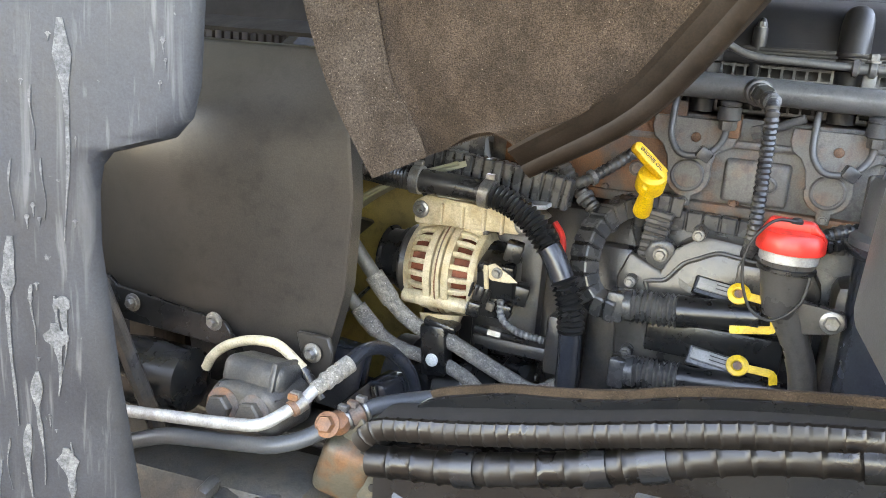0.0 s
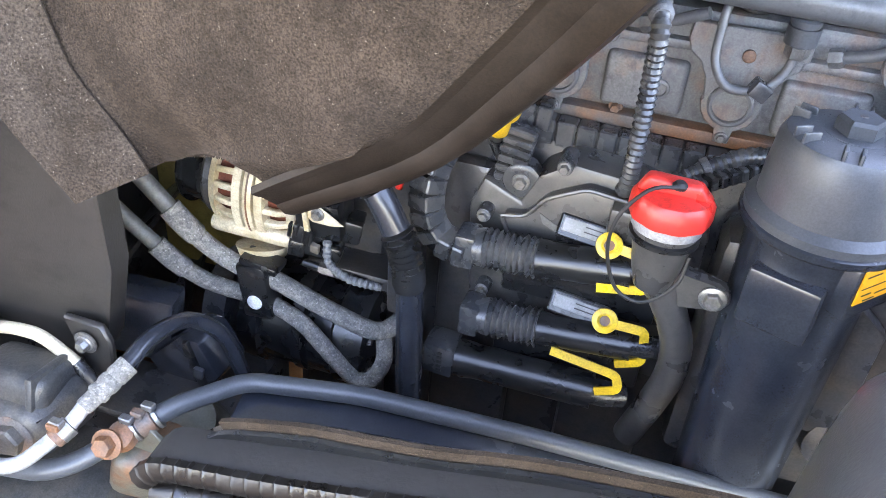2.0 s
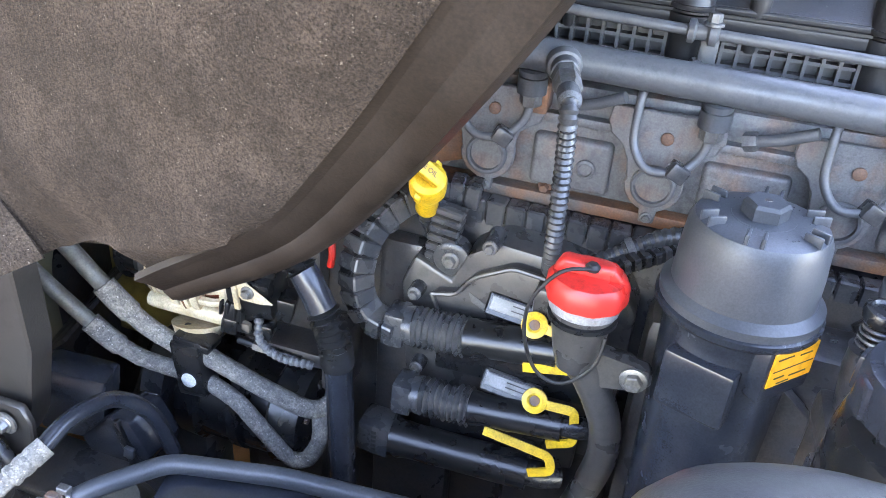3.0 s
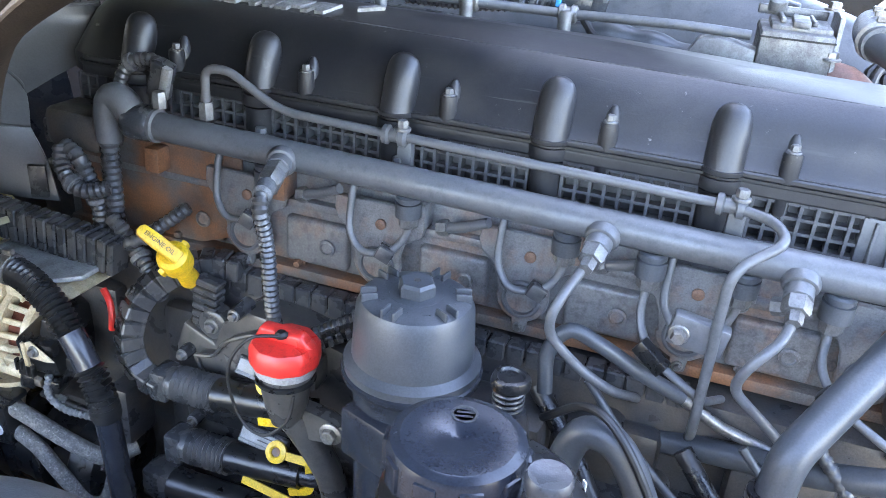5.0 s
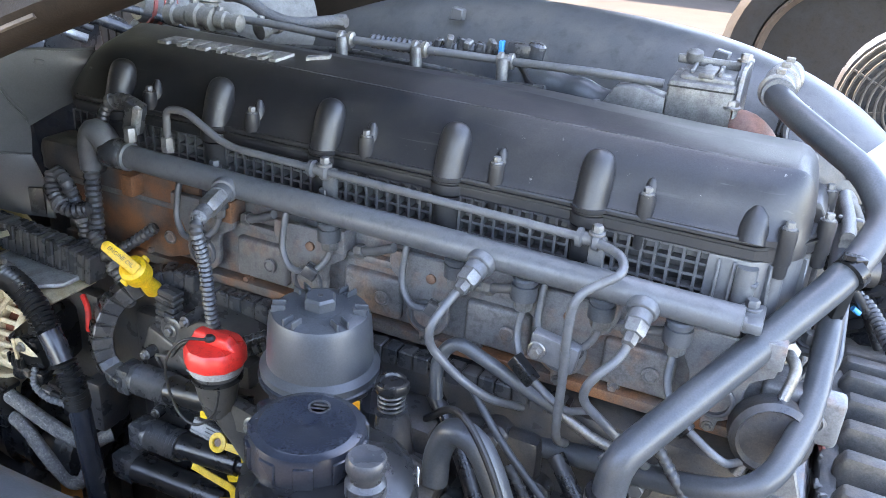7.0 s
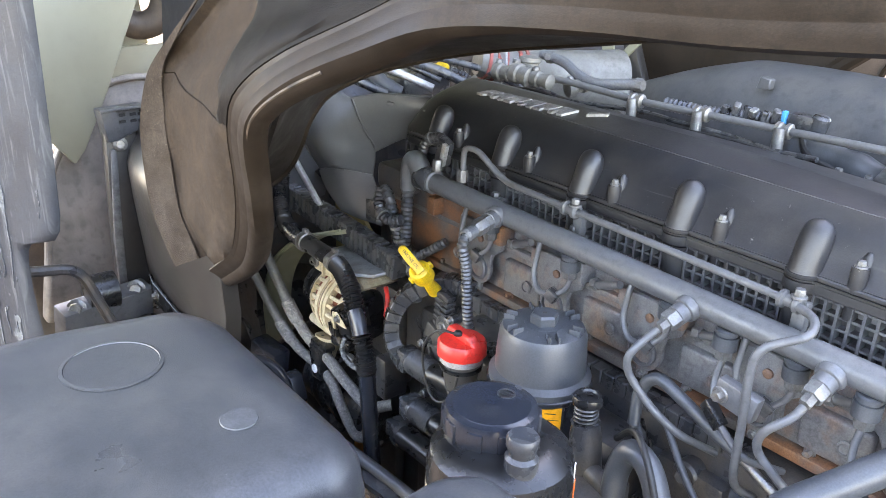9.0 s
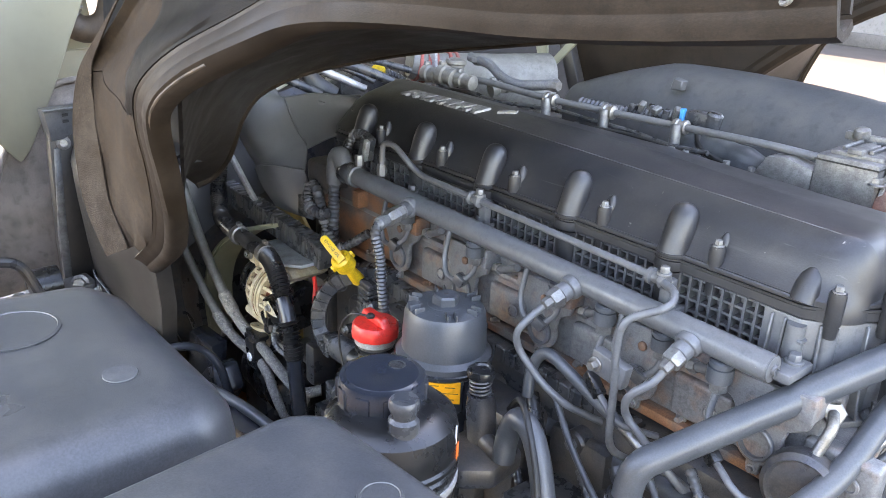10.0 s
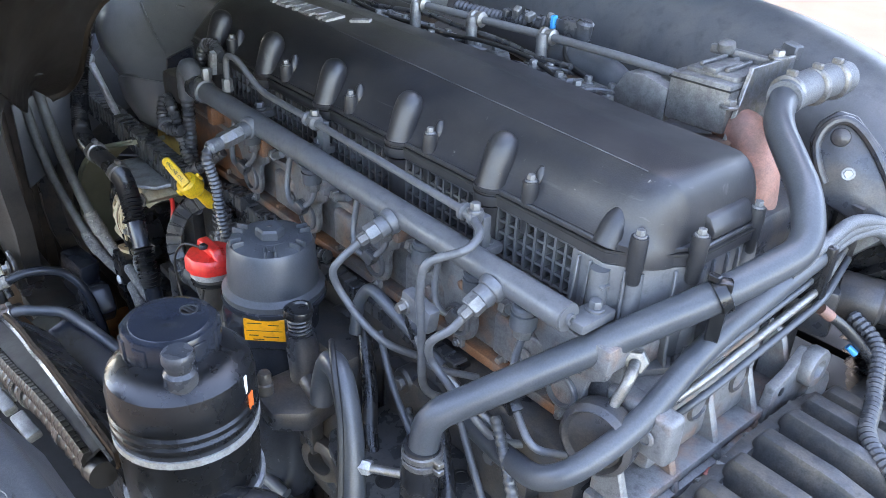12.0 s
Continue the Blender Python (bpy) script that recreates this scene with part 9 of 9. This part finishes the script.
part("clamp", band(B(), (-1.195, 0.89, 1.755), (0.1, 0.5, -0.6), 0.033, 0.014), M_STEEL, hn)
for y in (1.06, 1.10):
    part("stay", tube(B(), [(-1.2, y, 1.62), (-1.2, y - 0.06, 2.0)], 0.008, 10), M_BLOCK, hn)

# ---------------------------------------------------------------- across the yard
sw = thing("spare_wheel", (0.643, 4.0, 0.0), "dusty truck wheel with a brown steel rim on a stand", "wheel")
part("tyre", lathe(B(), (0.643, 4.22, 1.344), (0, -1, 0), [(0.335, 0), (0.44, 0.0), (0.475, 0.04), (0.475, 0.2), (0.44, 0.24), (0.37, 0.25), (0.345, 0.24), (0.335, 0.2)], 64), M_TYRE, sw)
part("rim", lathe(B(), (0.643, 4.10, 1.344), (0, -1, 0), [(0.336, 0), (0.336, 0.12), (0.325, 0.125), (0.31, 0.11), (0.295, 0.05), (0.22, 0.035), (0.16, 0.055), (0.12, 0.055), (0, 0.055)], 56), M_TAN, sw, "sunlit brown steel rim")
part("stand", box(B(), (0.643, 4.2, 0.46), (0.35, 0.3, 0.92), None, 0.02), M_BLOCK, sw)
gd = thing("round_grille", (0.73, 2.4, 1.525), "beige round guard grille of concentric rings", "grille")
for k in range(9):
    r = 0.045 + 0.0165 * k
    part("ring", tube(B(), [V(0.800 + r * math.cos(a), 2.4, 1.525 + r * math.sin(a)) for a in (2 * math.pi * q / 40 for q in range(41))], 0.0032, 6), M_GRID, gd)
for k in range(10):
    a = 2 * math.pi * k / 10 + 0.2
    part("spoke", tube(B(), [V(0.800 + 0.03 * math.cos(a), 2.404, 1.525 + 0.03 * math.sin(a)), V(0.800 + 0.180 * math.cos(a), 2.404, 1.525 + 0.180 * math.sin(a))], 0.003, 6), M_GRID, gd)
part("back", lathe(B(), (0.800, 2.50, 1.525), (0, -1, 0), [(0.185, 0), (0.19, 0.02), (0.185, 0.085), (0.177, 0.085), (0.177, 0.01), (0, 0.01)], 36), M_BLOCK, gd)
part("stand", box(B(), (0.800, 2.47, 1.26), (0.04, 0.04, 0.30), None, 0.004), M_BLOCK, gd)
